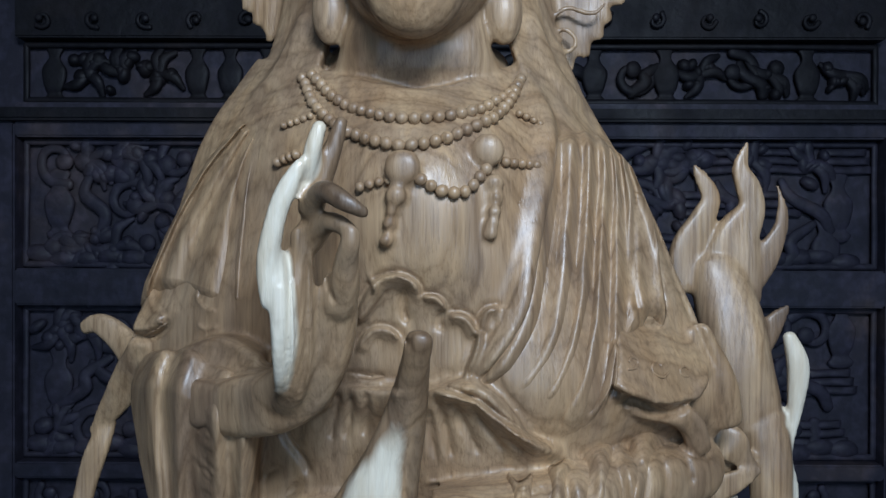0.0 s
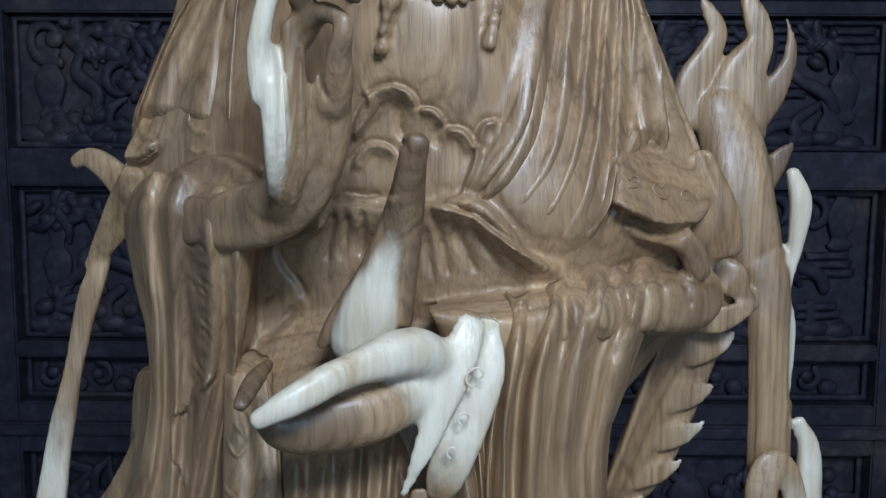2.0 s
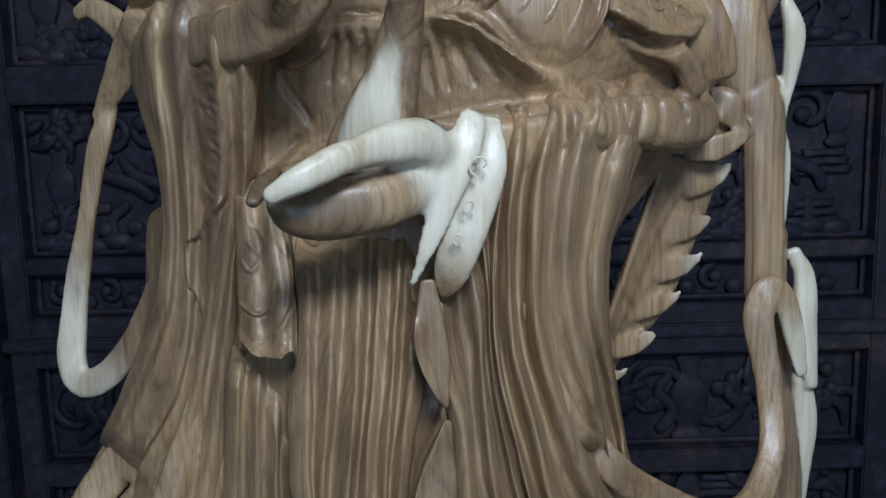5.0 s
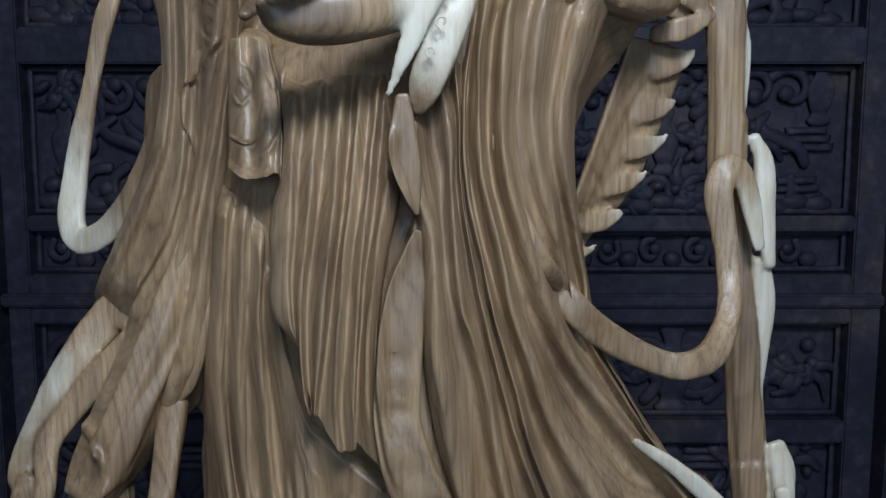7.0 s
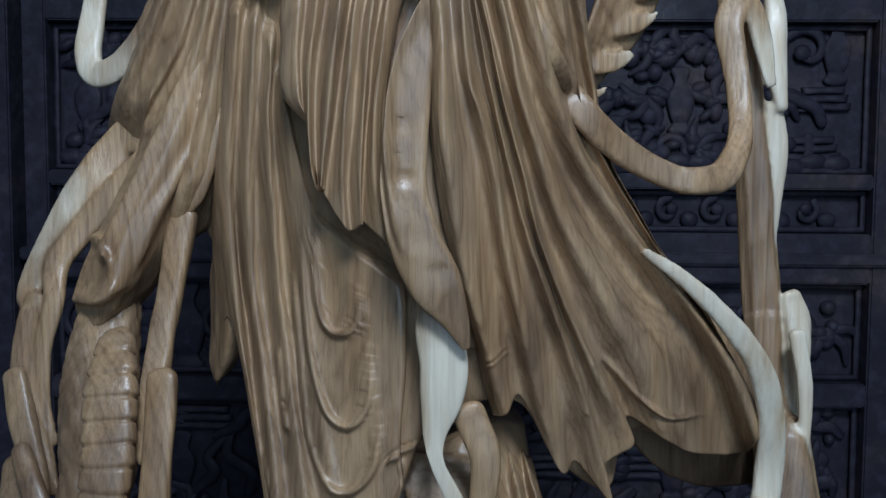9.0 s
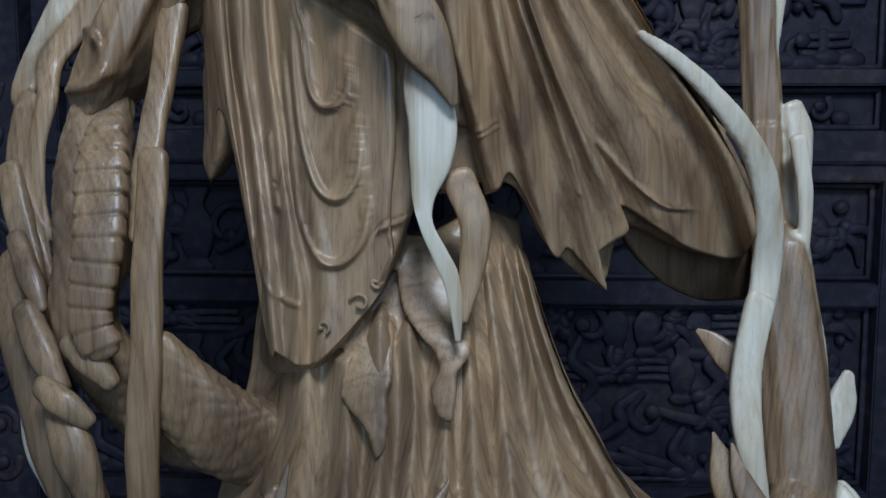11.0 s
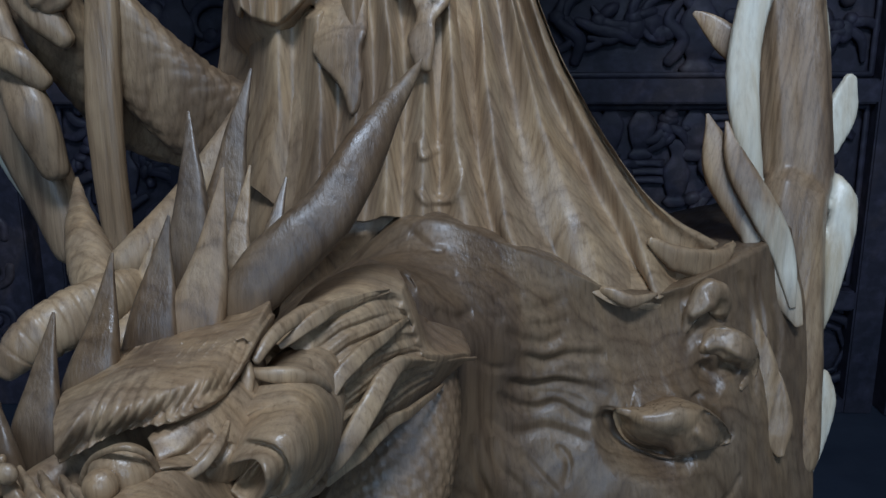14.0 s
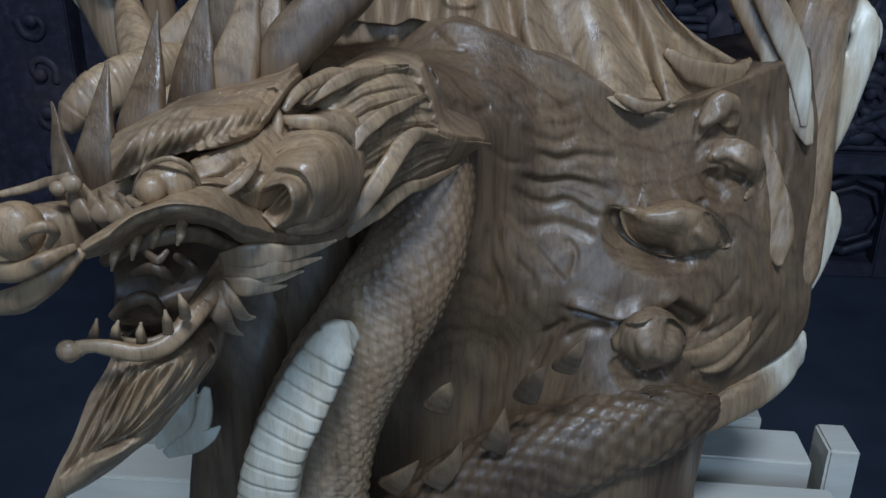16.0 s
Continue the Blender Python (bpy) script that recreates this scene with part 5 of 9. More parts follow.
fine.tube([(-0.216, 0.68, 1.213, 0.0134), (-0.224, 0.655, 1.127, 0.0111), (-0.224, 0.625, 1.061, 0.0117), (-0.220, 0.606, 1.02, 0.0120)], 0.6, pale=-0.12)
fine.tube([(-0.36, 0.66, 0.987, 0.0148), (-0.345, 0.64, 0.945, 0.0222), (-0.323, 0.62, 0.894, 0.0228), (-0.303, 0.61, 0.839, 0.0246), (-0.282, 0.605, 0.787, 0.0218), (-0.261, 0.6, 0.734, 0.0171)], 0.8, pale=-0.15)
fine.tube([(-0.348, 0.645, 0.895, 0.0039), (-0.345, 0.64, 0.866, 0.0064), (-0.338, 0.635, 0.827, 0.0079), (-0.318, 0.63, 0.788, 0.0069), (-0.295, 0.625, 0.755, 0.0059), (-0.275, 0.62, 0.724, 0.0039)], 0.7, pale=0.95)
fine.tube([(-0.342, 0.63, 1.011, 0.0085), (-0.32, 0.61, 0.975, 0.0101), (-0.307, 0.6, 0.957, 0.0046)], 0.8, pale=-0.12, groove=0.06, grooves=3)
fine.tube([(-0.321, 0.6, 0.952, 0.0119), (-0.3, 0.585, 0.922, 0.0126), (-0.283, 0.58, 0.896, 0.0081)], 0.8, pale=-0.12, groove=0.06, grooves=3)
fine.tube([(-0.294, 0.575, 0.897, 0.0107), (-0.272, 0.565, 0.885, 0.0114), (-0.257, 0.57, 0.871, 0.008)], 0.8, pale=-0.12, groove=0.06, grooves=3)
fine.tube([(-0.284, 0.58, 0.878, 0.0135), (-0.268, 0.57, 0.844, 0.0169), (-0.258, 0.575, 0.805, 0.0118)], 0.8, pale=-0.12, groove=0.06, grooves=3)
fine.tube([(-0.272, 0.58, 0.932, 0.0098), (-0.252, 0.575, 0.915, 0.0115), (-0.24, 0.575, 0.902, 0.008)], 0.8, pale=-0.12, groove=0.06, grooves=3)
fine.tube([(-0.364, 0.66, 1.069, 0.0107), (-0.347, 0.645, 1.026, 0.0124), (-0.328, 0.63, 0.983, 0.0085), (-0.324, 0.63, 0.969, 0.0038)], 0.5, pale=-0.12)
# block of the base, with hair and waves cut into it; its tone holds darker wood and dim light
base = []
base.append([(-0.127, 0.6, 0.648), (-0.053, 0.56, 0.712), (0.026, 0.53, 0.775), (0.111, 0.535, 0.75), (0.197, 0.55, 0.712), (0.294, 0.61, 0.73), (0.363, 0.68, 0.752)])
base.append([(-0.07, 0.5, 0.696), (-0.012, 0.475, 0.751), (0.022, 0.465, 0.75), (0.079, 0.49, 0.716), (0.171, 0.54, 0.692), (0.271, 0.585, 0.687), (0.359, 0.64, 0.653)])
base.append([(-0.07, 0.5, 0.647), (0.001, 0.46, 0.676), (0.043, 0.455, 0.666), (0.106, 0.5, 0.64), (0.187, 0.51, 0.626), (0.272, 0.55, 0.61), (0.366, 0.63, 0.573)])
base.append([(-0.078, 0.52, 0.564), (-0.004, 0.48, 0.585), (0.064, 0.48, 0.579), (0.132, 0.485, 0.565), (0.213, 0.495, 0.57), (0.292, 0.545, 0.53), (0.361, 0.6, 0.488)])
base.append([(-0.085, 0.53, 0.469), (-0.008, 0.5, 0.491), (0.065, 0.505, 0.487), (0.136, 0.48, 0.512), (0.203, 0.475, 0.509), (0.261, 0.52, 0.469), (0.289, 0.55, 0.447)])
base.append([(-0.09, 0.53, 0.37), (-0.01, 0.51, 0.39), (0.068, 0.5, 0.404), (0.14, 0.46, 0.438), (0.185, 0.45, 0.438), (0.238, 0.49, 0.418), (0.273, 0.54, 0.404)])
base.append([(-0.094, 0.53, 0.282), (-0.01, 0.5, 0.315), (0.071, 0.46, 0.356), (0.143, 0.44, 0.379), (0.19, 0.45, 0.375), (0.236, 0.49, 0.346), (0.266, 0.52, 0.323)])
base.append([(-0.098, 0.53, 0.201), (-0.01, 0.5, 0.239), (0.073, 0.46, 0.286), (0.147, 0.44, 0.313), (0.196, 0.45, 0.308), (0.244, 0.49, 0.275), (0.27, 0.52, 0.249)])
base.append([(-0.101, 0.53, 0.131), (-0.011, 0.5, 0.173), (0.075, 0.46, 0.225), (0.15, 0.44, 0.261), (0.2, 0.45, 0.263), (0.249, 0.49, 0.227), (0.275, 0.52, 0.199)])
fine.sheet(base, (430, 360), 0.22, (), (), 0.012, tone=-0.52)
# knobs, curls and coils on the base
fine.tube([(0.281, 0.62, 0.72, 0.0039), (0.299, 0.6, 0.645, 0.0157), (0.315, 0.585, 0.589, 0.0169), (0.321, 0.575, 0.567, 0.004)], 0.5, pale=-0.2)
fine.tube([(0.299, 0.655, 0.772, 0.0131), (0.314, 0.64, 0.725, 0.0151), (0.331, 0.63, 0.692, 0.0131), (0.342, 0.62, 0.664, 0.004)], 0.5, pale=[0, 0.3, 0.3, 0])
fine.tube([(0.269, 0.67, 0.836, 0.0014), (0.281, 0.66, 0.794, 0.0162), (0.3, 0.65, 0.753, 0.0152), (0.309, 0.64, 0.722, 0.0057)], 0.5)
fine.tube([(0.281, 0.655, 0.831, 0.0014), (0.29, 0.645, 0.797, 0.0103), (0.313, 0.635, 0.757, 0.013), (0.328, 0.63, 0.725, 0.0102), (0.336, 0.62, 0.68, 0.0028)], 0.5, pale=[0, 0, 0.3, 0.5, 0.1])
fine.tube([(0.263, 0.715, 0.92, 0.0025), (0.277, 0.71, 0.91, 0.0098), (0.294, 0.7, 0.894, 0.0127), (0.312, 0.69, 0.873, 0.0058)], 0.35)
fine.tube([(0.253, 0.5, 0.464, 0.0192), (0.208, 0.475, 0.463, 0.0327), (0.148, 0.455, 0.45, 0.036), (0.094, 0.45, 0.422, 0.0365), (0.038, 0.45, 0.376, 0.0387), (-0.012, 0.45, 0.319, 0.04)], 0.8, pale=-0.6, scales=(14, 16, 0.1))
fine.tube([(0.037, 0.425, 0.497, 0.0105), (0.045, 0.412, 0.519, 0.0068), (0.049, 0.408, 0.53, 0.0008)], 0.35, pale=-0.3)
fine.tube([(0.104, 0.425, 0.511, 0.0103), (0.111, 0.412, 0.535, 0.0067), (0.117, 0.408, 0.547, 0.0008)], 0.35, pale=-0.3)
fine.tube([(0.08, 0.425, 0.463, 0.0107), (0.086, 0.412, 0.488, 0.0069), (0.089, 0.408, 0.51, 0.0008)], 0.35, pale=-0.3)
fine.tube([(0.035, 0.425, 0.427, 0.0109), (0.05, 0.412, 0.454, 0.007), (0.057, 0.408, 0.476, 0.0009)], 0.35, pale=-0.3)
fine.tube([(-0.002, 0.425, 0.418, 0.011), (0.012, 0.412, 0.441, 0.0071), (0.024, 0.408, 0.459, 0.0009)], 0.35, pale=-0.3)
fine.tube([(0.132, 0.425, 0.538, 0.0101), (0.137, 0.412, 0.555, 0.0066), (0.143, 0.408, 0.572, 0.0008)], 0.35, pale=-0.3)
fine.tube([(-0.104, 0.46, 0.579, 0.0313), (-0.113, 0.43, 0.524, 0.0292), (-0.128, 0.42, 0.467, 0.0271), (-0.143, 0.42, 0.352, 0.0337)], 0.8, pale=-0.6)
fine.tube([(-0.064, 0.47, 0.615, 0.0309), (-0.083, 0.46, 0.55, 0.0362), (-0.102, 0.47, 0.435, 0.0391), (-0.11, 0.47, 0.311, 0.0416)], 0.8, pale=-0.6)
# neck of the dragon
fine.tube([(0.032, 0.44, 0.692, 0.0279), (0.031, 0.43, 0.661, 0.032), (0.019, 0.415, 0.624, 0.0361), (-0.008, 0.4, 0.576, 0.0389), (-0.037, 0.39, 0.523, 0.0423), (-0.055, 0.385, 0.466, 0.0452), (-0.063, 0.39, 0.385, 0.0477)], 0.8, pale=[-0.1, -0.2, -0.1, 0.1, 0.25, 0.25], scales=(22, 26, 0.08))
fine.tube([(-0.016, 0.348, 0.6, 0.0111), (-0.023, 0.338, 0.596, 0.0146), (-0.035, 0.332, 0.574, 0.0176), (-0.048, 0.325, 0.548, 0.0188), (-0.06, 0.32, 0.52, 0.0191), (-0.068, 0.32, 0.48, 0.0196), (-0.071, 0.325, 0.431, 0.02)], 0.6, pale=[0.6, 0.9, 1, 1, 1, 0.95, 0.9], rings=(16, 0.14))
# head of the dragon
fine.tube([(-0.016, 0.42, 0.708, 0.0339), (-0.042, 0.365, 0.716, 0.0323), (-0.066, 0.31, 0.724, 0.0235), (-0.092, 0.275, 0.721, 0.0167), (-0.116, 0.245, 0.712, 0.0142), (-0.135, 0.225, 0.71, 0.0153), (-0.153, 0.215, 0.705, 0.0151), (-0.171, 0.215, 0.7, 0.0109)], 0.75)
# eye and brow
fine.ball(-0.068, 0.222, 0.738, 0.0130, 0.0104, 0.0115)
fine.ball(-0.069, 0.207, 0.74, 0.0070, 0.0060, 0.0070)
fine.tube([(-0.087, 0.226, 0.731, 0.0011), (-0.078, 0.219, 0.745, 0.0013), (-0.063, 0.213, 0.753, 0.0013), (-0.055, 0.218, 0.748, 0.0013), (-0.055, 0.226, 0.736, 0.0011)], 0.9)
fine.tube([(-0.089, 0.225, 0.73, 0.0019), (-0.075, 0.215, 0.727, 0.0023), (-0.06, 0.212, 0.729, 0.0021), (-0.055, 0.222, 0.733, 0.0013)], 0.9)
brow, brow_folds = [], []
brow.append([(-0.118, 0.272, 0.748), (-0.088, 0.278, 0.762), (-0.062, 0.29, 0.768), (-0.044, 0.302, 0.772), (-0.033, 0.314, 0.777)])
brow.append([(-0.108, 0.25, 0.75), (-0.077, 0.25, 0.764), (-0.053, 0.262, 0.768), (-0.038, 0.282, 0.772), (-0.031, 0.303, 0.777)])
brow.append([(-0.104, 0.24, 0.746), (-0.07, 0.232, 0.761), (-0.046, 0.243, 0.765), (-0.035, 0.27, 0.767), (-0.03, 0.298, 0.774)])
brow.append([(-0.103, 0.236, 0.739), (-0.068, 0.226, 0.755), (-0.045, 0.238, 0.758), (-0.034, 0.264, 0.762), (-0.029, 0.298, 0.773)])
brow.append([(-0.103, 0.24, 0.732), (-0.072, 0.234, 0.747), (-0.049, 0.246, 0.75), (-0.038, 0.268, 0.754), (-0.029, 0.3, 0.771)])
brow_folds.append(("v", 0.005, 0.009, [(-0.096, 0.759), (-0.087, 0.76), (-0.088, 0.751), (-0.1, 0.734)]))
brow_folds.append(("v", 0.005, 0.009, [(-0.088, 0.762), (-0.08, 0.762), (-0.082, 0.753), (-0.094, 0.737)]))
brow_folds.append(("v", 0.005, 0.009, [(-0.081, 0.764), (-0.074, 0.764), (-0.076, 0.755), (-0.087, 0.74)]))
brow_folds.append(("v", 0.005, 0.009, [(-0.075, 0.765), (-0.07, 0.765), (-0.07, 0.757), (-0.081, 0.742)]))
brow_folds.append(("v", 0.005, 0.009, [(-0.071, 0.766), (-0.065, 0.766), (-0.065, 0.759), (-0.075, 0.745)]))
brow_folds.append(("v", 0.005, 0.009, [(-0.066, 0.767), (-0.061, 0.766), (-0.06, 0.76), (-0.07, 0.747)]))
brow_folds.append(("v", 0.005, 0.009, [(-0.062, 0.767), (-0.058, 0.767), (-0.056, 0.761), (-0.065, 0.749)]))
brow_folds.append(("v", 0.005, 0.009, [(-0.058, 0.768), (-0.054, 0.767), (-0.052, 0.762), (-0.06, 0.751)]))
brow_folds.append(("v", 0.005, 0.009, [(-0.053, 0.769), (-0.05, 0.768), (-0.048, 0.763), (-0.054, 0.753)]))
brow_folds.append(("v", 0.005, 0.009, [(-0.048, 0.77), (-0.046, 0.768), (-0.045, 0.764), (-0.049, 0.754)]))
brow_folds.append(("v", 0.005, 0.009, [(-0.043, 0.771), (-0.042, 0.769), (-0.041, 0.764), (-0.045, 0.756)]))
brow_folds.append(("v", 0.005, 0.009, [(-0.038, 0.772), (-0.038, 0.769), (-0.038, 0.764), (-0.042, 0.756)]))
brow_folds.append(("v", 0.005, 0.009, [(-0.034, 0.772), (-0.035, 0.77), (-0.035, 0.764), (-0.039, 0.756)]))
fine.sheet(brow, (220, 70), 0.03, brow_folds, (), 0.008)
temple, temple_folds = [], []
temple.append([(-0.064, 0.236, 0.745), (-0.049, 0.247, 0.75), (-0.04, 0.264, 0.753), (-0.033, 0.284, 0.757)])
temple.append([(-0.059, 0.23, 0.738), (-0.046, 0.238, 0.74), (-0.037, 0.252, 0.743), (-0.028, 0.275, 0.746)])
temple.append([(-0.058, 0.23, 0.729), (-0.044, 0.236, 0.731), (-0.035, 0.249, 0.733), (-0.026, 0.268, 0.737)])
temple.append([(-0.059, 0.236, 0.72), (-0.046, 0.242, 0.718), (-0.037, 0.255, 0.716), (-0.029, 0.272, 0.717)])
temple_folds.append(("v", 0.004, 0.006, [(-0.055, 0.735), (-0.047, 0.738), (-0.041, 0.744)]))
temple_folds.append(("v", 0.004, 0.006, [(-0.052, 0.727), (-0.041, 0.73), (-0.035, 0.738)]))
fine.sheet(temple, (60, 50), 0.04, temple_folds, (), 0.006)
# snout, nose and lips
fine.ball(-0.119, 0.18, 0.73, 0.0139, 0.0101, 0.0130, pale=0.15)
fine.tube([(-0.107, 0.17, 0.726, 0.0014), (-0.105, 0.165, 0.734, 0.0021), (-0.095, 0.162, 0.74, 0.0025), (-0.093, 0.168, 0.735, 0.0023), (-0.099, 0.172, 0.727, 0.0016)], 0.9)
fine.tube([(-0.128, 0.238, 0.732, 0.0022), (-0.116, 0.225, 0.728, 0.0046), (-0.111, 0.223, 0.721, 0.0046), (-0.112, 0.232, 0.711, 0.0022)], 0.5)
fine.tube([(-0.119, 0.238, 0.731, 0.0022), (-0.107, 0.225, 0.727, 0.0045), (-0.102, 0.223, 0.721, 0.0045), (-0.104, 0.232, 0.712, 0.0022)], 0.5)
fine.tube([(-0.11, 0.238, 0.729, 0.0022), (-0.099, 0.225, 0.726, 0.0045), (-0.094, 0.223, 0.72, 0.0045), (-0.096, 0.232, 0.714, 0.0022)], 0.5)
fine.tube([(-0.101, 0.238, 0.727, 0.0022), (-0.09, 0.225, 0.725, 0.0045), (-0.086, 0.223, 0.72, 0.0045), (-0.088, 0.232, 0.715, 0.0022)], 0.5)
fine.ball(-0.115, 0.222, 0.738, 0.0053, 0.0037, 0.0047)
fine.ball(-0.121, 0.22, 0.736, 0.0039, 0.0032, 0.0037)
fine.tube([(-0.161, 0.235, 0.725, 0.0019), (-0.146, 0.24, 0.729, 0.0025), (-0.124, 0.235, 0.738, 0.0022)], 0.8)
fine.tube([(-0.16, 0.2, 0.682, 0.0048), (-0.128, 0.188, 0.694, 0.0066), (-0.109, 0.186, 0.706, 0.006), (-0.098, 0.192, 0.714, 0.003)], 0.8)
fine.tube([(-0.149, 0.19, 0.705, 0.0041), (-0.122, 0.178, 0.712, 0.0049), (-0.106, 0.178, 0.717, 0.0039), (-0.098, 0.188, 0.719, 0.002)], 0.8)
lip, lip_folds = [], []
lip.append([(-0.105, 0.2, 0.714), (-0.09, 0.205, 0.723), (-0.074, 0.208, 0.732), (-0.057, 0.212, 0.737), (-0.045, 0.222, 0.732), (-0.038, 0.24, 0.716), (-0.026, 0.275, 0.699), (-0.006, 0.31, 0.689)])
lip.append([(-0.099, 0.192, 0.716), (-0.082, 0.19, 0.725), (-0.066, 0.192, 0.735), (-0.05, 0.196, 0.738), (-0.041, 0.208, 0.732), (-0.035, 0.228, 0.716), (-0.024, 0.268, 0.697), (-0.005, 0.306, 0.687)])
lip.append([(-0.099, 0.192, 0.713), (-0.083, 0.194, 0.72), (-0.069, 0.198, 0.728), (-0.054, 0.204, 0.73), (-0.045, 0.216, 0.723), (-0.039, 0.236, 0.707), (-0.026, 0.272, 0.69), (-0.007, 0.308, 0.682)])
lip.append([(-0.103, 0.2, 0.707), (-0.091, 0.212, 0.708), (-0.079, 0.222, 0.714), (-0.064, 0.228, 0.716), (-0.054, 0.238, 0.709), (-0.045, 0.252, 0.696), (-0.03, 0.282, 0.682), (-0.008, 0.312, 0.679)])
lip_folds.append(("v", 0.0035, 0.005, [(-0.081, 0.723), (-0.067, 0.732), (-0.051, 0.735), (-0.042, 0.728), (-0.036, 0.713), (-0.025, 0.693)]))
fine.sheet(lip, (160, 40), 0.02, lip_folds, (), 0.006)
fine.tube([(-0.105, 0.225, 0.699, 0.0033), (-0.086, 0.228, 0.708, 0.0044), (-0.066, 0.236, 0.709, 0.0044), (-0.055, 0.25, 0.698, 0.0034), (-0.048, 0.265, 0.69, 0.0024)], 0.8, pale=-0.4)
# round cheek with its crescent hollow
fine.ball(-0.036, 0.33, 0.707, 0.0319, 0.0166, 0.0325)
cheek, cheek_folds = [], []
cheek.append([(-0.038, 0.275, 0.742), (-0.026, 0.285, 0.751), (-0.01, 0.295, 0.75), (-0.001, 0.31, 0.734)])
cheek.append([(-0.043, 0.262, 0.735), (-0.02, 0.252, 0.747), (-0.003, 0.262, 0.747), (0.003, 0.3, 0.728)])
cheek.append([(-0.047, 0.256, 0.723), (-0.019, 0.238, 0.733), (-0.001, 0.252, 0.732), (0.003, 0.3, 0.715)])
cheek.append([(-0.049, 0.258, 0.71), (-0.021, 0.244, 0.717), (-0.005, 0.26, 0.714), (-0.001, 0.305, 0.7)])
cheek.append([(-0.047, 0.268, 0.698), (-0.026, 0.262, 0.699), (-0.012, 0.275, 0.696), (-0.009, 0.31, 0.687)])
cheek_folds.append(("v", 0.0045, 0.009, [(-0.042, 0.728), (-0.033, 0.74), (-0.018, 0.749), (-0.003, 0.747), (0.002, 0.733), (0, 0.718), (-0.006, 0.709), (-0.018, 0.707), (-0.03, 0.703)]))
cheek_folds.append(("v", 0.004, 0.007, [(-0.045, 0.72), (-0.034, 0.733), (-0.022, 0.739), (-0.012, 0.737), (-0.01, 0.727), (-0.018, 0.714), (-0.029, 0.706)]))
cheek_folds.append(("v", 0.003, 0.004, [(-0.039, 0.734), (-0.023, 0.745), (-0.007, 0.746), (0, 0.735), (-0.001, 0.722), (-0.008, 0.713)]))
cheek_folds.append(("r", 0.006, 0.006, [(-0.047, 0.715), (-0.037, 0.727), (-0.025, 0.734), (-0.017, 0.731), (-0.02, 0.719), (-0.032, 0.707)]))
cheek_folds.append(("v", 0.009, 0.022, [(-0.044, 0.71), (-0.035, 0.721), (-0.026, 0.728), (-0.022, 0.73), (-0.024, 0.724), (-0.033, 0.714)]))
fine.sheet(cheek, (130, 110), 0.03, cheek_folds, (), 0.008)
fine.tube([(-0.056, 0.232, 0.729, 0.0013), (-0.044, 0.232, 0.733, 0.0024), (-0.037, 0.24, 0.739, 0.0024), (-0.036, 0.255, 0.745, 0.0011)], 0.7)
fine.tube([(-0.04, 0.28, 0.742, 0.0023), (-0.034, 0.278, 0.748, 0.0032), (-0.033, 0.282, 0.757, 0.0029), (-0.037, 0.29, 0.762, 0.0015)], 0.8)
fine.tube([(-0.031, 0.29, 0.76, 0.0024), (-0.026, 0.3, 0.767, 0.0036), (-0.018, 0.32, 0.77, 0.004), (-0.009, 0.335, 0.769, 0.0035), (-0, 0.35, 0.767, 0.0013)], 0.8)
fine.tube([(-0.031, 0.285, 0.756, 0.0023), (-0.02, 0.285, 0.755, 0.0041), (-0.009, 0.29, 0.752, 0.0041), (-0.002, 0.302, 0.74, 0.003)], 0.8)
# combed mane behind the cheek
mane, mane_folds = [], []
mane.append([(-0.038, 0.33, 0.751), (-0.018, 0.335, 0.768), (0.005, 0.35, 0.773), (0.029, 0.38, 0.766)])
mane.append([(-0.022, 0.32, 0.751), (-0.005, 0.33, 0.757), (0.015, 0.35, 0.76), (0.036, 0.385, 0.748)])
mane.append([(-0.009, 0.318, 0.735), (0.004, 0.33, 0.741), (0.021, 0.352, 0.744), (0.044, 0.395, 0.726)])
mane.append([(-0.003, 0.322, 0.715), (0.01, 0.335, 0.725), (0.025, 0.36, 0.729), (0.068, 0.43, 0.708)])
mane.append([(-0.005, 0.33, 0.691), (0.008, 0.345, 0.701), (0.025, 0.37, 0.708), (0.051, 0.42, 0.694)])
mane.append([(-0.012, 0.34, 0.671), (0.002, 0.355, 0.677), (0.02, 0.38, 0.684), (0.035, 0.41, 0.685)])
mane_folds.append(("v", 0.0045, 0.008, [(-0.014, 0.757), (0, 0.763), (0.014, 0.765), (0.029, 0.758)]))
mane_folds.append(("v", 0.0045, 0.008, [(-0.011, 0.749), (0.003, 0.755), (0.017, 0.757), (0.032, 0.751)]))
mane_folds.append(("v", 0.0045, 0.008, [(-0.008, 0.741), (0.006, 0.747), (0.02, 0.749), (0.035, 0.744)]))
mane_folds.append(("v", 0.0045, 0.008, [(-0.006, 0.732), (0.008, 0.738), (0.022, 0.741), (0.037, 0.736)]))
mane_folds.append(("v", 0.0045, 0.008, [(-0.003, 0.723), (0.011, 0.729), (0.024, 0.732), (0.04, 0.728)]))
mane_folds.append(("v", 0.0045, 0.008, [(-0.002, 0.712), (0.012, 0.718), (0.026, 0.721), (0.042, 0.72)]))
mane_folds.append(("v", 0.0045, 0.008, [(-0.001, 0.701), (0.013, 0.705), (0.028, 0.711), (0.045, 0.71)]))
mane_folds.append(("v", 0.003, 0.004, [(-0.012, 0.753), (0.002, 0.759), (0.016, 0.761), (0.03, 0.754)]))
mane_folds.append(("v", 0.003, 0.004, [(-0.009, 0.745), (0.005, 0.751), (0.018, 0.753), (0.033, 0.747)]))
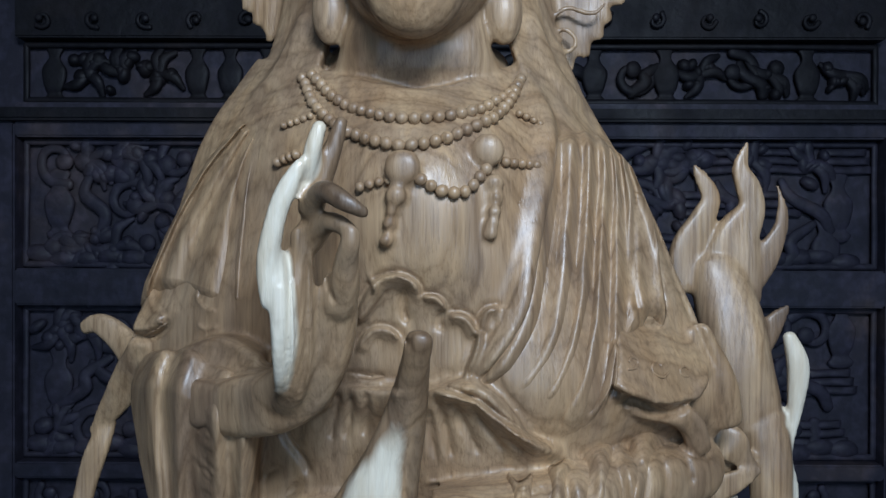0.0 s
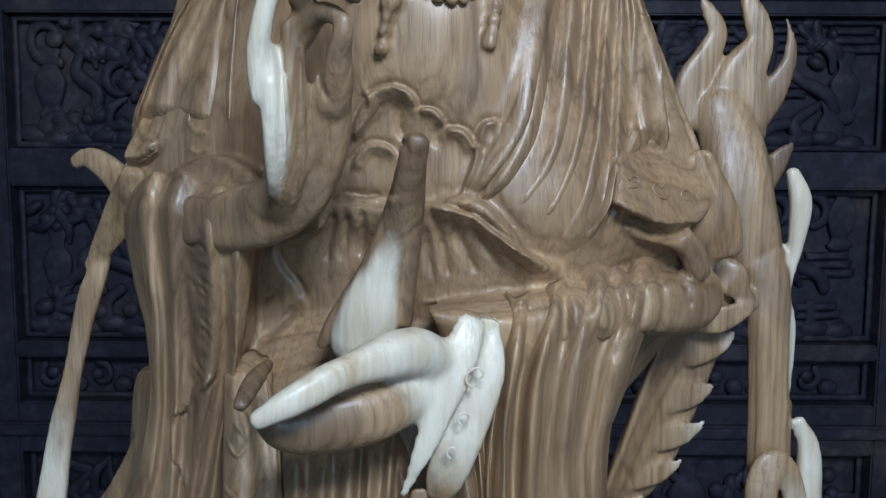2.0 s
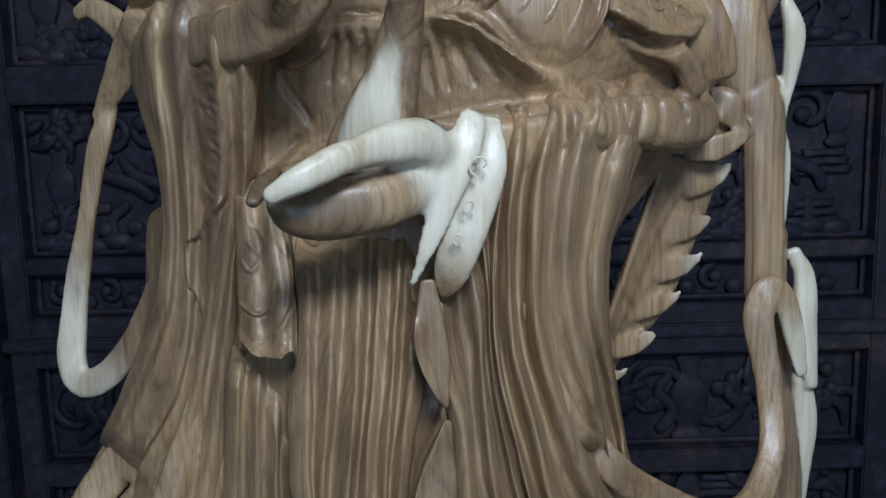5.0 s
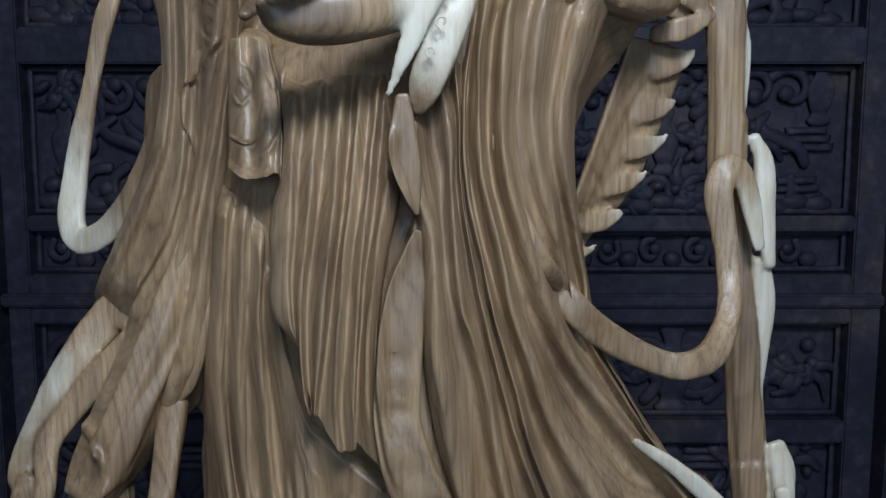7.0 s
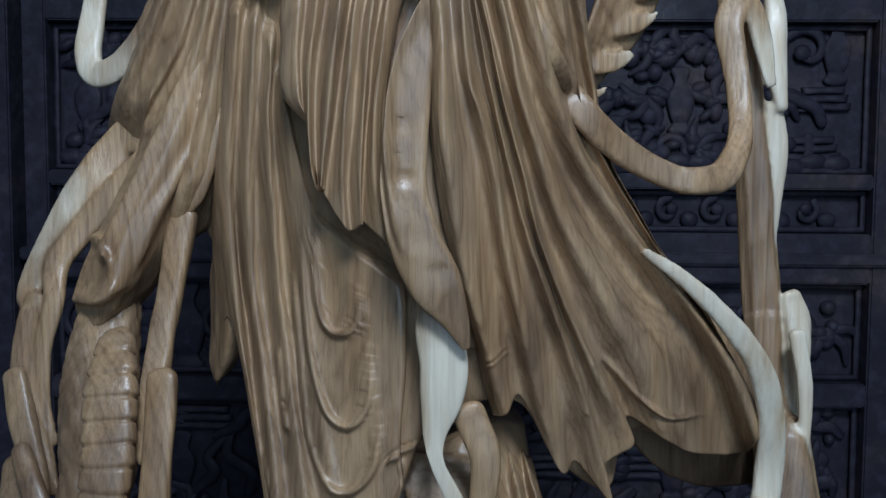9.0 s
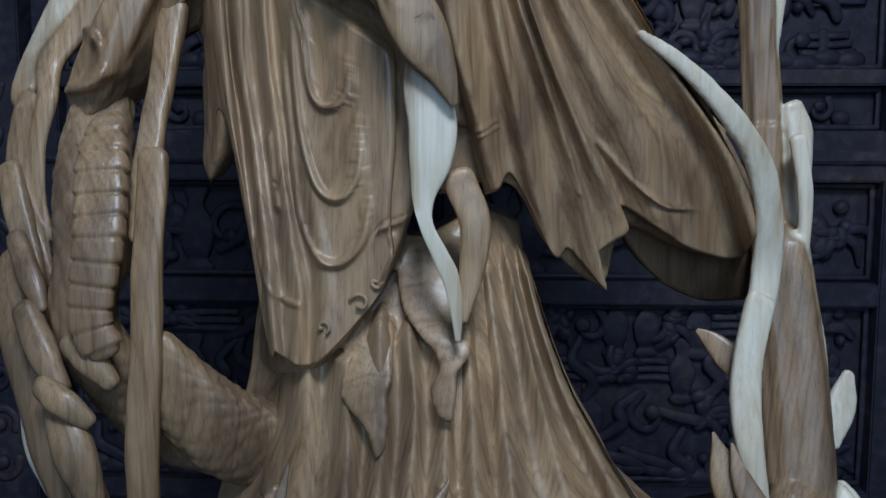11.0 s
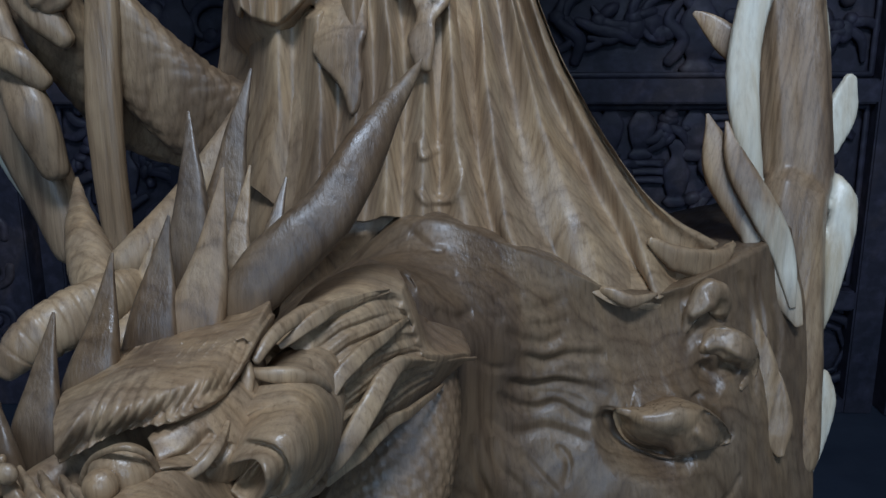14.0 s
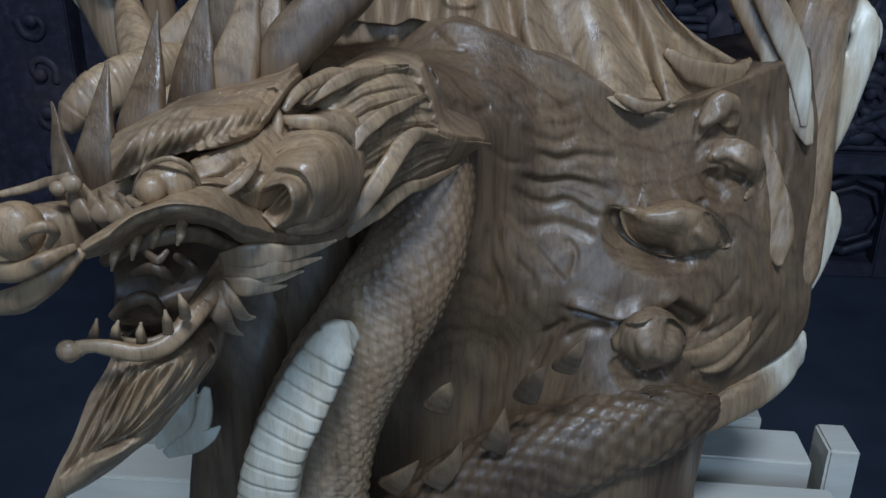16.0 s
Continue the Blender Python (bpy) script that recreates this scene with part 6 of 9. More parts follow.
mane_folds.append(("v", 0.003, 0.004, [(-0.007, 0.736), (0.007, 0.742), (0.021, 0.745), (0.036, 0.739)]))
mane_folds.append(("v", 0.003, 0.004, [(-0.004, 0.727), (0.009, 0.733), (0.023, 0.736), (0.038, 0.732)]))
mane_folds.append(("v", 0.003, 0.004, [(-0.003, 0.717), (0.011, 0.723), (0.025, 0.726), (0.041, 0.724)]))
mane_folds.append(("v", 0.003, 0.004, [(-0.001, 0.706), (0.013, 0.711), (0.027, 0.716), (0.043, 0.715)]))
mane_folds.append(("v", 0.003, 0.004, [(-0.001, 0.693), (0.013, 0.698), (0.028, 0.704), (0.045, 0.705)]))
fine.sheet(mane, (120, 110), 0.04, mane_folds, (), 0.01)
fine.tube([(-0.009, 0.318, 0.683, 0.0026), (0.002, 0.322, 0.696, 0.0052), (0.016, 0.338, 0.717, 0.006), (0.028, 0.362, 0.729, 0.0048), (0.044, 0.395, 0.718, 0.0029), (0.071, 0.435, 0.704, 0.0012)], 0.55)
fine.tube([(-0.008, 0.325, 0.677, 0.0027), (0.007, 0.335, 0.687, 0.0047), (0.023, 0.36, 0.695, 0.0042), (0.039, 0.39, 0.694, 0.0029), (0.051, 0.415, 0.695, 0.0011)], 0.55)
fine.tube([(-0.007, 0.305, 0.723, 0.0019), (0.003, 0.32, 0.74, 0.0041), (0.019, 0.345, 0.748, 0.0036), (0.032, 0.38, 0.75, 0.001)], 0.55)
fine.tube([(-0.024, 0.31, 0.758, 0.0018), (-0.012, 0.322, 0.766, 0.0037), (0.002, 0.345, 0.769, 0.0032), (0.022, 0.37, 0.768, 0.001)], 0.55)
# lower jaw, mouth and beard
# The mouth's recess shade is put into its darker tone.
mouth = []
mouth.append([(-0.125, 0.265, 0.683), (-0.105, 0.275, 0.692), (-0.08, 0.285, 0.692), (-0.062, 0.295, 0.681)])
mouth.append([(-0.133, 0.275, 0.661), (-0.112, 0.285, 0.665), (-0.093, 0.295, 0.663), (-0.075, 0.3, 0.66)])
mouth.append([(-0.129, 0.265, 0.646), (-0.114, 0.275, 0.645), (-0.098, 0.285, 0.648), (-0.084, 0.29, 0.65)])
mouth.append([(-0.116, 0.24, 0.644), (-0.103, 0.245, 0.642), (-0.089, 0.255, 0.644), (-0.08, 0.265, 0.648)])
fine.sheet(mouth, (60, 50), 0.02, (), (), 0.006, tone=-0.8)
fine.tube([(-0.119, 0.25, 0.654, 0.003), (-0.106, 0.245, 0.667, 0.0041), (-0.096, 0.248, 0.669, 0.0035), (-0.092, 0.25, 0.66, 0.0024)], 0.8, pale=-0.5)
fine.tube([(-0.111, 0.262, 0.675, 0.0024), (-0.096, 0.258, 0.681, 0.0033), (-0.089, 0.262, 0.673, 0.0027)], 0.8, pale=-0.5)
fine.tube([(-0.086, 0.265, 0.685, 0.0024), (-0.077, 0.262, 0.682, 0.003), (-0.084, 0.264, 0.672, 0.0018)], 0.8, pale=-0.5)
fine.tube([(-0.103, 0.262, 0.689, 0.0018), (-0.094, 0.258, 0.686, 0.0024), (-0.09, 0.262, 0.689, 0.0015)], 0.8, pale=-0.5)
fine.tube([(-0.092, 0.215, 0.708, 0.0027), (-0.092, 0.208, 0.706, 0.0021), (-0.094, 0.208, 0.7, 0.0005)], 0.8, pale=0.12)
fine.tube([(-0.082, 0.215, 0.713, 0.0026), (-0.081, 0.208, 0.711, 0.0021), (-0.083, 0.208, 0.705, 0.0005)], 0.8, pale=0.12)
fine.tube([(-0.071, 0.215, 0.718, 0.0026), (-0.07, 0.208, 0.716, 0.0021), (-0.072, 0.208, 0.711, 0.0005)], 0.8, pale=0.12)
fine.tube([(-0.06, 0.215, 0.721, 0.0026), (-0.058, 0.208, 0.718, 0.0021), (-0.06, 0.208, 0.713, 0.0005)], 0.8, pale=0.12)
fine.tube([(-0.115, 0.215, 0.659, 0.0028), (-0.108, 0.208, 0.669, 0.0022), (-0.106, 0.208, 0.675, 0.0005)], 0.8, pale=0.12)
fine.tube([(-0.102, 0.215, 0.659, 0.0028), (-0.097, 0.208, 0.669, 0.0022), (-0.095, 0.208, 0.674, 0.0005)], 0.8, pale=0.12)
fine.tube([(-0.089, 0.215, 0.659, 0.0028), (-0.085, 0.208, 0.668, 0.0022), (-0.084, 0.208, 0.673, 0.0005)], 0.8, pale=0.12)
fine.tube([(-0.074, 0.215, 0.665, 0.0028), (-0.071, 0.208, 0.675, 0.0021), (-0.071, 0.208, 0.68, 0.0005)], 0.8, pale=0.12)
fine.tube([(-0.065, 0.215, 0.674, 0.0027), (-0.062, 0.208, 0.683, 0.0021), (-0.063, 0.208, 0.688, 0.0005)], 0.8, pale=0.12)
fine.ball(-0.117, 0.198, 0.661, 0.0064, 0.0048, 0.0059)
fine.tube([(-0.119, 0.2, 0.659, 0.0054), (-0.107, 0.2, 0.664, 0.0035), (-0.096, 0.202, 0.662, 0.0043), (-0.083, 0.205, 0.658, 0.0046), (-0.073, 0.212, 0.661, 0.0047), (-0.065, 0.226, 0.67, 0.0048), (-0.058, 0.246, 0.681, 0.0049), (-0.054, 0.268, 0.693, 0.0036)], 0.7)
fine.tube([(-0.099, 0.215, 0.66, 0.0028), (-0.085, 0.215, 0.659, 0.0033), (-0.075, 0.225, 0.662, 0.0034), (-0.067, 0.24, 0.675, 0.0034), (-0.06, 0.262, 0.688, 0.0024)], 0.7, pale=-0.3)
# combed beard
beard, beard_folds = [], []
beard.append([(-0.111, 0.226, 0.647), (-0.087, 0.215, 0.65), (-0.073, 0.224, 0.654), (-0.063, 0.25, 0.66)])
beard.append([(-0.112, 0.216, 0.641), (-0.084, 0.205, 0.647), (-0.069, 0.214, 0.651), (-0.062, 0.245, 0.647)])
beard.append([(-0.118, 0.21, 0.63), (-0.09, 0.2, 0.634), (-0.074, 0.21, 0.636), (-0.067, 0.24, 0.63)])
beard.append([(-0.125, 0.205, 0.614), (-0.099, 0.197, 0.618), (-0.088, 0.207, 0.616), (-0.084, 0.235, 0.609)])
beard.append([(-0.134, 0.203, 0.596), (-0.114, 0.197, 0.598), (-0.102, 0.207, 0.597), (-0.098, 0.23, 0.592)])
beard.append([(-0.143, 0.203, 0.579), (-0.13, 0.2, 0.579), (-0.121, 0.208, 0.579), (-0.118, 0.225, 0.576)])
beard.append([(-0.151, 0.205, 0.565), (-0.147, 0.205, 0.563), (-0.141, 0.208, 0.565), (-0.141, 0.22, 0.561)])
beard_folds.append(("v", 0.0019, 0.0042, [(-0.105, 0.647), (-0.106, 0.639), (-0.112, 0.626), (-0.124, 0.604), (-0.136, 0.583)]))
beard_folds.append(("v", 0.0019, 0.0042, [(-0.102, 0.647), (-0.101, 0.641), (-0.11, 0.627), (-0.121, 0.606), (-0.134, 0.584)]))
beard_folds.append(("v", 0.0019, 0.0042, [(-0.1, 0.648), (-0.1, 0.642), (-0.109, 0.628), (-0.118, 0.607), (-0.133, 0.586)]))
beard_folds.append(("v", 0.0019, 0.0042, [(-0.097, 0.648), (-0.099, 0.642), (-0.105, 0.63), (-0.115, 0.609), (-0.131, 0.587)]))
beard_folds.append(("v", 0.0019, 0.0042, [(-0.094, 0.648), (-0.094, 0.644), (-0.1, 0.632), (-0.113, 0.611), (-0.129, 0.588)]))
beard_folds.append(("v", 0.0019, 0.0042, [(-0.092, 0.649), (-0.09, 0.645), (-0.099, 0.633), (-0.11, 0.612), (-0.127, 0.59)]))
beard_folds.append(("v", 0.0019, 0.0042, [(-0.089, 0.649), (-0.09, 0.646), (-0.097, 0.634), (-0.107, 0.614), (-0.126, 0.591)]))
beard_folds.append(("v", 0.0019, 0.0042, [(-0.086, 0.649), (-0.087, 0.647), (-0.092, 0.636), (-0.105, 0.615), (-0.124, 0.592)]))
beard_folds.append(("v", 0.0019, 0.0042, [(-0.084, 0.65), (-0.083, 0.648), (-0.089, 0.637), (-0.102, 0.616), (-0.122, 0.593)]))
beard_folds.append(("v", 0.0019, 0.0042, [(-0.081, 0.65), (-0.081, 0.648), (-0.088, 0.638), (-0.1, 0.617), (-0.121, 0.595)]))
beard_folds.append(("v", 0.0019, 0.0042, [(-0.077, 0.651), (-0.08, 0.649), (-0.086, 0.638), (-0.098, 0.618), (-0.119, 0.596)]))
beard_folds.append(("v", 0.0019, 0.0042, [(-0.076, 0.651), (-0.077, 0.649), (-0.082, 0.639), (-0.096, 0.619), (-0.117, 0.597)]))
beard_folds.append(("v", 0.0019, 0.0042, [(-0.074, 0.652), (-0.074, 0.649), (-0.08, 0.64), (-0.094, 0.62), (-0.116, 0.598)]))
beard_folds.append(("v", 0.0019, 0.0042, [(-0.073, 0.652), (-0.073, 0.65), (-0.079, 0.64), (-0.092, 0.62), (-0.114, 0.599)]))
beard_folds.append(("v", 0.0019, 0.0042, [(-0.072, 0.653), (-0.072, 0.65), (-0.077, 0.64), (-0.09, 0.621), (-0.113, 0.6)]))
beard_folds.append(("v", 0.0019, 0.0042, [(-0.071, 0.653), (-0.07, 0.648), (-0.074, 0.64), (-0.089, 0.621), (-0.111, 0.601)]))
beard_folds.append(("v", 0.0019, 0.0042, [(-0.07, 0.654), (-0.068, 0.647), (-0.073, 0.64), (-0.088, 0.621), (-0.11, 0.601)]))
beard_folds.append(("v", 0.0019, 0.0042, [(-0.07, 0.654), (-0.068, 0.647), (-0.072, 0.64), (-0.086, 0.62), (-0.109, 0.602)]))
beard_folds.append(("v", 0.0019, 0.0042, [(-0.068, 0.654), (-0.067, 0.646), (-0.071, 0.638), (-0.085, 0.619), (-0.107, 0.603)]))
beard_folds.append(("v", 0.0019, 0.0042, [(-0.067, 0.654), (-0.066, 0.642), (-0.07, 0.635), (-0.084, 0.619), (-0.106, 0.604)]))
beard_folds.append(("v", 0.0019, 0.0042, [(-0.066, 0.656), (-0.065, 0.64), (-0.069, 0.636), (-0.084, 0.618), (-0.105, 0.605)]))
beard_folds.append(("v", 0.0019, 0.0042, [(-0.065, 0.655), (-0.065, 0.64), (-0.069, 0.634), (-0.084, 0.615), (-0.104, 0.605)]))
beard_folds.append(("v", 0.0019, 0.0042, [(-0.064, 0.655), (-0.065, 0.637), (-0.069, 0.629), (-0.085, 0.612), (-0.102, 0.606)]))
fine.sheet(beard, (300, 90), 0.02, beard_folds, (), 0.006)
fine.tube([(-0.056, 0.245, 0.692, 0.004), (-0.039, 0.245, 0.695, 0.0062), (-0.022, 0.258, 0.692, 0.0038), (-0.006, 0.275, 0.692, 0.0006)], 0.4, pale=[0.05, 0.15, 0.2, 0.25], groove=0.06, grooves=3)
fine.tube([(-0.055, 0.245, 0.686, 0.004), (-0.038, 0.246, 0.688, 0.0063), (-0.025, 0.257, 0.685, 0.0035), (-0.013, 0.268, 0.685, 0.0006)], 0.4, pale=[0.05, 0.15, 0.2, 0.25], groove=0.06, grooves=3)
fine.tube([(-0.054, 0.245, 0.682, 0.004), (-0.043, 0.245, 0.682, 0.0055), (-0.031, 0.254, 0.68, 0.0032), (-0.021, 0.262, 0.679, 0.0006)], 0.4, pale=[0.05, 0.15, 0.2, 0.25], groove=0.06, grooves=3)
fine.tube([(-0.055, 0.243, 0.68, 0.004), (-0.045, 0.243, 0.679, 0.0052), (-0.037, 0.25, 0.675, 0.0032), (-0.029, 0.258, 0.673, 0.0006)], 0.4, pale=[0.05, 0.15, 0.2, 0.25], groove=0.06, grooves=3)
fine.tube([(-0.057, 0.24, 0.68, 0.0046), (-0.052, 0.238, 0.672, 0.0049), (-0.048, 0.244, 0.662, 0.0029), (-0.044, 0.25, 0.658, 0.0006)], 0.4, pale=[0.05, 0.15, 0.2, 0.25], groove=0.06, grooves=3)
fine.tube([(-0.059, 0.238, 0.676, 0.0046), (-0.056, 0.235, 0.667, 0.0049), (-0.054, 0.24, 0.656, 0.0029), (-0.05, 0.246, 0.65, 0.0006)], 0.4, pale=[0.05, 0.15, 0.2, 0.25], groove=0.06, grooves=3)
# pale leaves under the jaw
fine.tube([(-0.117, 0.34, 0.558, 0.003), (-0.124, 0.335, 0.549, 0.0099), (-0.13, 0.33, 0.534, 0.0114), (-0.144, 0.33, 0.513, 0.0023)], 0.4, pale=1)
fine.tube([(-0.111, 0.345, 0.551, 0.0031), (-0.115, 0.34, 0.535, 0.0085), (-0.121, 0.335, 0.518, 0.0085), (-0.129, 0.335, 0.506, 0.0023)], 0.4, pale=1)
fine.tube([(-0.143, 0.34, 0.501, 0.004), (-0.124, 0.335, 0.513, 0.0085), (-0.109, 0.335, 0.52, 0.0054), (-0.102, 0.338, 0.525, 0.0012)], 0.4, pale=1)
# horns and spikes
fine.tube([(0.04, 0.4, 0.892, 0.0007), (0.035, 0.394, 0.883, 0.0035), (0.023, 0.383, 0.867, 0.0075), (0.012, 0.37, 0.849, 0.0108), (-0.005, 0.352, 0.818, 0.0132), (-0.02, 0.342, 0.803, 0.0142), (-0.034, 0.335, 0.789, 0.0148), (-0.045, 0.33, 0.777, 0.0136), (-0.055, 0.33, 0.765, 0.0108)], 0.8, pale=[-0.3, -0.5, -0.6, -0.7, -0.7, -0.7, -0.6, -0.5, -0.4], groove=0.08, grooves=2)
fine.tube([(-0.133, 0.25, 0.715, 0.0093), (-0.135, 0.25, 0.733, 0.007), (-0.143, 0.26, 0.747, 0.0037), (-0.149, 0.27, 0.762, 0.0006)], 0.5, pale=-0.6, groove=0.1, grooves=2)
fine.tube([(-0.131, 0.265, 0.715, 0.0133), (-0.125, 0.265, 0.74, 0.0099), (-0.124, 0.275, 0.761, 0.0052), (-0.123, 0.285, 0.783, 0.0006)], 0.5, pale=-0.6, groove=0.1, grooves=2)
fine.tube([(-0.114, 0.285, 0.727, 0.0144), (-0.106, 0.285, 0.756, 0.0107), (-0.103, 0.295, 0.781, 0.0057), (-0.101, 0.305, 0.806, 0.0006)], 0.5, pale=-0.6, groove=0.1, grooves=2)
fine.tube([(-0.092, 0.31, 0.739, 0.015), (-0.086, 0.31, 0.769, 0.0111), (-0.084, 0.32, 0.795, 0.0059), (-0.08, 0.33, 0.819, 0.0006)], 0.5, pale=-0.6, groove=0.1, grooves=2)
fine.tube([(-0.078, 0.315, 0.735, 0.0176), (-0.067, 0.315, 0.771, 0.013), (-0.06, 0.328, 0.803, 0.0068), (-0.055, 0.34, 0.841, 0.0006)], 0.5, pale=[-0.4, -0.2, 0], groove=0.1, grooves=2)
fine.tube([(-0.089, 0.37, 0.739, 0.016), (-0.085, 0.37, 0.786, 0.0119), (-0.087, 0.385, 0.829, 0.0063), (-0.091, 0.4, 0.862, 0.0006)], 0.5, pale=-0.6, groove=0.1, grooves=2)
fine.tube([(-0.089, 0.4, 0.719, 0.0196), (-0.078, 0.4, 0.78, 0.0145), (-0.073, 0.42, 0.835, 0.0077), (-0.064, 0.44, 0.886, 0.0007)], 0.5, pale=-0.6, groove=0.1, grooves=2)
fine.tube([(-0.065, 0.36, 0.743, 0.0126), (-0.059, 0.36, 0.775, 0.0094), (-0.057, 0.372, 0.802, 0.005), (-0.053, 0.385, 0.835, 0.0006)], 0.5, pale=[-0.3, -0.1, 0.1], groove=0.1, grooves=2)
fine.tube([(-0.049, 0.375, 0.757, 0.0099), (-0.043, 0.375, 0.782, 0.0074), (-0.041, 0.388, 0.804, 0.004), (-0.037, 0.4, 0.825, 0.0006)], 0.5, pale=-0.6, groove=0.1, grooves=2)
fine.tube([(-0.17, 0.42, 0.73, 0.0127), (-0.17, 0.42, 0.748, 0.0096), (-0.178, 0.44, 0.758, 0.0052), (-0.188, 0.46, 0.789, 0.0007)], 0.5, pale=-0.6, groove=0.1, grooves=2)
fine.tube([(-0.122, 0.36, 0.742, 0.0089), (-0.119, 0.375, 0.755, 0.0079), (-0.114, 0.39, 0.789, 0.0009)], 0.7)
# cloth with long folds
sleeve_and_skirt = []
sleeve_and_skirt.append([(-0.006, 0.584, 1.474), (-0.006, 0.585, 1.443), (0.003, 0.584, 1.390), (0.007, 0.580, 1.359), (0.007, 0.575, 1.322), (0.008, 0.573, 1.287), (0.012, 0.575, 1.251), (0.019, 0.580, 1.212), (0.030, 0.588, 1.176), (0.037, 0.597, 1.148), (0.049, 0.611, 1.091), (0.060, 0.618, 1.051)])
sleeve_and_skirt.append([(0.005, 0.574, 1.485), (0.003, 0.573, 1.447), (0.005, 0.572, 1.413), (0.015, 0.569, 1.373), (0.017, 0.563, 1.332), (0.018, 0.560, 1.290), (0.024, 0.563, 1.255), (0.031, 0.569, 1.207), (0.042, 0.581, 1.154), (0.055, 0.593, 1.107), (0.071, 0.603, 1.056)])
sleeve_and_skirt.append([(0.015, 0.595, 1.482), (0.015, 0.595, 1.448), (0.021, 0.595, 1.423), (0.023, 0.588, 1.380), (0.026, 0.582, 1.338), (0.034, 0.583, 1.300), (0.046, 0.589, 1.243), (0.055, 0.596, 1.194), (0.065, 0.604, 1.143), (0.075, 0.613, 1.100), (0.084, 0.620, 1.067)])
sleeve_and_skirt.append([(0.022, 0.582, 1.490), (0.028, 0.583, 1.448), (0.030, 0.579, 1.406), (0.033, 0.571, 1.361), (0.039, 0.568, 1.315), (0.046, 0.570, 1.294), (0.056, 0.576, 1.251), (0.066, 0.583, 1.199), (0.081, 0.593, 1.130), (0.099, 0.609, 1.063), (0.119, 0.627, 1.002)])
sleeve_and_skirt.append([(0.028, 0.600, 1.493), (0.032, 0.601, 1.466), (0.033, 0.598, 1.423), (0.038, 0.592, 1.380), (0.044, 0.587, 1.337), (0.052, 0.588, 1.305), (0.063, 0.595, 1.257), (0.076, 0.602, 1.203), (0.095, 0.612, 1.143), (0.116, 0.628, 1.074), (0.135, 0.646, 1.004)])
sleeve_and_skirt.append([(0.033, 0.587, 1.504), (0.034, 0.587, 1.474), (0.035, 0.584, 1.432), (0.040, 0.578, 1.385), (0.048, 0.574, 1.343), (0.056, 0.576, 1.307), (0.067, 0.582, 1.260), (0.083, 0.590, 1.207), (0.104, 0.600, 1.148), (0.128, 0.616, 1.085), (0.149, 0.631, 1.024), (0.164, 0.638, 0.969)])
sleeve_and_skirt.append([(0.038, 0.604, 1.508), (0.037, 0.603, 1.479), (0.036, 0.600, 1.440), (0.041, 0.595, 1.393), (0.050, 0.591, 1.350), (0.060, 0.592, 1.312), (0.072, 0.599, 1.264), (0.090, 0.608, 1.203), (0.113, 0.619, 1.142), (0.137, 0.634, 1.082), (0.152, 0.646, 1.035), (0.158, 0.651, 0.998)])
sleeve_and_skirt.append([(0.043, 0.592, 1.518), (0.039, 0.590, 1.480), (0.038, 0.587, 1.444), (0.043, 0.583, 1.402), (0.052, 0.579, 1.360), (0.063, 0.580, 1.312), (0.076, 0.587, 1.265), (0.096, 0.597, 1.198), (0.121, 0.608, 1.138), (0.149, 0.625, 1.081), (0.171, 0.640, 1.042), (0.183, 0.648, 1.018)])
sleeve_and_skirt.append([(0.052, 0.620, 1.585), (0.053, 0.618, 1.567), (0.049, 0.614, 1.537), (0.043, 0.612, 1.498), (0.042, 0.612, 1.483), (0.041, 0.610, 1.453), (0.044, 0.607, 1.418), (0.052, 0.603, 1.379), (0.062, 0.601, 1.339), (0.067, 0.602, 1.320), (0.083, 0.612, 1.263), (0.103, 0.622, 1.203), (0.127, 0.632, 1.148), (0.149, 0.644, 1.105), (0.180, 0.664, 1.039)])
sleeve_and_skirt.append([(0.060, 0.602, 1.590), (0.059, 0.599, 1.576), (0.056, 0.596, 1.556), (0.051, 0.593, 1.518), (0.049, 0.592, 1.487), (0.048, 0.591, 1.457), (0.051, 0.589, 1.423), (0.060, 0.586, 1.385), (0.069, 0.585, 1.346), (0.076, 0.587, 1.313), (0.089, 0.595, 1.274), (0.108, 0.606, 1.226), (0.131, 0.615, 1.180), (0.154, 0.625, 1.141), (0.182, 0.641, 1.091), (0.217, 0.664, 1.016)])
sleeve_and_skirt.append([(0.068, 0.608, 1.592), (0.066, 0.604, 1.577), (0.061, 0.600, 1.551), (0.055, 0.597, 1.521), (0.052, 0.597, 1.487), (0.052, 0.596, 1.457), (0.055, 0.594, 1.423), (0.064, 0.591, 1.384), (0.072, 0.590, 1.350), (0.081, 0.594, 1.316), (0.095, 0.603, 1.277), (0.116, 0.616, 1.231), (0.142, 0.626, 1.184), (0.168, 0.637, 1.145), (0.198, 0.652, 1.099), (0.248, 0.687, 0.999)])
sleeve_and_skirt.append([(0.079, 0.635, 1.592), (0.076, 0.631, 1.576), (0.070, 0.626, 1.555), (0.063, 0.624, 1.523), (0.059, 0.623, 1.489), (0.058, 0.622, 1.455), (0.062, 0.620, 1.420), (0.071, 0.618, 1.380), (0.081, 0.620, 1.343), (0.088, 0.624, 1.323), (0.106, 0.638, 1.281), (0.130, 0.653, 1.239), (0.164, 0.667, 1.190), (0.199, 0.679, 1.149), (0.234, 0.689, 1.110), (0.269, 0.704, 1.055), (0.301, 0.732, 0.987)])
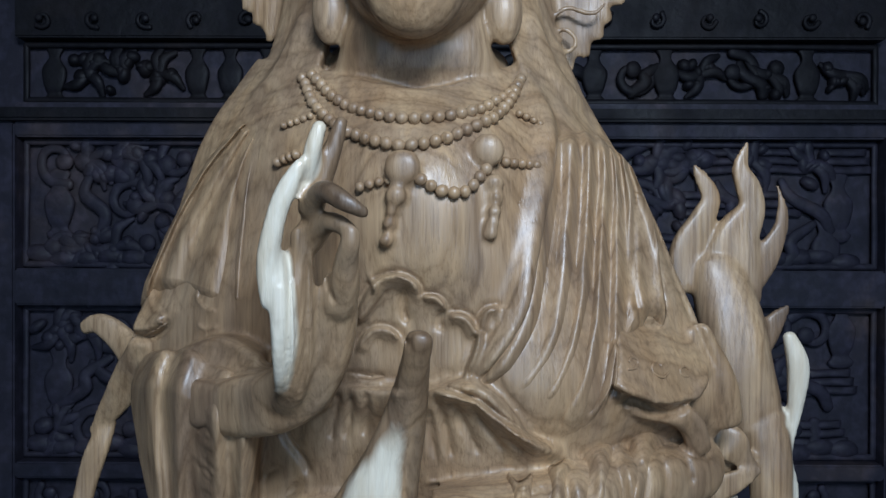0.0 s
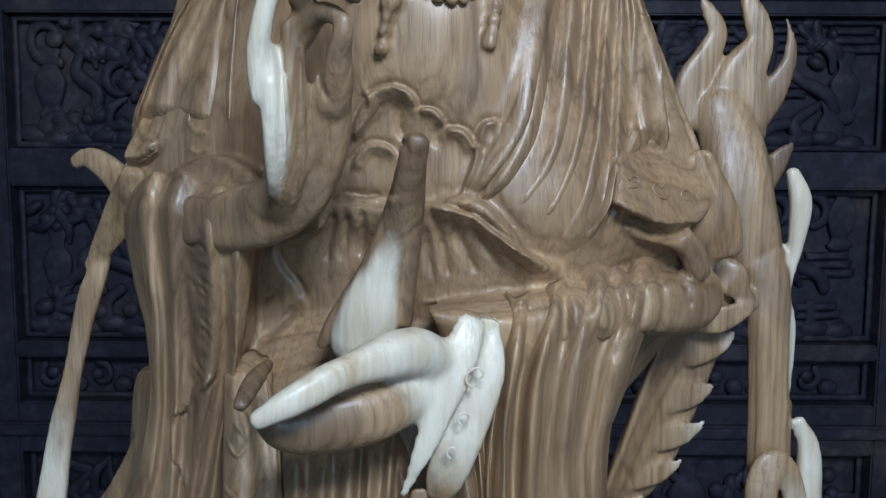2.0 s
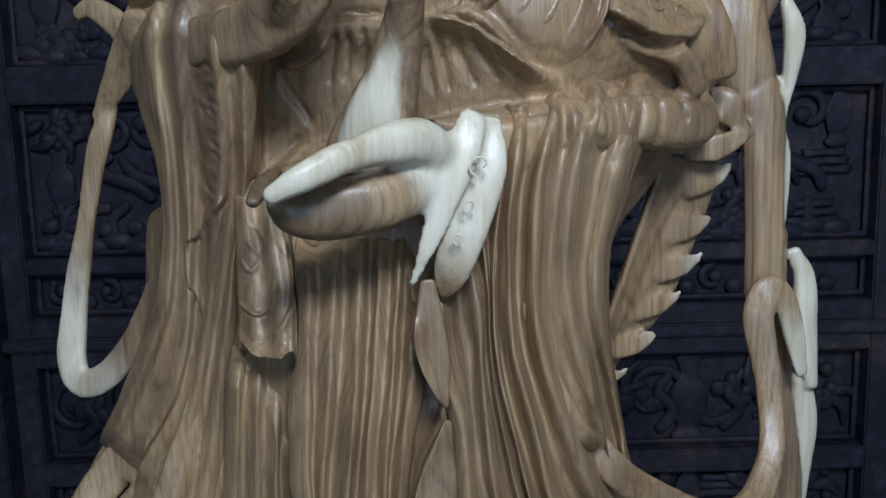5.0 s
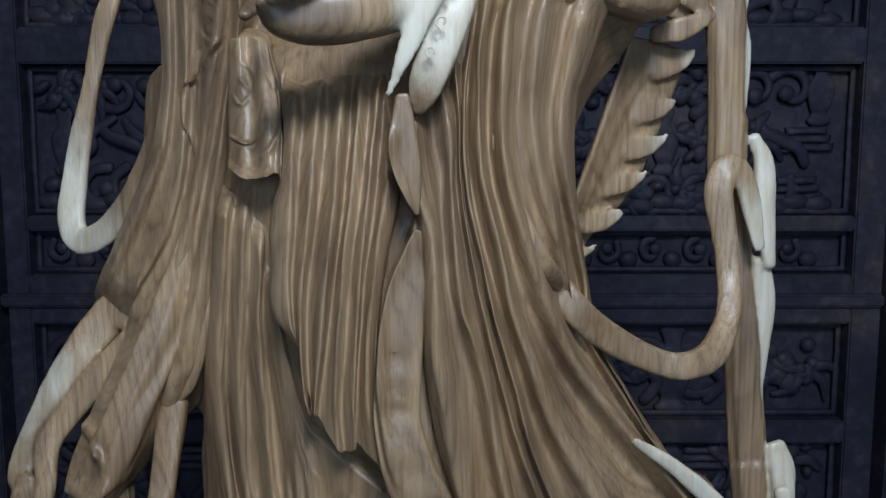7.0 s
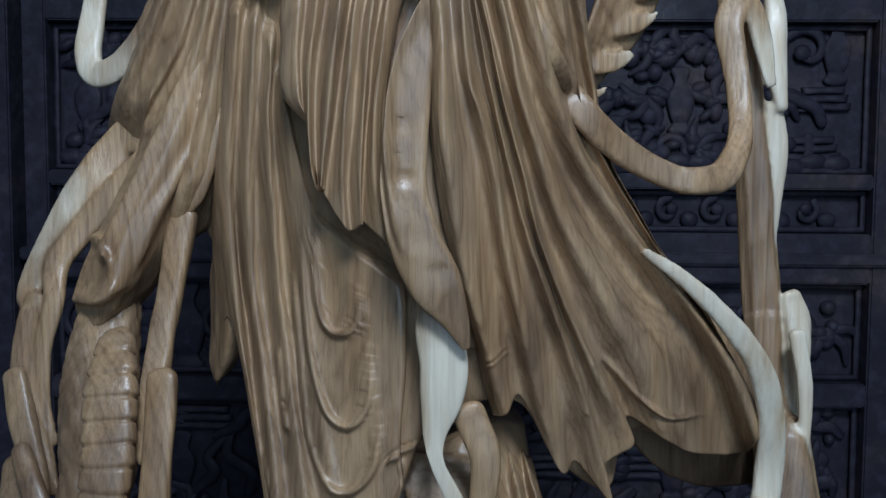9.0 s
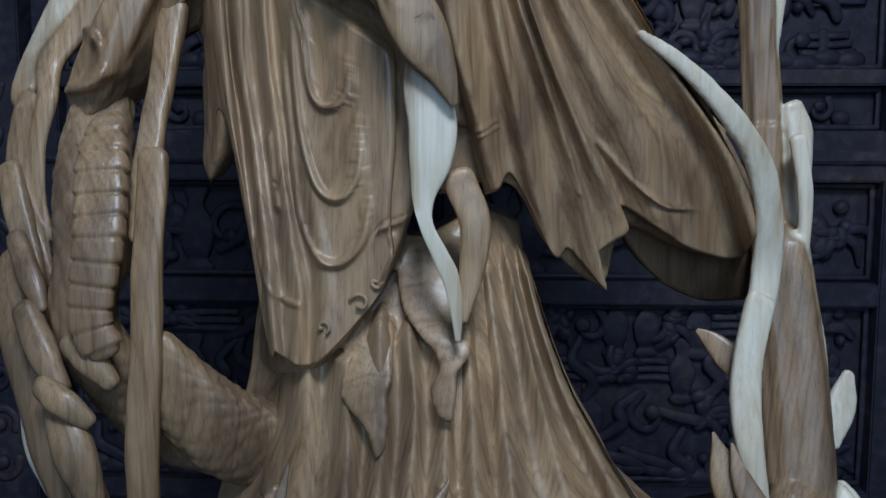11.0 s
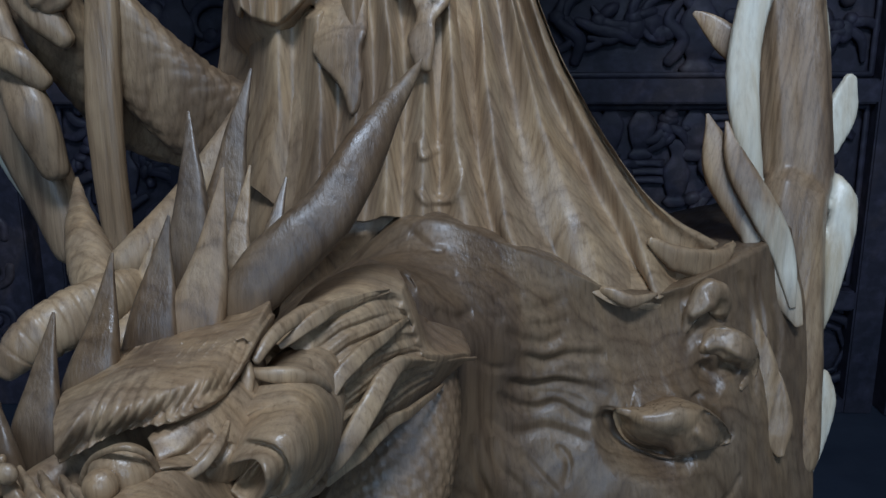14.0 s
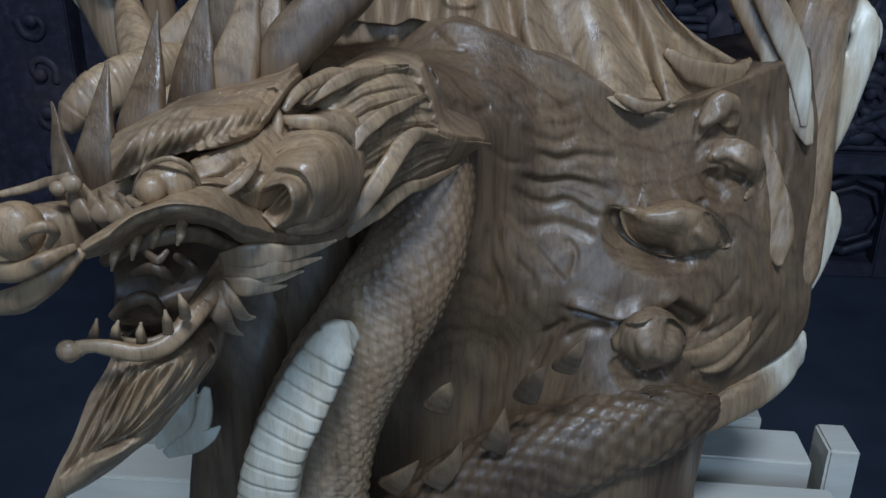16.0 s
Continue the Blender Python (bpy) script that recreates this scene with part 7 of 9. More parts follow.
sleeve_and_skirt.append([(0.089, 0.615, 1.599), (0.086, 0.609, 1.584), (0.078, 0.602, 1.559), (0.072, 0.599, 1.532), (0.069, 0.600, 1.487), (0.068, 0.600, 1.457), (0.072, 0.598, 1.418), (0.082, 0.600, 1.384), (0.094, 0.606, 1.352), (0.105, 0.614, 1.321), (0.128, 0.631, 1.273), (0.163, 0.648, 1.222), (0.198, 0.658, 1.178), (0.233, 0.665, 1.137), (0.269, 0.673, 1.086), (0.307, 0.693, 1.009)])
sleeve_and_skirt.append([(0.107, 0.644, 1.602), (0.104, 0.638, 1.587), (0.096, 0.631, 1.566), (0.088, 0.626, 1.535), (0.082, 0.627, 1.485), (0.081, 0.627, 1.453), (0.086, 0.627, 1.418), (0.098, 0.633, 1.381), (0.111, 0.644, 1.346), (0.121, 0.653, 1.318), (0.144, 0.669, 1.272), (0.178, 0.679, 1.220), (0.213, 0.684, 1.174), (0.245, 0.688, 1.136), (0.284, 0.694, 1.083), (0.315, 0.705, 1.028)])
sleeve_and_skirt.append([(0.122, 0.639, 1.607), (0.119, 0.632, 1.592), (0.108, 0.622, 1.564), (0.101, 0.618, 1.541), (0.095, 0.620, 1.484), (0.095, 0.620, 1.453), (0.100, 0.621, 1.418), (0.112, 0.630, 1.381), (0.124, 0.644, 1.346), (0.133, 0.651, 1.313), (0.155, 0.663, 1.267), (0.185, 0.668, 1.217), (0.216, 0.670, 1.173), (0.247, 0.672, 1.137)])
sleeve_and_skirt.append([(0.144, 0.670, 1.609), (0.141, 0.664, 1.591), (0.128, 0.652, 1.559), (0.121, 0.649, 1.539), (0.111, 0.649, 1.484), (0.110, 0.649, 1.449), (0.116, 0.652, 1.412), (0.128, 0.666, 1.373), (0.140, 0.682, 1.331), (0.145, 0.685, 1.311), (0.164, 0.690, 1.266), (0.193, 0.690, 1.214), (0.222, 0.691, 1.170)])
sleeve_and_skirt.append([(0.159, 0.664, 1.612), (0.155, 0.657, 1.596), (0.141, 0.644, 1.561), (0.135, 0.641, 1.545), (0.122, 0.642, 1.481), (0.121, 0.641, 1.447), (0.127, 0.646, 1.408), (0.138, 0.661, 1.368), (0.149, 0.675, 1.322), (0.151, 0.674, 1.302), (0.166, 0.674, 1.260), (0.194, 0.673, 1.210), (0.221, 0.674, 1.168)])
sleeve_and_skirt.append([(0.187, 0.698, 1.612), (0.182, 0.692, 1.595), (0.165, 0.680, 1.556), (0.144, 0.675, 1.499), (0.138, 0.674, 1.480), (0.136, 0.672, 1.440), (0.140, 0.679, 1.401), (0.149, 0.693, 1.360), (0.160, 0.701, 1.300), (0.174, 0.700, 1.257), (0.200, 0.696, 1.207), (0.227, 0.695, 1.165)])
fine.pleated(sleeve_and_skirt)
lower_skirt = []
lower_skirt.append([(-0.165, 0.648, 1.407), (-0.169, 0.652, 1.355), (-0.177, 0.661, 1.296), (-0.190, 0.678, 1.215), (-0.194, 0.686, 1.153), (-0.194, 0.689, 1.100), (-0.191, 0.685, 1.058)])
lower_skirt.append([(-0.154, 0.633, 1.403), (-0.159, 0.638, 1.347), (-0.167, 0.648, 1.272), (-0.171, 0.658, 1.214), (-0.171, 0.664, 1.154), (-0.168, 0.663, 1.119)])
lower_skirt.append([(-0.148, 0.640, 1.408), (-0.153, 0.644, 1.347), (-0.157, 0.649, 1.301), (-0.161, 0.658, 1.239), (-0.161, 0.667, 1.174), (-0.155, 0.663, 1.124), (-0.146, 0.646, 1.065), (-0.135, 0.626, 1.011), (-0.128, 0.616, 0.981), (-0.124, 0.610, 0.956), (-0.121, 0.606, 0.933)])
lower_skirt.append([(-0.138, 0.627, 1.408), (-0.142, 0.630, 1.348), (-0.146, 0.635, 1.295), (-0.149, 0.644, 1.228), (-0.147, 0.649, 1.165), (-0.139, 0.640, 1.106), (-0.128, 0.623, 1.050), (-0.119, 0.608, 1.001), (-0.116, 0.603, 0.985), (-0.113, 0.598, 0.956), (-0.109, 0.592, 0.921)])
lower_skirt.append([(-0.132, 0.634, 1.403), (-0.136, 0.636, 1.343), (-0.139, 0.641, 1.286), (-0.140, 0.649, 1.219), (-0.136, 0.652, 1.154), (-0.127, 0.641, 1.096), (-0.117, 0.624, 1.041), (-0.109, 0.612, 0.995), (-0.106, 0.608, 0.977), (-0.104, 0.603, 0.948), (-0.103, 0.598, 0.914)])
lower_skirt.append([(-0.124, 0.622, 1.382), (-0.126, 0.624, 1.331), (-0.127, 0.625, 1.298), (-0.126, 0.630, 1.233), (-0.122, 0.634, 1.165), (-0.112, 0.623, 1.099), (-0.101, 0.606, 1.035), (-0.093, 0.596, 0.994), (-0.089, 0.592, 0.973), (-0.090, 0.589, 0.944), (-0.092, 0.586, 0.911)])
lower_skirt.append([(-0.121, 0.630, 1.367), (-0.124, 0.632, 1.320), (-0.123, 0.632, 1.294), (-0.119, 0.635, 1.233), (-0.114, 0.638, 1.165), (-0.104, 0.627, 1.098), (-0.095, 0.614, 1.043), (-0.086, 0.604, 1.002), (-0.081, 0.600, 0.981), (-0.081, 0.596, 0.948), (-0.082, 0.592, 0.910)])
lower_skirt.append([(-0.112, 0.617, 1.332), (-0.108, 0.616, 1.278), (-0.104, 0.618, 1.227), (-0.098, 0.620, 1.166), (-0.091, 0.613, 1.110), (-0.084, 0.603, 1.064), (-0.075, 0.593, 1.019), (-0.069, 0.588, 0.989), (-0.068, 0.584, 0.953), (-0.071, 0.581, 0.917)])
lower_skirt.append([(-0.091, 0.611, 1.241), (-0.085, 0.612, 1.204), (-0.081, 0.612, 1.157), (-0.076, 0.607, 1.110), (-0.071, 0.599, 1.065), (-0.063, 0.592, 1.019), (-0.056, 0.586, 0.985), (-0.054, 0.583, 0.961), (-0.056, 0.581, 0.932)])
lower_skirt.append([(-0.069, 0.603, 1.213), (-0.064, 0.602, 1.190), (-0.059, 0.601, 1.144), (-0.056, 0.597, 1.098), (-0.053, 0.592, 1.052), (-0.047, 0.587, 1.016), (-0.039, 0.583, 0.989), (-0.039, 0.582, 0.969), (-0.041, 0.581, 0.950)])
lower_skirt.append([(-0.038, 0.593, 1.190), (-0.035, 0.593, 1.167), (-0.032, 0.591, 1.122), (-0.030, 0.588, 1.076), (-0.027, 0.584, 1.035), (-0.025, 0.582, 1.012), (-0.023, 0.581, 0.993), (-0.023, 0.581, 0.974)])
lower_skirt.append([(-0.015, 0.587, 1.172), (-0.010, 0.586, 1.154), (-0.009, 0.585, 1.122), (-0.011, 0.584, 1.077), (-0.013, 0.582, 1.041), (-0.012, 0.581, 1.020), (-0.011, 0.581, 1.005)])
fine.pleated(lower_skirt)
apron = []
apron.append([(-0.104, 0.621, 1.501), (-0.101, 0.611, 1.471), (-0.099, 0.602, 1.440), (-0.101, 0.596, 1.414), (-0.107, 0.594, 1.396), (-0.111, 0.592, 1.371), (-0.110, 0.590, 1.349), (-0.111, 0.589, 1.325), (-0.105, 0.586, 1.306), (-0.088, 0.581, 1.287)])
apron.append([(-0.091, 0.608, 1.492), (-0.090, 0.599, 1.464), (-0.091, 0.589, 1.423), (-0.094, 0.581, 1.381), (-0.096, 0.578, 1.338), (-0.093, 0.575, 1.308), (-0.086, 0.572, 1.290)])
apron.append([(-0.083, 0.615, 1.495), (-0.083, 0.607, 1.466), (-0.085, 0.595, 1.423), (-0.089, 0.588, 1.380), (-0.092, 0.584, 1.337), (-0.090, 0.582, 1.302), (-0.085, 0.579, 1.276)])
apron.append([(-0.071, 0.602, 1.493), (-0.072, 0.594, 1.466), (-0.074, 0.582, 1.423), (-0.078, 0.575, 1.382), (-0.083, 0.571, 1.339), (-0.084, 0.569, 1.297), (-0.082, 0.567, 1.258), (-0.078, 0.566, 1.240)])
apron.append([(-0.066, 0.615, 1.497), (-0.066, 0.606, 1.466), (-0.068, 0.594, 1.423), (-0.073, 0.586, 1.380), (-0.078, 0.583, 1.338), (-0.081, 0.581, 1.294), (-0.080, 0.580, 1.254), (-0.077, 0.579, 1.234)])
apron.append([(-0.056, 0.599, 1.495), (-0.056, 0.591, 1.465), (-0.058, 0.579, 1.423), (-0.062, 0.569, 1.374), (-0.067, 0.565, 1.332), (-0.071, 0.565, 1.289), (-0.074, 0.565, 1.238)])
apron.append([(-0.052, 0.600, 1.495), (-0.052, 0.591, 1.465), (-0.054, 0.579, 1.423), (-0.058, 0.569, 1.374), (-0.063, 0.565, 1.332), (-0.068, 0.565, 1.285), (-0.073, 0.566, 1.237)])
apron.append([(-0.047, 0.614, 1.497), (-0.048, 0.606, 1.466), (-0.050, 0.594, 1.423), (-0.055, 0.583, 1.372), (-0.060, 0.580, 1.329), (-0.067, 0.579, 1.277), (-0.073, 0.581, 1.230)])
apron.append([(-0.040, 0.600, 1.495), (-0.041, 0.592, 1.465), (-0.044, 0.580, 1.423), (-0.048, 0.570, 1.374), (-0.053, 0.565, 1.323), (-0.057, 0.565, 1.272), (-0.056, 0.568, 1.209)])
apron.append([(-0.032, 0.610, 1.496), (-0.034, 0.602, 1.466), (-0.037, 0.589, 1.423), (-0.042, 0.578, 1.373), (-0.047, 0.574, 1.322), (-0.052, 0.574, 1.269), (-0.054, 0.576, 1.233), (-0.051, 0.578, 1.205)])
apron.append([(-0.026, 0.597, 1.495), (-0.027, 0.588, 1.463), (-0.031, 0.575, 1.419), (-0.035, 0.565, 1.370), (-0.039, 0.560, 1.320), (-0.042, 0.560, 1.269), (-0.043, 0.565, 1.210)])
apron.append([(-0.021, 0.611, 1.496), (-0.023, 0.601, 1.462), (-0.026, 0.588, 1.415), (-0.031, 0.578, 1.368), (-0.037, 0.574, 1.317), (-0.041, 0.574, 1.265), (-0.043, 0.579, 1.212)])
apron.append([(-0.014, 0.593, 1.474), (-0.016, 0.584, 1.448), (-0.019, 0.573, 1.411), (-0.024, 0.564, 1.370), (-0.030, 0.560, 1.324), (-0.033, 0.559, 1.278), (-0.032, 0.562, 1.238), (-0.027, 0.567, 1.200)])
apron.append([(-0.006, 0.597, 1.453), (-0.008, 0.587, 1.423), (-0.012, 0.578, 1.390), (-0.018, 0.574, 1.360), (-0.024, 0.571, 1.318), (-0.027, 0.571, 1.275), (-0.024, 0.574, 1.234), (-0.015, 0.581, 1.183)])
fine.pleated(apron)
robe_front = []
robe_front.append([(0.079, 0.694, 1.859), (0.078, 0.677, 1.814), (0.072, 0.660, 1.771), (0.066, 0.653, 1.750), (0.061, 0.646, 1.726), (0.055, 0.641, 1.702), (0.045, 0.637, 1.683), (0.033, 0.633, 1.665)])
robe_front.append([(0.084, 0.686, 1.852), (0.083, 0.670, 1.805), (0.078, 0.653, 1.758), (0.074, 0.644, 1.726), (0.067, 0.637, 1.702), (0.054, 0.631, 1.679), (0.030, 0.626, 1.654)])
robe_front.append([(0.094, 0.697, 1.849), (0.093, 0.681, 1.801), (0.088, 0.665, 1.755), (0.083, 0.654, 1.723), (0.077, 0.646, 1.697), (0.063, 0.640, 1.673), (0.038, 0.634, 1.648)])
robe_front.append([(0.103, 0.694, 1.848), (0.102, 0.679, 1.801), (0.098, 0.663, 1.755), (0.094, 0.652, 1.723), (0.088, 0.642, 1.695), (0.076, 0.636, 1.671), (0.050, 0.629, 1.640)])
robe_front.append([(0.112, 0.706, 1.850), (0.111, 0.692, 1.802), (0.107, 0.674, 1.753), (0.103, 0.662, 1.719), (0.095, 0.651, 1.689), (0.084, 0.645, 1.667), (0.058, 0.638, 1.634)])
robe_front.append([(0.119, 0.702, 1.849), (0.118, 0.689, 1.802), (0.114, 0.671, 1.752), (0.110, 0.658, 1.719), (0.104, 0.648, 1.691), (0.094, 0.640, 1.667), (0.082, 0.635, 1.649), (0.068, 0.633, 1.632)])
robe_front.append([(0.127, 0.713, 1.849), (0.127, 0.702, 1.803), (0.122, 0.683, 1.754), (0.119, 0.670, 1.720), (0.113, 0.659, 1.691), (0.104, 0.650, 1.663), (0.092, 0.645, 1.641), (0.078, 0.643, 1.622)])
robe_front.append([(0.132, 0.709, 1.846), (0.133, 0.699, 1.803), (0.128, 0.679, 1.753), (0.124, 0.665, 1.720), (0.119, 0.654, 1.689), (0.112, 0.645, 1.663), (0.100, 0.640, 1.638), (0.087, 0.638, 1.616)])
robe_front.append([(0.139, 0.720, 1.845), (0.141, 0.711, 1.804), (0.136, 0.689, 1.746), (0.133, 0.675, 1.712), (0.128, 0.662, 1.679), (0.120, 0.654, 1.651), (0.110, 0.650, 1.627), (0.098, 0.649, 1.605)])
robe_front.append([(0.142, 0.715, 1.840), (0.145, 0.707, 1.799), (0.142, 0.690, 1.754), (0.140, 0.676, 1.720), (0.135, 0.661, 1.683), (0.128, 0.651, 1.651), (0.121, 0.646, 1.629)])
robe_front.append([(0.147, 0.724, 1.839), (0.152, 0.717, 1.797), (0.150, 0.699, 1.751), (0.148, 0.686, 1.721), (0.147, 0.678, 1.700), (0.141, 0.664, 1.667)])
robe_front.append([(0.149, 0.718, 1.836), (0.157, 0.712, 1.795), (0.156, 0.696, 1.751), (0.156, 0.684, 1.721), (0.162, 0.677, 1.692)])
robe_front.append([(0.154, 0.727, 1.833), (0.166, 0.723, 1.791), (0.169, 0.710, 1.752), (0.168, 0.699, 1.726), (0.169, 0.688, 1.696)])
robe_front.append([(0.157, 0.721, 1.827), (0.175, 0.718, 1.782), (0.180, 0.708, 1.743), (0.181, 0.700, 1.722), (0.182, 0.689, 1.692)])
fine.pleated(robe_front, tail=0.015)
under_robe = []
under_robe.append([(-0.116, 0.638, 0.934), (-0.117, 0.634, 0.890), (-0.120, 0.631, 0.858), (-0.129, 0.630, 0.826), (-0.139, 0.631, 0.793)])
under_robe.append([(-0.087, 0.604, 0.931), (-0.087, 0.597, 0.889), (-0.087, 0.591, 0.856), (-0.093, 0.587, 0.822), (-0.104, 0.585, 0.787)])
under_robe.append([(-0.071, 0.609, 0.927), (-0.070, 0.601, 0.885), (-0.070, 0.594, 0.847), (-0.071, 0.584, 0.805), (-0.076, 0.574, 0.768)])
under_robe.append([(-0.050, 0.585, 0.928), (-0.049, 0.578, 0.888), (-0.048, 0.571, 0.851), (-0.049, 0.562, 0.811), (-0.051, 0.552, 0.771)])
under_robe.append([(-0.040, 0.600, 0.940), (-0.038, 0.591, 0.895), (-0.035, 0.584, 0.858), (-0.037, 0.575, 0.816), (-0.039, 0.563, 0.768)])
under_robe.append([(-0.024, 0.588, 0.961), (-0.022, 0.578, 0.921), (-0.019, 0.570, 0.881), (-0.021, 0.563, 0.840), (-0.024, 0.554, 0.804), (-0.026, 0.545, 0.769)])
under_robe.append([(-0.014, 0.597, 0.941), (-0.009, 0.588, 0.900), (-0.009, 0.580, 0.859), (-0.011, 0.570, 0.818), (-0.014, 0.555, 0.766)])
under_robe.append([(-0.002, 0.586, 0.953), (0.004, 0.573, 0.901), (0.004, 0.564, 0.861), (0.002, 0.554, 0.822), (0.001, 0.538, 0.772)])
under_robe.append([(0.009, 0.599, 0.945), (0.013, 0.587, 0.900), (0.015, 0.578, 0.859), (0.014, 0.567, 0.819), (0.014, 0.549, 0.769)])
under_robe.append([(0.021, 0.599, 0.974), (0.026, 0.581, 0.921), (0.029, 0.569, 0.882), (0.029, 0.558, 0.842), (0.030, 0.531, 0.770)])
under_robe.append([(0.031, 0.626, 0.992), (0.035, 0.603, 0.933), (0.038, 0.586, 0.884), (0.040, 0.572, 0.839), (0.043, 0.544, 0.767)])
under_robe.append([(0.044, 0.621, 1.000), (0.047, 0.591, 0.929), (0.051, 0.574, 0.881), (0.055, 0.558, 0.834), (0.060, 0.542, 0.793), (0.064, 0.532, 0.767)])
under_robe.append([(0.055, 0.642, 1.001), (0.059, 0.616, 0.941), (0.064, 0.598, 0.891), (0.069, 0.582, 0.847), (0.073, 0.568, 0.811), (0.079, 0.556, 0.781), (0.085, 0.549, 0.759)])
under_robe.append([(0.061, 0.630, 1.003), (0.069, 0.605, 0.942), (0.076, 0.588, 0.893), (0.083, 0.573, 0.848), (0.089, 0.556, 0.806), (0.095, 0.541, 0.769), (0.101, 0.535, 0.750)])
under_robe.append([(0.070, 0.653, 1.009), (0.080, 0.633, 0.954), (0.089, 0.617, 0.907), (0.096, 0.605, 0.869), (0.102, 0.592, 0.832), (0.109, 0.576, 0.793), (0.118, 0.565, 0.764), (0.130, 0.558, 0.738)])
under_robe.append([(0.076, 0.639, 1.010), (0.088, 0.621, 0.954), (0.100, 0.606, 0.908), (0.110, 0.596, 0.871), (0.120, 0.586, 0.834), (0.132, 0.573, 0.794), (0.145, 0.558, 0.758), (0.156, 0.539, 0.716)])
under_robe.append([(0.079, 0.639, 1.008), (0.093, 0.621, 0.950), (0.104, 0.607, 0.906), (0.116, 0.598, 0.866), (0.130, 0.588, 0.825), (0.147, 0.575, 0.785), (0.163, 0.561, 0.750), (0.185, 0.541, 0.703)])
under_robe.append([(0.087, 0.663, 1.008), (0.099, 0.646, 0.950), (0.113, 0.632, 0.902), (0.128, 0.623, 0.859), (0.147, 0.614, 0.817), (0.167, 0.601, 0.776), (0.184, 0.589, 0.744), (0.204, 0.577, 0.711)])
under_robe.append([(0.093, 0.640, 1.002), (0.107, 0.624, 0.946), (0.123, 0.612, 0.900), (0.143, 0.606, 0.857), (0.165, 0.598, 0.815), (0.184, 0.587, 0.778), (0.199, 0.576, 0.748), (0.212, 0.554, 0.706)])
under_robe.append([(0.100, 0.658, 0.994), (0.115, 0.643, 0.941), (0.134, 0.632, 0.894), (0.156, 0.626, 0.849), (0.181, 0.618, 0.806), (0.204, 0.611, 0.772), (0.226, 0.610, 0.745), (0.252, 0.617, 0.721)])
under_robe.append([(0.102, 0.639, 0.985), (0.118, 0.623, 0.931), (0.136, 0.613, 0.887), (0.160, 0.608, 0.844), (0.188, 0.601, 0.801), (0.220, 0.602, 0.767), (0.274, 0.622, 0.733)])
fine.pleated(under_robe)
hanging_sleeve = []
hanging_sleeve.append([(-0.246, 0.729, 1.662), (-0.254, 0.741, 1.629), (-0.243, 0.724, 1.599), (-0.226, 0.700, 1.567), (-0.219, 0.692, 1.536), (-0.221, 0.691, 1.493), (-0.231, 0.693, 1.445), (-0.254, 0.702, 1.390), (-0.286, 0.713, 1.337), (-0.317, 0.727, 1.293)])
hanging_sleeve.append([(-0.210, 0.667, 1.675), (-0.217, 0.678, 1.643), (-0.215, 0.678, 1.609), (-0.207, 0.674, 1.567), (-0.207, 0.674, 1.529), (-0.210, 0.676, 1.483), (-0.219, 0.678, 1.437), (-0.241, 0.685, 1.386), (-0.268, 0.695, 1.337), (-0.299, 0.709, 1.288)])
hanging_sleeve.append([(-0.195, 0.660, 1.673), (-0.202, 0.670, 1.640), (-0.203, 0.676, 1.605), (-0.201, 0.678, 1.566), (-0.203, 0.681, 1.521), (-0.207, 0.683, 1.474), (-0.216, 0.686, 1.425), (-0.236, 0.692, 1.375), (-0.260, 0.700, 1.329), (-0.291, 0.713, 1.274)])
hanging_sleeve.append([(-0.177, 0.636, 1.676), (-0.184, 0.645, 1.642), (-0.186, 0.652, 1.608), (-0.188, 0.660, 1.570), (-0.193, 0.668, 1.497), (-0.199, 0.671, 1.430), (-0.206, 0.673, 1.397), (-0.224, 0.677, 1.352), (-0.245, 0.684, 1.316), (-0.270, 0.693, 1.273)])
hanging_sleeve.append([(-0.164, 0.636, 1.670), (-0.170, 0.643, 1.642), (-0.173, 0.651, 1.613), (-0.178, 0.662, 1.578), (-0.184, 0.670, 1.533), (-0.195, 0.679, 1.428), (-0.203, 0.680, 1.391), (-0.217, 0.684, 1.351), (-0.236, 0.689, 1.318), (-0.260, 0.697, 1.282), (-0.282, 0.700, 1.245)])
hanging_sleeve.append([(-0.147, 0.617, 1.667), (-0.153, 0.623, 1.643), (-0.154, 0.630, 1.615), (-0.157, 0.643, 1.573), (-0.164, 0.653, 1.529), (-0.183, 0.666, 1.426), (-0.191, 0.668, 1.387), (-0.204, 0.671, 1.345), (-0.218, 0.672, 1.308), (-0.235, 0.672, 1.268), (-0.252, 0.663, 1.224), (-0.263, 0.644, 1.186)])
hanging_sleeve.append([(-0.139, 0.622, 1.661), (-0.143, 0.629, 1.635), (-0.146, 0.638, 1.606), (-0.149, 0.650, 1.567), (-0.156, 0.662, 1.518), (-0.170, 0.671, 1.454), (-0.180, 0.674, 1.406), (-0.191, 0.676, 1.357), (-0.202, 0.677, 1.312), (-0.216, 0.675, 1.267), (-0.232, 0.668, 1.223), (-0.247, 0.654, 1.182)])
hanging_sleeve.append([(-0.126, 0.608, 1.652), (-0.131, 0.616, 1.629), (-0.135, 0.626, 1.600), (-0.140, 0.641, 1.557), (-0.147, 0.652, 1.513), (-0.153, 0.656, 1.495), (-0.164, 0.660, 1.440), (-0.174, 0.663, 1.383), (-0.184, 0.665, 1.329), (-0.195, 0.664, 1.280), (-0.208, 0.662, 1.230), (-0.221, 0.655, 1.187)])
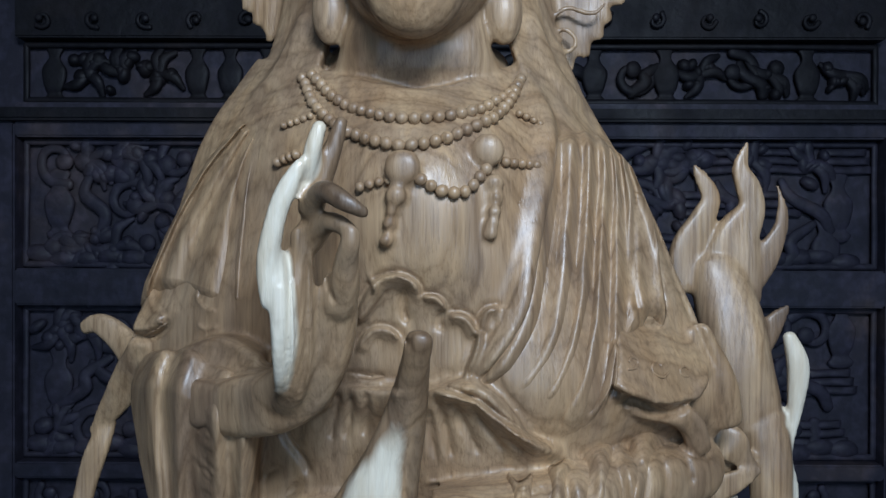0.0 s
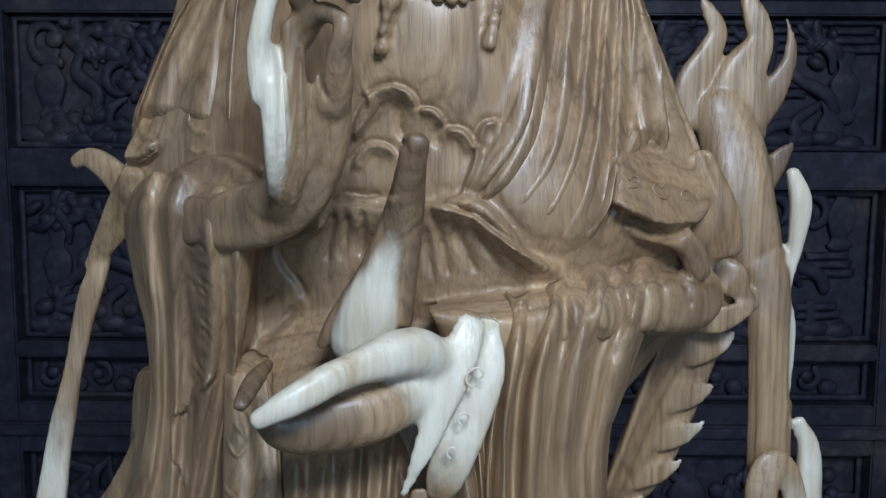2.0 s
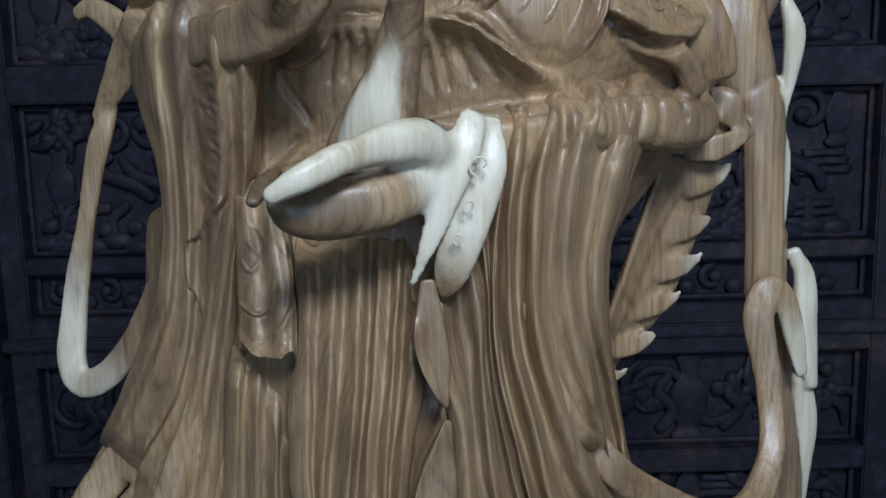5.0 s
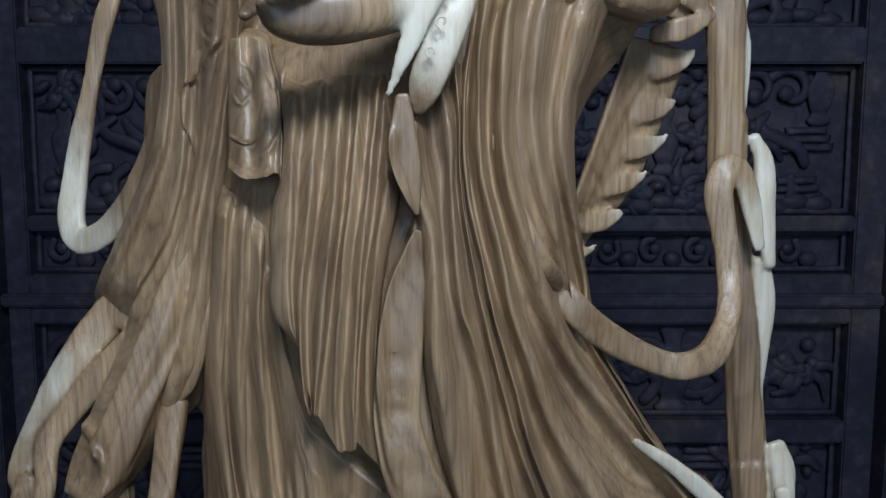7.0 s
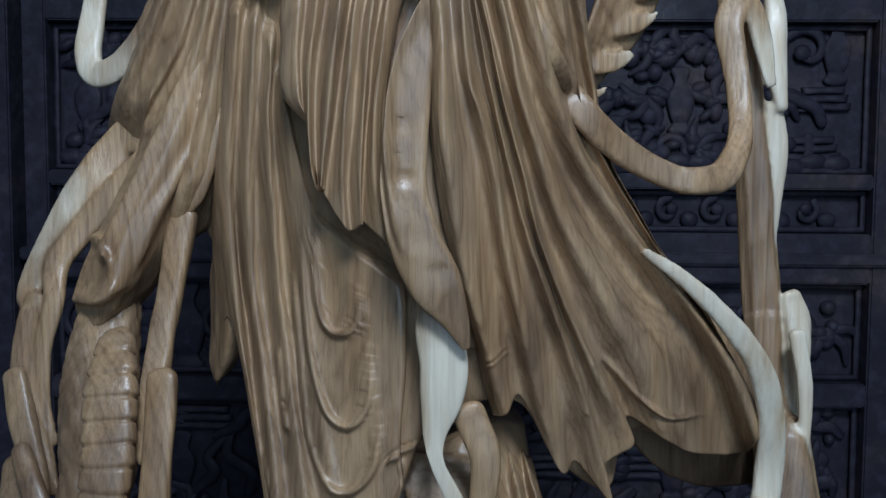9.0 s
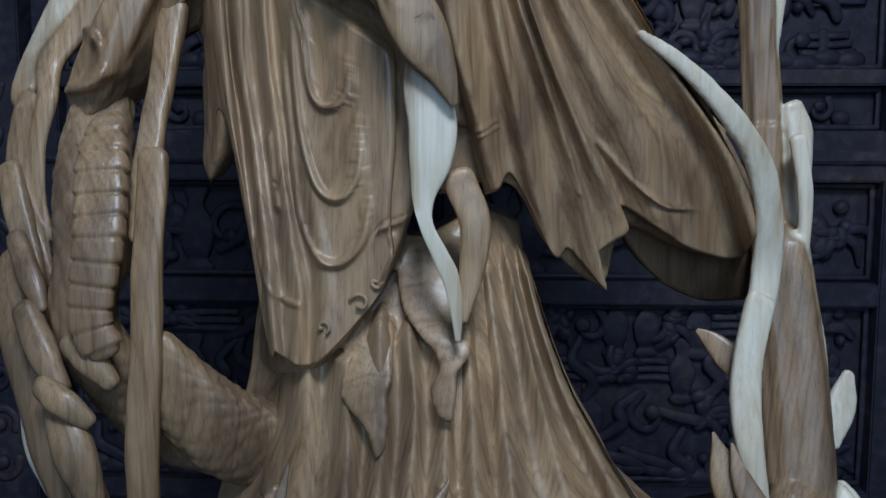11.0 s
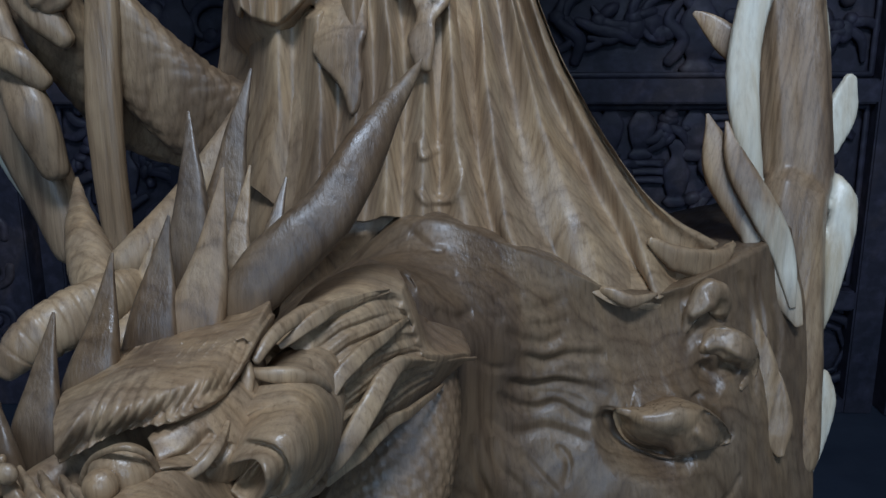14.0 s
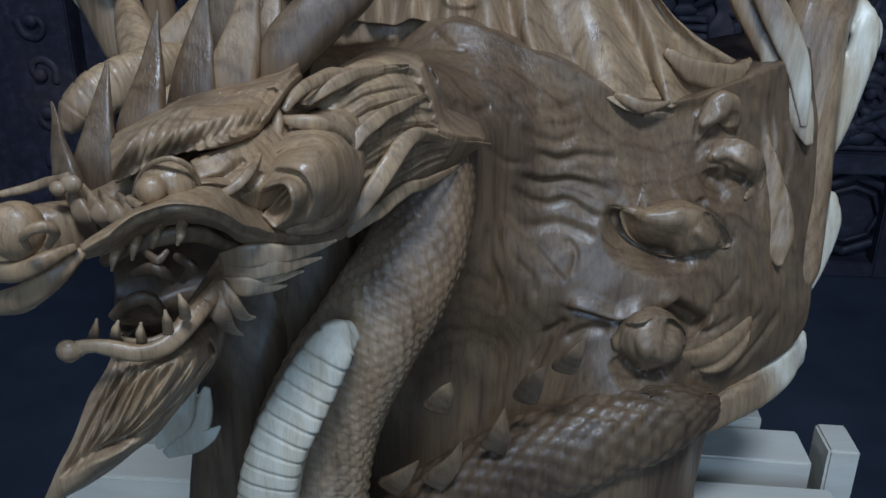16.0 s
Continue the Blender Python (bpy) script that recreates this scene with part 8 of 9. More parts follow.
hanging_sleeve.append([(-0.125, 0.625, 1.624), (-0.131, 0.640, 1.590), (-0.138, 0.652, 1.555), (-0.149, 0.663, 1.510), (-0.158, 0.669, 1.449), (-0.166, 0.672, 1.387), (-0.175, 0.674, 1.328), (-0.183, 0.675, 1.272), (-0.193, 0.680, 1.209)])
fine.pleated(hanging_sleeve, tail=0.035)
robe_side = []
robe_side.append([(-0.153, 0.723, 1.860), (-0.182, 0.734, 1.832), (-0.223, 0.748, 1.772), (-0.241, 0.751, 1.736), (-0.255, 0.750, 1.703)])
robe_side.append([(-0.150, 0.715, 1.858), (-0.177, 0.724, 1.829), (-0.208, 0.736, 1.785), (-0.217, 0.738, 1.771), (-0.233, 0.740, 1.737), (-0.246, 0.740, 1.707)])
robe_side.append([(-0.150, 0.722, 1.858), (-0.177, 0.730, 1.827), (-0.205, 0.741, 1.786), (-0.214, 0.744, 1.772), (-0.229, 0.746, 1.740), (-0.241, 0.745, 1.710)])
robe_side.append([(-0.147, 0.713, 1.854), (-0.170, 0.719, 1.821), (-0.200, 0.727, 1.770), (-0.212, 0.729, 1.739), (-0.221, 0.728, 1.710)])
robe_side.append([(-0.146, 0.720, 1.852), (-0.165, 0.722, 1.817), (-0.188, 0.727, 1.770), (-0.198, 0.726, 1.739), (-0.204, 0.723, 1.708)])
robe_side.append([(-0.142, 0.710, 1.848), (-0.156, 0.709, 1.814), (-0.170, 0.707, 1.767), (-0.175, 0.702, 1.733), (-0.178, 0.698, 1.703)])
robe_side.append([(-0.142, 0.717, 1.848), (-0.153, 0.714, 1.812), (-0.160, 0.708, 1.768), (-0.162, 0.701, 1.728), (-0.162, 0.696, 1.696)])
robe_side.append([(-0.138, 0.708, 1.845), (-0.147, 0.703, 1.809), (-0.151, 0.696, 1.766), (-0.152, 0.689, 1.728), (-0.151, 0.684, 1.696)])
robe_side.append([(-0.138, 0.715, 1.844), (-0.144, 0.709, 1.807), (-0.147, 0.701, 1.767), (-0.148, 0.694, 1.728), (-0.147, 0.689, 1.696)])
robe_side.append([(-0.134, 0.706, 1.838), (-0.137, 0.698, 1.802), (-0.139, 0.690, 1.765), (-0.139, 0.684, 1.727), (-0.139, 0.680, 1.696)])
fine.pleated(robe_side, tail=0.02)
waist_flap = []
waist_flap.append([(-0.154, 0.656, 1.532), (-0.152, 0.649, 1.499), (-0.153, 0.642, 1.463), (-0.153, 0.635, 1.427)])
waist_flap.append([(-0.144, 0.650, 1.536), (-0.142, 0.642, 1.503), (-0.140, 0.631, 1.462), (-0.137, 0.617, 1.417)])
waist_flap.append([(-0.137, 0.655, 1.538), (-0.134, 0.645, 1.504), (-0.129, 0.631, 1.462), (-0.126, 0.615, 1.415)])
waist_flap.append([(-0.128, 0.647, 1.535), (-0.123, 0.636, 1.503), (-0.116, 0.619, 1.462), (-0.112, 0.602, 1.416)])
waist_flap.append([(-0.123, 0.651, 1.533), (-0.115, 0.639, 1.503), (-0.107, 0.620, 1.462), (-0.105, 0.605, 1.419)])
waist_flap.append([(-0.119, 0.645, 1.526), (-0.110, 0.632, 1.498), (-0.102, 0.615, 1.462), (-0.100, 0.598, 1.412)])
fine.pleated(waist_flap)
# chisel strokes and rolled edges
# pleats of the robe over the shoulders
cut("v", 0.0081, 0.0092, [(-0.271, 0.788, 1.680), (-0.239, 0.738, 1.680), (-0.221, 0.726, 1.691), (-0.216, 0.725, 1.696)])
cut("n", 0.004, 0.0023, [(-0.169, 0.696, 1.705), (-0.180, 0.703, 1.706), (-0.189, 0.711, 1.714), (-0.187, 0.713, 1.725)])
cut("n", 0.004, 0.0023, [(-0.169, 0.695, 1.693), (-0.178, 0.701, 1.690), (-0.188, 0.707, 1.693)])
cut("v", 0.00675, 0.00575, [(0.164, 0.742, 1.804), (0.155, 0.702, 1.751), (0.155, 0.686, 1.712), (0.164, 0.686, 1.695), (0.176, 0.696, 1.697), (0.184, 0.720, 1.723), (0.182, 0.731, 1.759)])
cut("r", 0.00625, 0.00345, [(0.172, 0.743, 1.800), (0.179, 0.732, 1.763), (0.185, 0.726, 1.732), (0.182, 0.713, 1.709)])
cut("v", 0.0054, 0.00345, [(0.171, 0.732, 1.811), (0.184, 0.735, 1.772), (0.195, 0.727, 1.736), (0.209, 0.724, 1.696), (0.226, 0.716, 1.656)])
cut("v", 0.00675, 0.0069, [(0.137, 0.659, 1.640), (0.150, 0.662, 1.641), (0.166, 0.670, 1.632), (0.183, 0.678, 1.630), (0.199, 0.683, 1.639)])
cut("s", 0.008, 0.0046, [(0.125, 0.652, 1.639), (0.131, 0.646, 1.663), (0.134, 0.659, 1.683), (0.129, 0.663, 1.685)])
cut("n", 0.004, 0.0023, [(0.135, 0.666, 1.691), (0.148, 0.670, 1.685), (0.168, 0.686, 1.683), (0.191, 0.708, 1.685)])
# bows and laps at the waist
cut("s", 0.0125, 0.009775, [(-0.010, 0.615, 1.720), (-0.014, 0.624, 1.730), (-0.027, 0.625, 1.735), (-0.041, 0.630, 1.730), (-0.050, 0.638, 1.717), (-0.057, 0.650, 1.700)])
cut("s", 0.01125, 0.009775, [(0.033, 0.628, 1.692), (0.023, 0.630, 1.705), (0.011, 0.622, 1.707)])
cut("s", 0.00875, 0.00782, [(0.009, 0.622, 1.709), (0.007, 0.624, 1.715), (0.001, 0.628, 1.720), (-0.008, 0.615, 1.720)])
cut("v", 0.0054, 0.00575, [(-0.017, 0.625, 1.730), (-0.022, 0.639, 1.720), (-0.021, 0.640, 1.706), (-0.015, 0.565, 1.693)])
cut("v", 0.0054, 0.00575, [(0.008, 0.622, 1.709), (0.004, 0.643, 1.702), (0.006, 0.645, 1.694)])
cut("n", 0.00625, 0.005865, [(-0.047, 0.634, 1.733), (-0.042, 0.637, 1.723), (-0.047, 0.640, 1.712), (-0.057, 0.650, 1.700)])
cut("s", 0.01, 0.00782, [(-0.024, 0.641, 1.688), (-0.032, 0.641, 1.695), (-0.044, 0.643, 1.695), (-0.052, 0.644, 1.688), (-0.057, 0.649, 1.678)])
cut("s", 0.01125, 0.00782, [(0.049, 0.628, 1.712), (0.039, 0.641, 1.711), (0.034, 0.641, 1.704), (0.030, 0.628, 1.683), (0.021, 0.633, 1.659)])
cut("v", 0.00675, 0.0046, [(0.039, 0.639, 1.698), (0.034, 0.629, 1.679), (0.025, 0.634, 1.661)])
cut("s", 0.00875, 0.005865, [(-0.021, 0.581, 1.662), (-0.045, 0.653, 1.657), (-0.062, 0.655, 1.660)])
cut("v", 0.0054, 0.0046, [(0.002, 0.637, 1.648), (0.008, 0.648, 1.627), (0.014, 0.654, 1.600)])
cut("v", 0.0054, 0.0046, [(0.013, 0.633, 1.649), (0.023, 0.644, 1.625), (0.034, 0.651, 1.603)])
cut("v", 0.0054, 0.0046, [(0.025, 0.632, 1.649), (0.039, 0.639, 1.625), (0.052, 0.646, 1.607)])
cut("v", 0.0054, 0.00345, [(0.036, 0.628, 1.646), (0.054, 0.635, 1.620), (0.065, 0.641, 1.608)])
cut("v", 0.0054, 0.0046, [(-0.071, 0.663, 1.647), (-0.075, 0.670, 1.627), (-0.078, 0.675, 1.608)])
cut("v", 0.0054, 0.0046, [(-0.061, 0.656, 1.647), (-0.063, 0.666, 1.627), (-0.067, 0.670, 1.609)])
cut("v", 0.0054, 0.0046, [(-0.050, 0.649, 1.650), (-0.049, 0.657, 1.634), (-0.052, 0.667, 1.613)])
cut("v", 0.0054, 0.00345, [(-0.004, 0.591, 1.646), (-0.002, 0.650, 1.622), (0.002, 0.655, 1.598)])
cut("s", 0.01125, 0.01173, [(0.083, 0.644, 1.612), (0.068, 0.635, 1.620), (0.048, 0.629, 1.633), (0.032, 0.631, 1.645), (0.013, 0.632, 1.652), (-0.002, 0.643, 1.655)])
cut("v", 0.00675, 0.00575, [(-0.117, 0.685, 1.620), (-0.113, 0.685, 1.607), (-0.102, 0.683, 1.593), (-0.094, 0.681, 1.578)])
cut("n", 0.0075, 0.00782, [(-0.114, 0.684, 1.622), (-0.099, 0.678, 1.624), (-0.083, 0.671, 1.633), (-0.078, 0.667, 1.641)])
cut("v", 0.00675, 0.00575, [(-0.138, 0.659, 1.547), (-0.125, 0.675, 1.551), (-0.112, 0.676, 1.562), (-0.104, 0.680, 1.572)])
cut("v", 0.0054, 0.0046, [(-0.135, 0.640, 1.578), (-0.133, 0.698, 1.574), (-0.119, 0.693, 1.583)])
cut("v", 0.0054, 0.00345, [(-0.107, 0.497, 1.539), (-0.100, 0.494, 1.531), (-0.100, 0.533, 1.517)])
# forearm sleeve
cut("v", 0.00675, 0.00575, [(0.089, 0.637, 1.595), (0.094, 0.615, 1.589), (0.095, 0.606, 1.574), (0.094, 0.617, 1.548)])
cut("v", 0.00675, 0.00575, [(0.110, 0.655, 1.601), (0.113, 0.630, 1.593), (0.113, 0.621, 1.575), (0.112, 0.634, 1.544)])
cut("v", 0.00675, 0.00575, [(0.130, 0.660, 1.604), (0.135, 0.641, 1.591), (0.138, 0.645, 1.570), (0.133, 0.654, 1.539)])
cut("v", 0.00675, 0.0046, [(0.145, 0.666, 1.605), (0.152, 0.656, 1.597), (0.157, 0.656, 1.581), (0.152, 0.649, 1.561)])
cut("v", 0.00675, 0.0046, [(0.166, 0.682, 1.608), (0.172, 0.665, 1.596), (0.175, 0.666, 1.577), (0.172, 0.675, 1.556)])
cut("v", 0.00675, 0.0046, [(0.183, 0.691, 1.605), (0.193, 0.687, 1.593), (0.199, 0.696, 1.572)])
cut("r", 0.0075, 0.00345, [(0.101, 0.648, 1.598), (0.103, 0.616, 1.587), (0.103, 0.611, 1.565)])
cut("r", 0.0075, 0.00345, [(0.121, 0.657, 1.602), (0.122, 0.624, 1.590), (0.124, 0.627, 1.562)])
cut("r", 0.0075, 0.00345, [(0.138, 0.664, 1.605), (0.143, 0.642, 1.591), (0.145, 0.646, 1.566)])
cut("v", 0.0081, 0.0069, [(0.027, 0.608, 1.584), (0.042, 0.600, 1.584), (0.056, 0.611, 1.585), (0.062, 0.596, 1.580)])
cut("v", 0.0054, 0.0046, [(0.063, 0.611, 1.586), (0.070, 0.602, 1.582), (0.076, 0.607, 1.586), (0.081, 0.602, 1.582)])
# pleats under the apron
cut("s", 0.012, 0.0092, [(-0.015, 0.569, 1.456), (-0.016, 0.567, 1.430), (-0.007, 0.565, 1.409), (0.004, 0.576, 1.391)])
cut("s", 0.012, 0.00805, [(0.004, 0.576, 1.391), (-0.002, 0.561, 1.370), (-0.015, 0.558, 1.341), (-0.022, 0.553, 1.309), (-0.025, 0.548, 1.280), (-0.022, 0.542, 1.244), (-0.015, 0.539, 1.206), (-0.007, 0.538, 1.188)])
cut("s", 0.009, 0.00805, [(-0.158, 0.655, 1.427), (-0.140, 0.630, 1.416), (-0.121, 0.608, 1.415), (-0.105, 0.597, 1.419)])
cut("n", 0.005, 0.00345, [(-0.097, 0.534, 1.517), (-0.109, 0.634, 1.498), (-0.104, 0.617, 1.466), (-0.110, 0.608, 1.440), (-0.125, 0.615, 1.429)])
cut("n", 0.004, 0.0023, [(-0.142, 0.659, 1.496), (-0.132, 0.644, 1.483), (-0.139, 0.645, 1.474), (-0.146, 0.657, 1.482)])
cut("n", 0.004, 0.0023, [(-0.160, 0.731, 1.521), (-0.131, 0.651, 1.500), (-0.129, 0.642, 1.481)])
cut("n", 0.004, 0.0023, [(-0.152, 0.646, 1.449), (-0.131, 0.626, 1.442), (-0.120, 0.618, 1.451), (-0.119, 0.626, 1.467)])
# hanging sleeve and its laps
cut("s", 0.008, 0.0069, [(-0.195, 0.655, 1.491), (-0.185, 0.654, 1.496), (-0.170, 0.662, 1.512), (-0.158, 0.655, 1.527)])
cut("s", 0.008, 0.0046, [(-0.198, 0.667, 1.487), (-0.197, 0.670, 1.464), (-0.188, 0.676, 1.434)])
# front of the lower skirt
cut("r", 0.005625, 0.00575, [(-0.085, 0.611, 1.199), (-0.086, 0.622, 1.166), (-0.081, 0.611, 1.134), (-0.071, 0.605, 1.122), (-0.058, 0.598, 1.123), (-0.049, 0.597, 1.135), (-0.048, 0.603, 1.158)])
cut("r", 0.005625, 0.00575, [(-0.099, 0.627, 1.194), (-0.094, 0.616, 1.128), (-0.086, 0.606, 1.087), (-0.073, 0.595, 1.056), (-0.058, 0.589, 1.048), (-0.046, 0.586, 1.056), (-0.039, 0.589, 1.076), (-0.039, 0.595, 1.112)])
cut("r", 0.005625, 0.00575, [(-0.109, 0.638, 1.175), (-0.099, 0.616, 1.090), (-0.091, 0.603, 1.035), (-0.077, 0.590, 1.006), (-0.062, 0.583, 0.996), (-0.046, 0.580, 1.002), (-0.034, 0.582, 1.022), (-0.031, 0.587, 1.058)])
cut("r", 0.005625, 0.00575, [(-0.122, 0.632, 1.107), (-0.117, 0.629, 1.069), (-0.111, 0.621, 1.041), (-0.114, 0.626, 1.060)])
cut("r", 0.005, 0.002875, [(-0.132, 0.646, 1.015), (-0.122, 0.632, 0.984), (-0.105, 0.610, 0.966), (-0.085, 0.593, 0.962)])
cut("s", 0.007, 0.0069, [(0.009, 0.546, 1.040), (-0.009, 0.583, 1.031), (-0.021, 0.584, 1.027), (-0.025, 0.583, 1.019)])
cut("n", 0.006, 0.0046, [(-0.016, 0.583, 1.022), (-0.012, 0.582, 1.008), (-0.021, 0.582, 0.985)])
# long folds of the flaring skirt
cut("n", 0.006, 0.0046, [(0.137, 0.615, 1.093), (0.151, 0.628, 1.095), (0.164, 0.636, 1.084), (0.187, 0.654, 1.059), (0.217, 0.675, 1.039), (0.252, 0.693, 1.036)])
cut("n", 0.003, 0.001725, [(0.043, 0.606, 1.101), (0.057, 0.607, 1.102), (0.071, 0.596, 1.112)])
cut("n", 0.003, 0.001725, [(0.043, 0.607, 1.096), (0.057, 0.607, 1.097), (0.073, 0.596, 1.107)])
cut("n", 0.003, 0.001725, [(0.132, 0.628, 1.083), (0.142, 0.619, 1.092), (0.150, 0.626, 1.093)])
cut("n", 0.003, 0.001725, [(0.129, 0.627, 1.079), (0.140, 0.617, 1.087), (0.150, 0.622, 1.089)])
cut("n", 0.003, 0.001725, [(0.122, 0.627, 1.050), (0.135, 0.633, 1.051), (0.148, 0.640, 1.051)])
# curls on the ornate ribbon
cut("v", 0.004725, 0.00345, [(-0.016, 0.549, 1.287), (-0.011, 0.549, 1.288), (-0.010, 0.548, 1.283), (-0.014, 0.547, 1.280)])
cut("v", 0.004725, 0.00345, [(-0.015, 0.545, 1.264), (-0.007, 0.545, 1.265), (-0.006, 0.543, 1.259), (-0.011, 0.543, 1.257)])
cut("v", 0.004725, 0.00345, [(-0.019, 0.542, 1.247), (-0.010, 0.541, 1.242), (-0.004, 0.542, 1.249)])
cut("v", 0.004725, 0.00345, [(-0.020, 0.543, 1.253), (-0.011, 0.542, 1.247), (-0.003, 0.542, 1.253)])
cut("v", 0.004725, 0.00345, [(-0.006, 0.539, 1.205), (0.001, 0.538, 1.205), (0.003, 0.538, 1.200), (-0.003, 0.538, 1.198)])
cut("v", 0.004725, 0.00345, [(0.012, 0.538, 1.187), (0.011, 0.538, 1.179), (0.019, 0.539, 1.178), (0.021, 0.539, 1.184)])
# under-robe
cut("r", 0.005, 0.00345, [(0.023, 0.442, 0.857), (0.028, 0.562, 0.820), (0.038, 0.560, 0.819), (0.046, 0.556, 0.826)])
cut("r", 0.005, 0.00345, [(0.022, 0.559, 0.796), (0.035, 0.553, 0.785), (0.051, 0.550, 0.786), (0.061, 0.552, 0.803), (0.065, 0.560, 0.826)])
# waves and hollows of the base
cut("v", 0.00675, 0.002231, [(0.098, 0.505, 0.715), (0.109, 0.512, 0.711), (0.124, 0.521, 0.712), (0.138, 0.529, 0.715)])
cut("v", 0.00675, 0.002231, [(0.090, 0.493, 0.703), (0.104, 0.501, 0.692), (0.121, 0.511, 0.687), (0.136, 0.520, 0.693)])
cut("v", 0.0081, 0.003358, [(0.102, 0.500, 0.683), (0.120, 0.507, 0.674), (0.140, 0.515, 0.676), (0.170, 0.528, 0.670)])
cut("v", 0.0081, 0.003358, [(0.092, 0.496, 0.664), (0.110, 0.505, 0.656), (0.132, 0.510, 0.657), (0.154, 0.512, 0.651), (0.169, 0.513, 0.644)])
cut("v", 0.00675, 0.0027945, [(0.084, 0.489, 0.657), (0.097, 0.499, 0.644), (0.115, 0.504, 0.638), (0.131, 0.508, 0.641), (0.149, 0.506, 0.630), (0.165, 0.506, 0.628)])
cut("v", 0.0081, 0.0027945, [(0.076, 0.482, 0.643), (0.087, 0.488, 0.631), (0.100, 0.495, 0.622), (0.123, 0.504, 0.623), (0.141, 0.502, 0.618), (0.159, 0.499, 0.612)])
cut("v", 0.0054, 0.001679, [(0.061, 0.484, 0.727), (0.077, 0.489, 0.714), (0.092, 0.496, 0.710)])
cut("v", 0.0054, 0.001679, [(0.066, 0.474, 0.692), (0.079, 0.484, 0.678), (0.094, 0.495, 0.673)])
cut("v", 0.0054, 0.001679, [(0.081, 0.497, 0.723), (0.093, 0.509, 0.725), (0.106, 0.514, 0.721)])
cut("v", 0.0054, 0.001679, [(0.107, 0.504, 0.703), (0.125, 0.516, 0.699), (0.141, 0.528, 0.702)])
cut("v", 0.0054, 0.001679, [(0.114, 0.505, 0.667), (0.136, 0.512, 0.666), (0.158, 0.517, 0.661)])
cut("v", 0.0054, 0.001679, [(0.110, 0.504, 0.649), (0.132, 0.508, 0.649), (0.153, 0.508, 0.641)])
cut("v", 0.00675, 0.002231, [(0.081, 0.484, 0.626), (0.088, 0.487, 0.602), (0.105, 0.487, 0.583), (0.110, 0.484, 0.565)])
cut("v", 0.0054, 0.002231, [(0.068, 0.475, 0.633), (0.072, 0.478, 0.604), (0.083, 0.487, 0.567), (0.081, 0.488, 0.546)])
cut("v", 0.0054, 0.001679, [(0.103, 0.491, 0.610), (0.118, 0.489, 0.593), (0.132, 0.487, 0.579)])
cut("v", 0.0054, 0.001679, [(0.130, 0.499, 0.613), (0.139, 0.494, 0.601), (0.136, 0.488, 0.584)])
cut("r", 0.00875, 0.002231, [(0.102, 0.499, 0.688), (0.119, 0.508, 0.680), (0.139, 0.517, 0.682), (0.167, 0.530, 0.676)])
cut("r", 0.00875, 0.002231, [(0.092, 0.494, 0.670), (0.109, 0.505, 0.663), (0.131, 0.509, 0.664), (0.154, 0.514, 0.658)])
cut("v", 0.0189, 0.013041, [(0.178, 0.510, 0.633), (0.176, 0.504, 0.618), (0.184, 0.499, 0.606), (0.202, 0.502, 0.599), (0.221, 0.511, 0.599)])
cut("r", 0.02, 0.007452, [(0.185, 0.515, 0.636), (0.201, 0.519, 0.632), (0.218, 0.528, 0.634), (0.227, 0.539, 0.642)])
cut("v", 0.01215, 0.0083835, [(0.245, 0.553, 0.650), (0.258, 0.561, 0.643), (0.271, 0.567, 0.647), (0.282, 0.576, 0.647)])
cut("r", 0.015, 0.0065205, [(0.245, 0.561, 0.662), (0.259, 0.566, 0.666), (0.274, 0.568, 0.661), (0.292, 0.588, 0.643)])
cut("v", 0.0054, 0.0027945, [(0.247, 0.558, 0.661), (0.261, 0.561, 0.663), (0.277, 0.566, 0.654)])
cut("v", 0.00675, 0.003726, [(0.235, 0.560, 0.684), (0.248, 0.573, 0.688), (0.262, 0.577, 0.692), (0.263, 0.576, 0.704)])
cut("v", 0.00675, 0.003726, [(0.233, 0.559, 0.665), (0.239, 0.565, 0.673), (0.254, 0.574, 0.681), (0.270, 0.584, 0.681)])
cut("r", 0.01125, 0.005589, [(0.234, 0.560, 0.691), (0.246, 0.569, 0.698), (0.255, 0.572, 0.705)])
cut("v", 0.0108, 0.007452, [(0.240, 0.541, 0.637), (0.243, 0.524, 0.626), (0.255, 0.524, 0.614), (0.270, 0.541, 0.593)])
cut("r", 0.01125, 0.0046575, [(0.231, 0.520, 0.624), (0.241, 0.519, 0.615), (0.250, 0.521, 0.600)])
cut("v", 0.0081, 0.0046575, [(0.282, 0.601, 0.718), (0.295, 0.606, 0.684), (0.298, 0.593, 0.647), (0.294, 0.577, 0.611)])
cut("v", 0.0081, 0.0046575, [(0.316, 0.621, 0.696), (0.326, 0.616, 0.657), (0.318, 0.583, 0.621), (0.317, 0.575, 0.582)])
cut("v", 0.0054, 0.003726, [(0.299, 0.611, 0.712), (0.308, 0.608, 0.674), (0.306, 0.588, 0.634)])
cut("s", 0.013, 0.0083835, [(0.133, 0.479, 0.561), (0.151, 0.479, 0.558), (0.174, 0.484, 0.552), (0.187, 0.481, 0.557), (0.200, 0.488, 0.560)])
cut("v", 0.0216, 0.014904, [(0.213, 0.492, 0.551), (0.231, 0.505, 0.540), (0.249, 0.520, 0.528)])
cut("r", 0.0125, 0.005589, [(0.207, 0.491, 0.559), (0.223, 0.499, 0.564), (0.250, 0.532, 0.542), (0.260, 0.522, 0.531)])
cut("v", 0.01485, 0.009315, [(0.184, 0.480, 0.520), (0.192, 0.479, 0.506), (0.206, 0.475, 0.502), (0.219, 0.485, 0.506)])
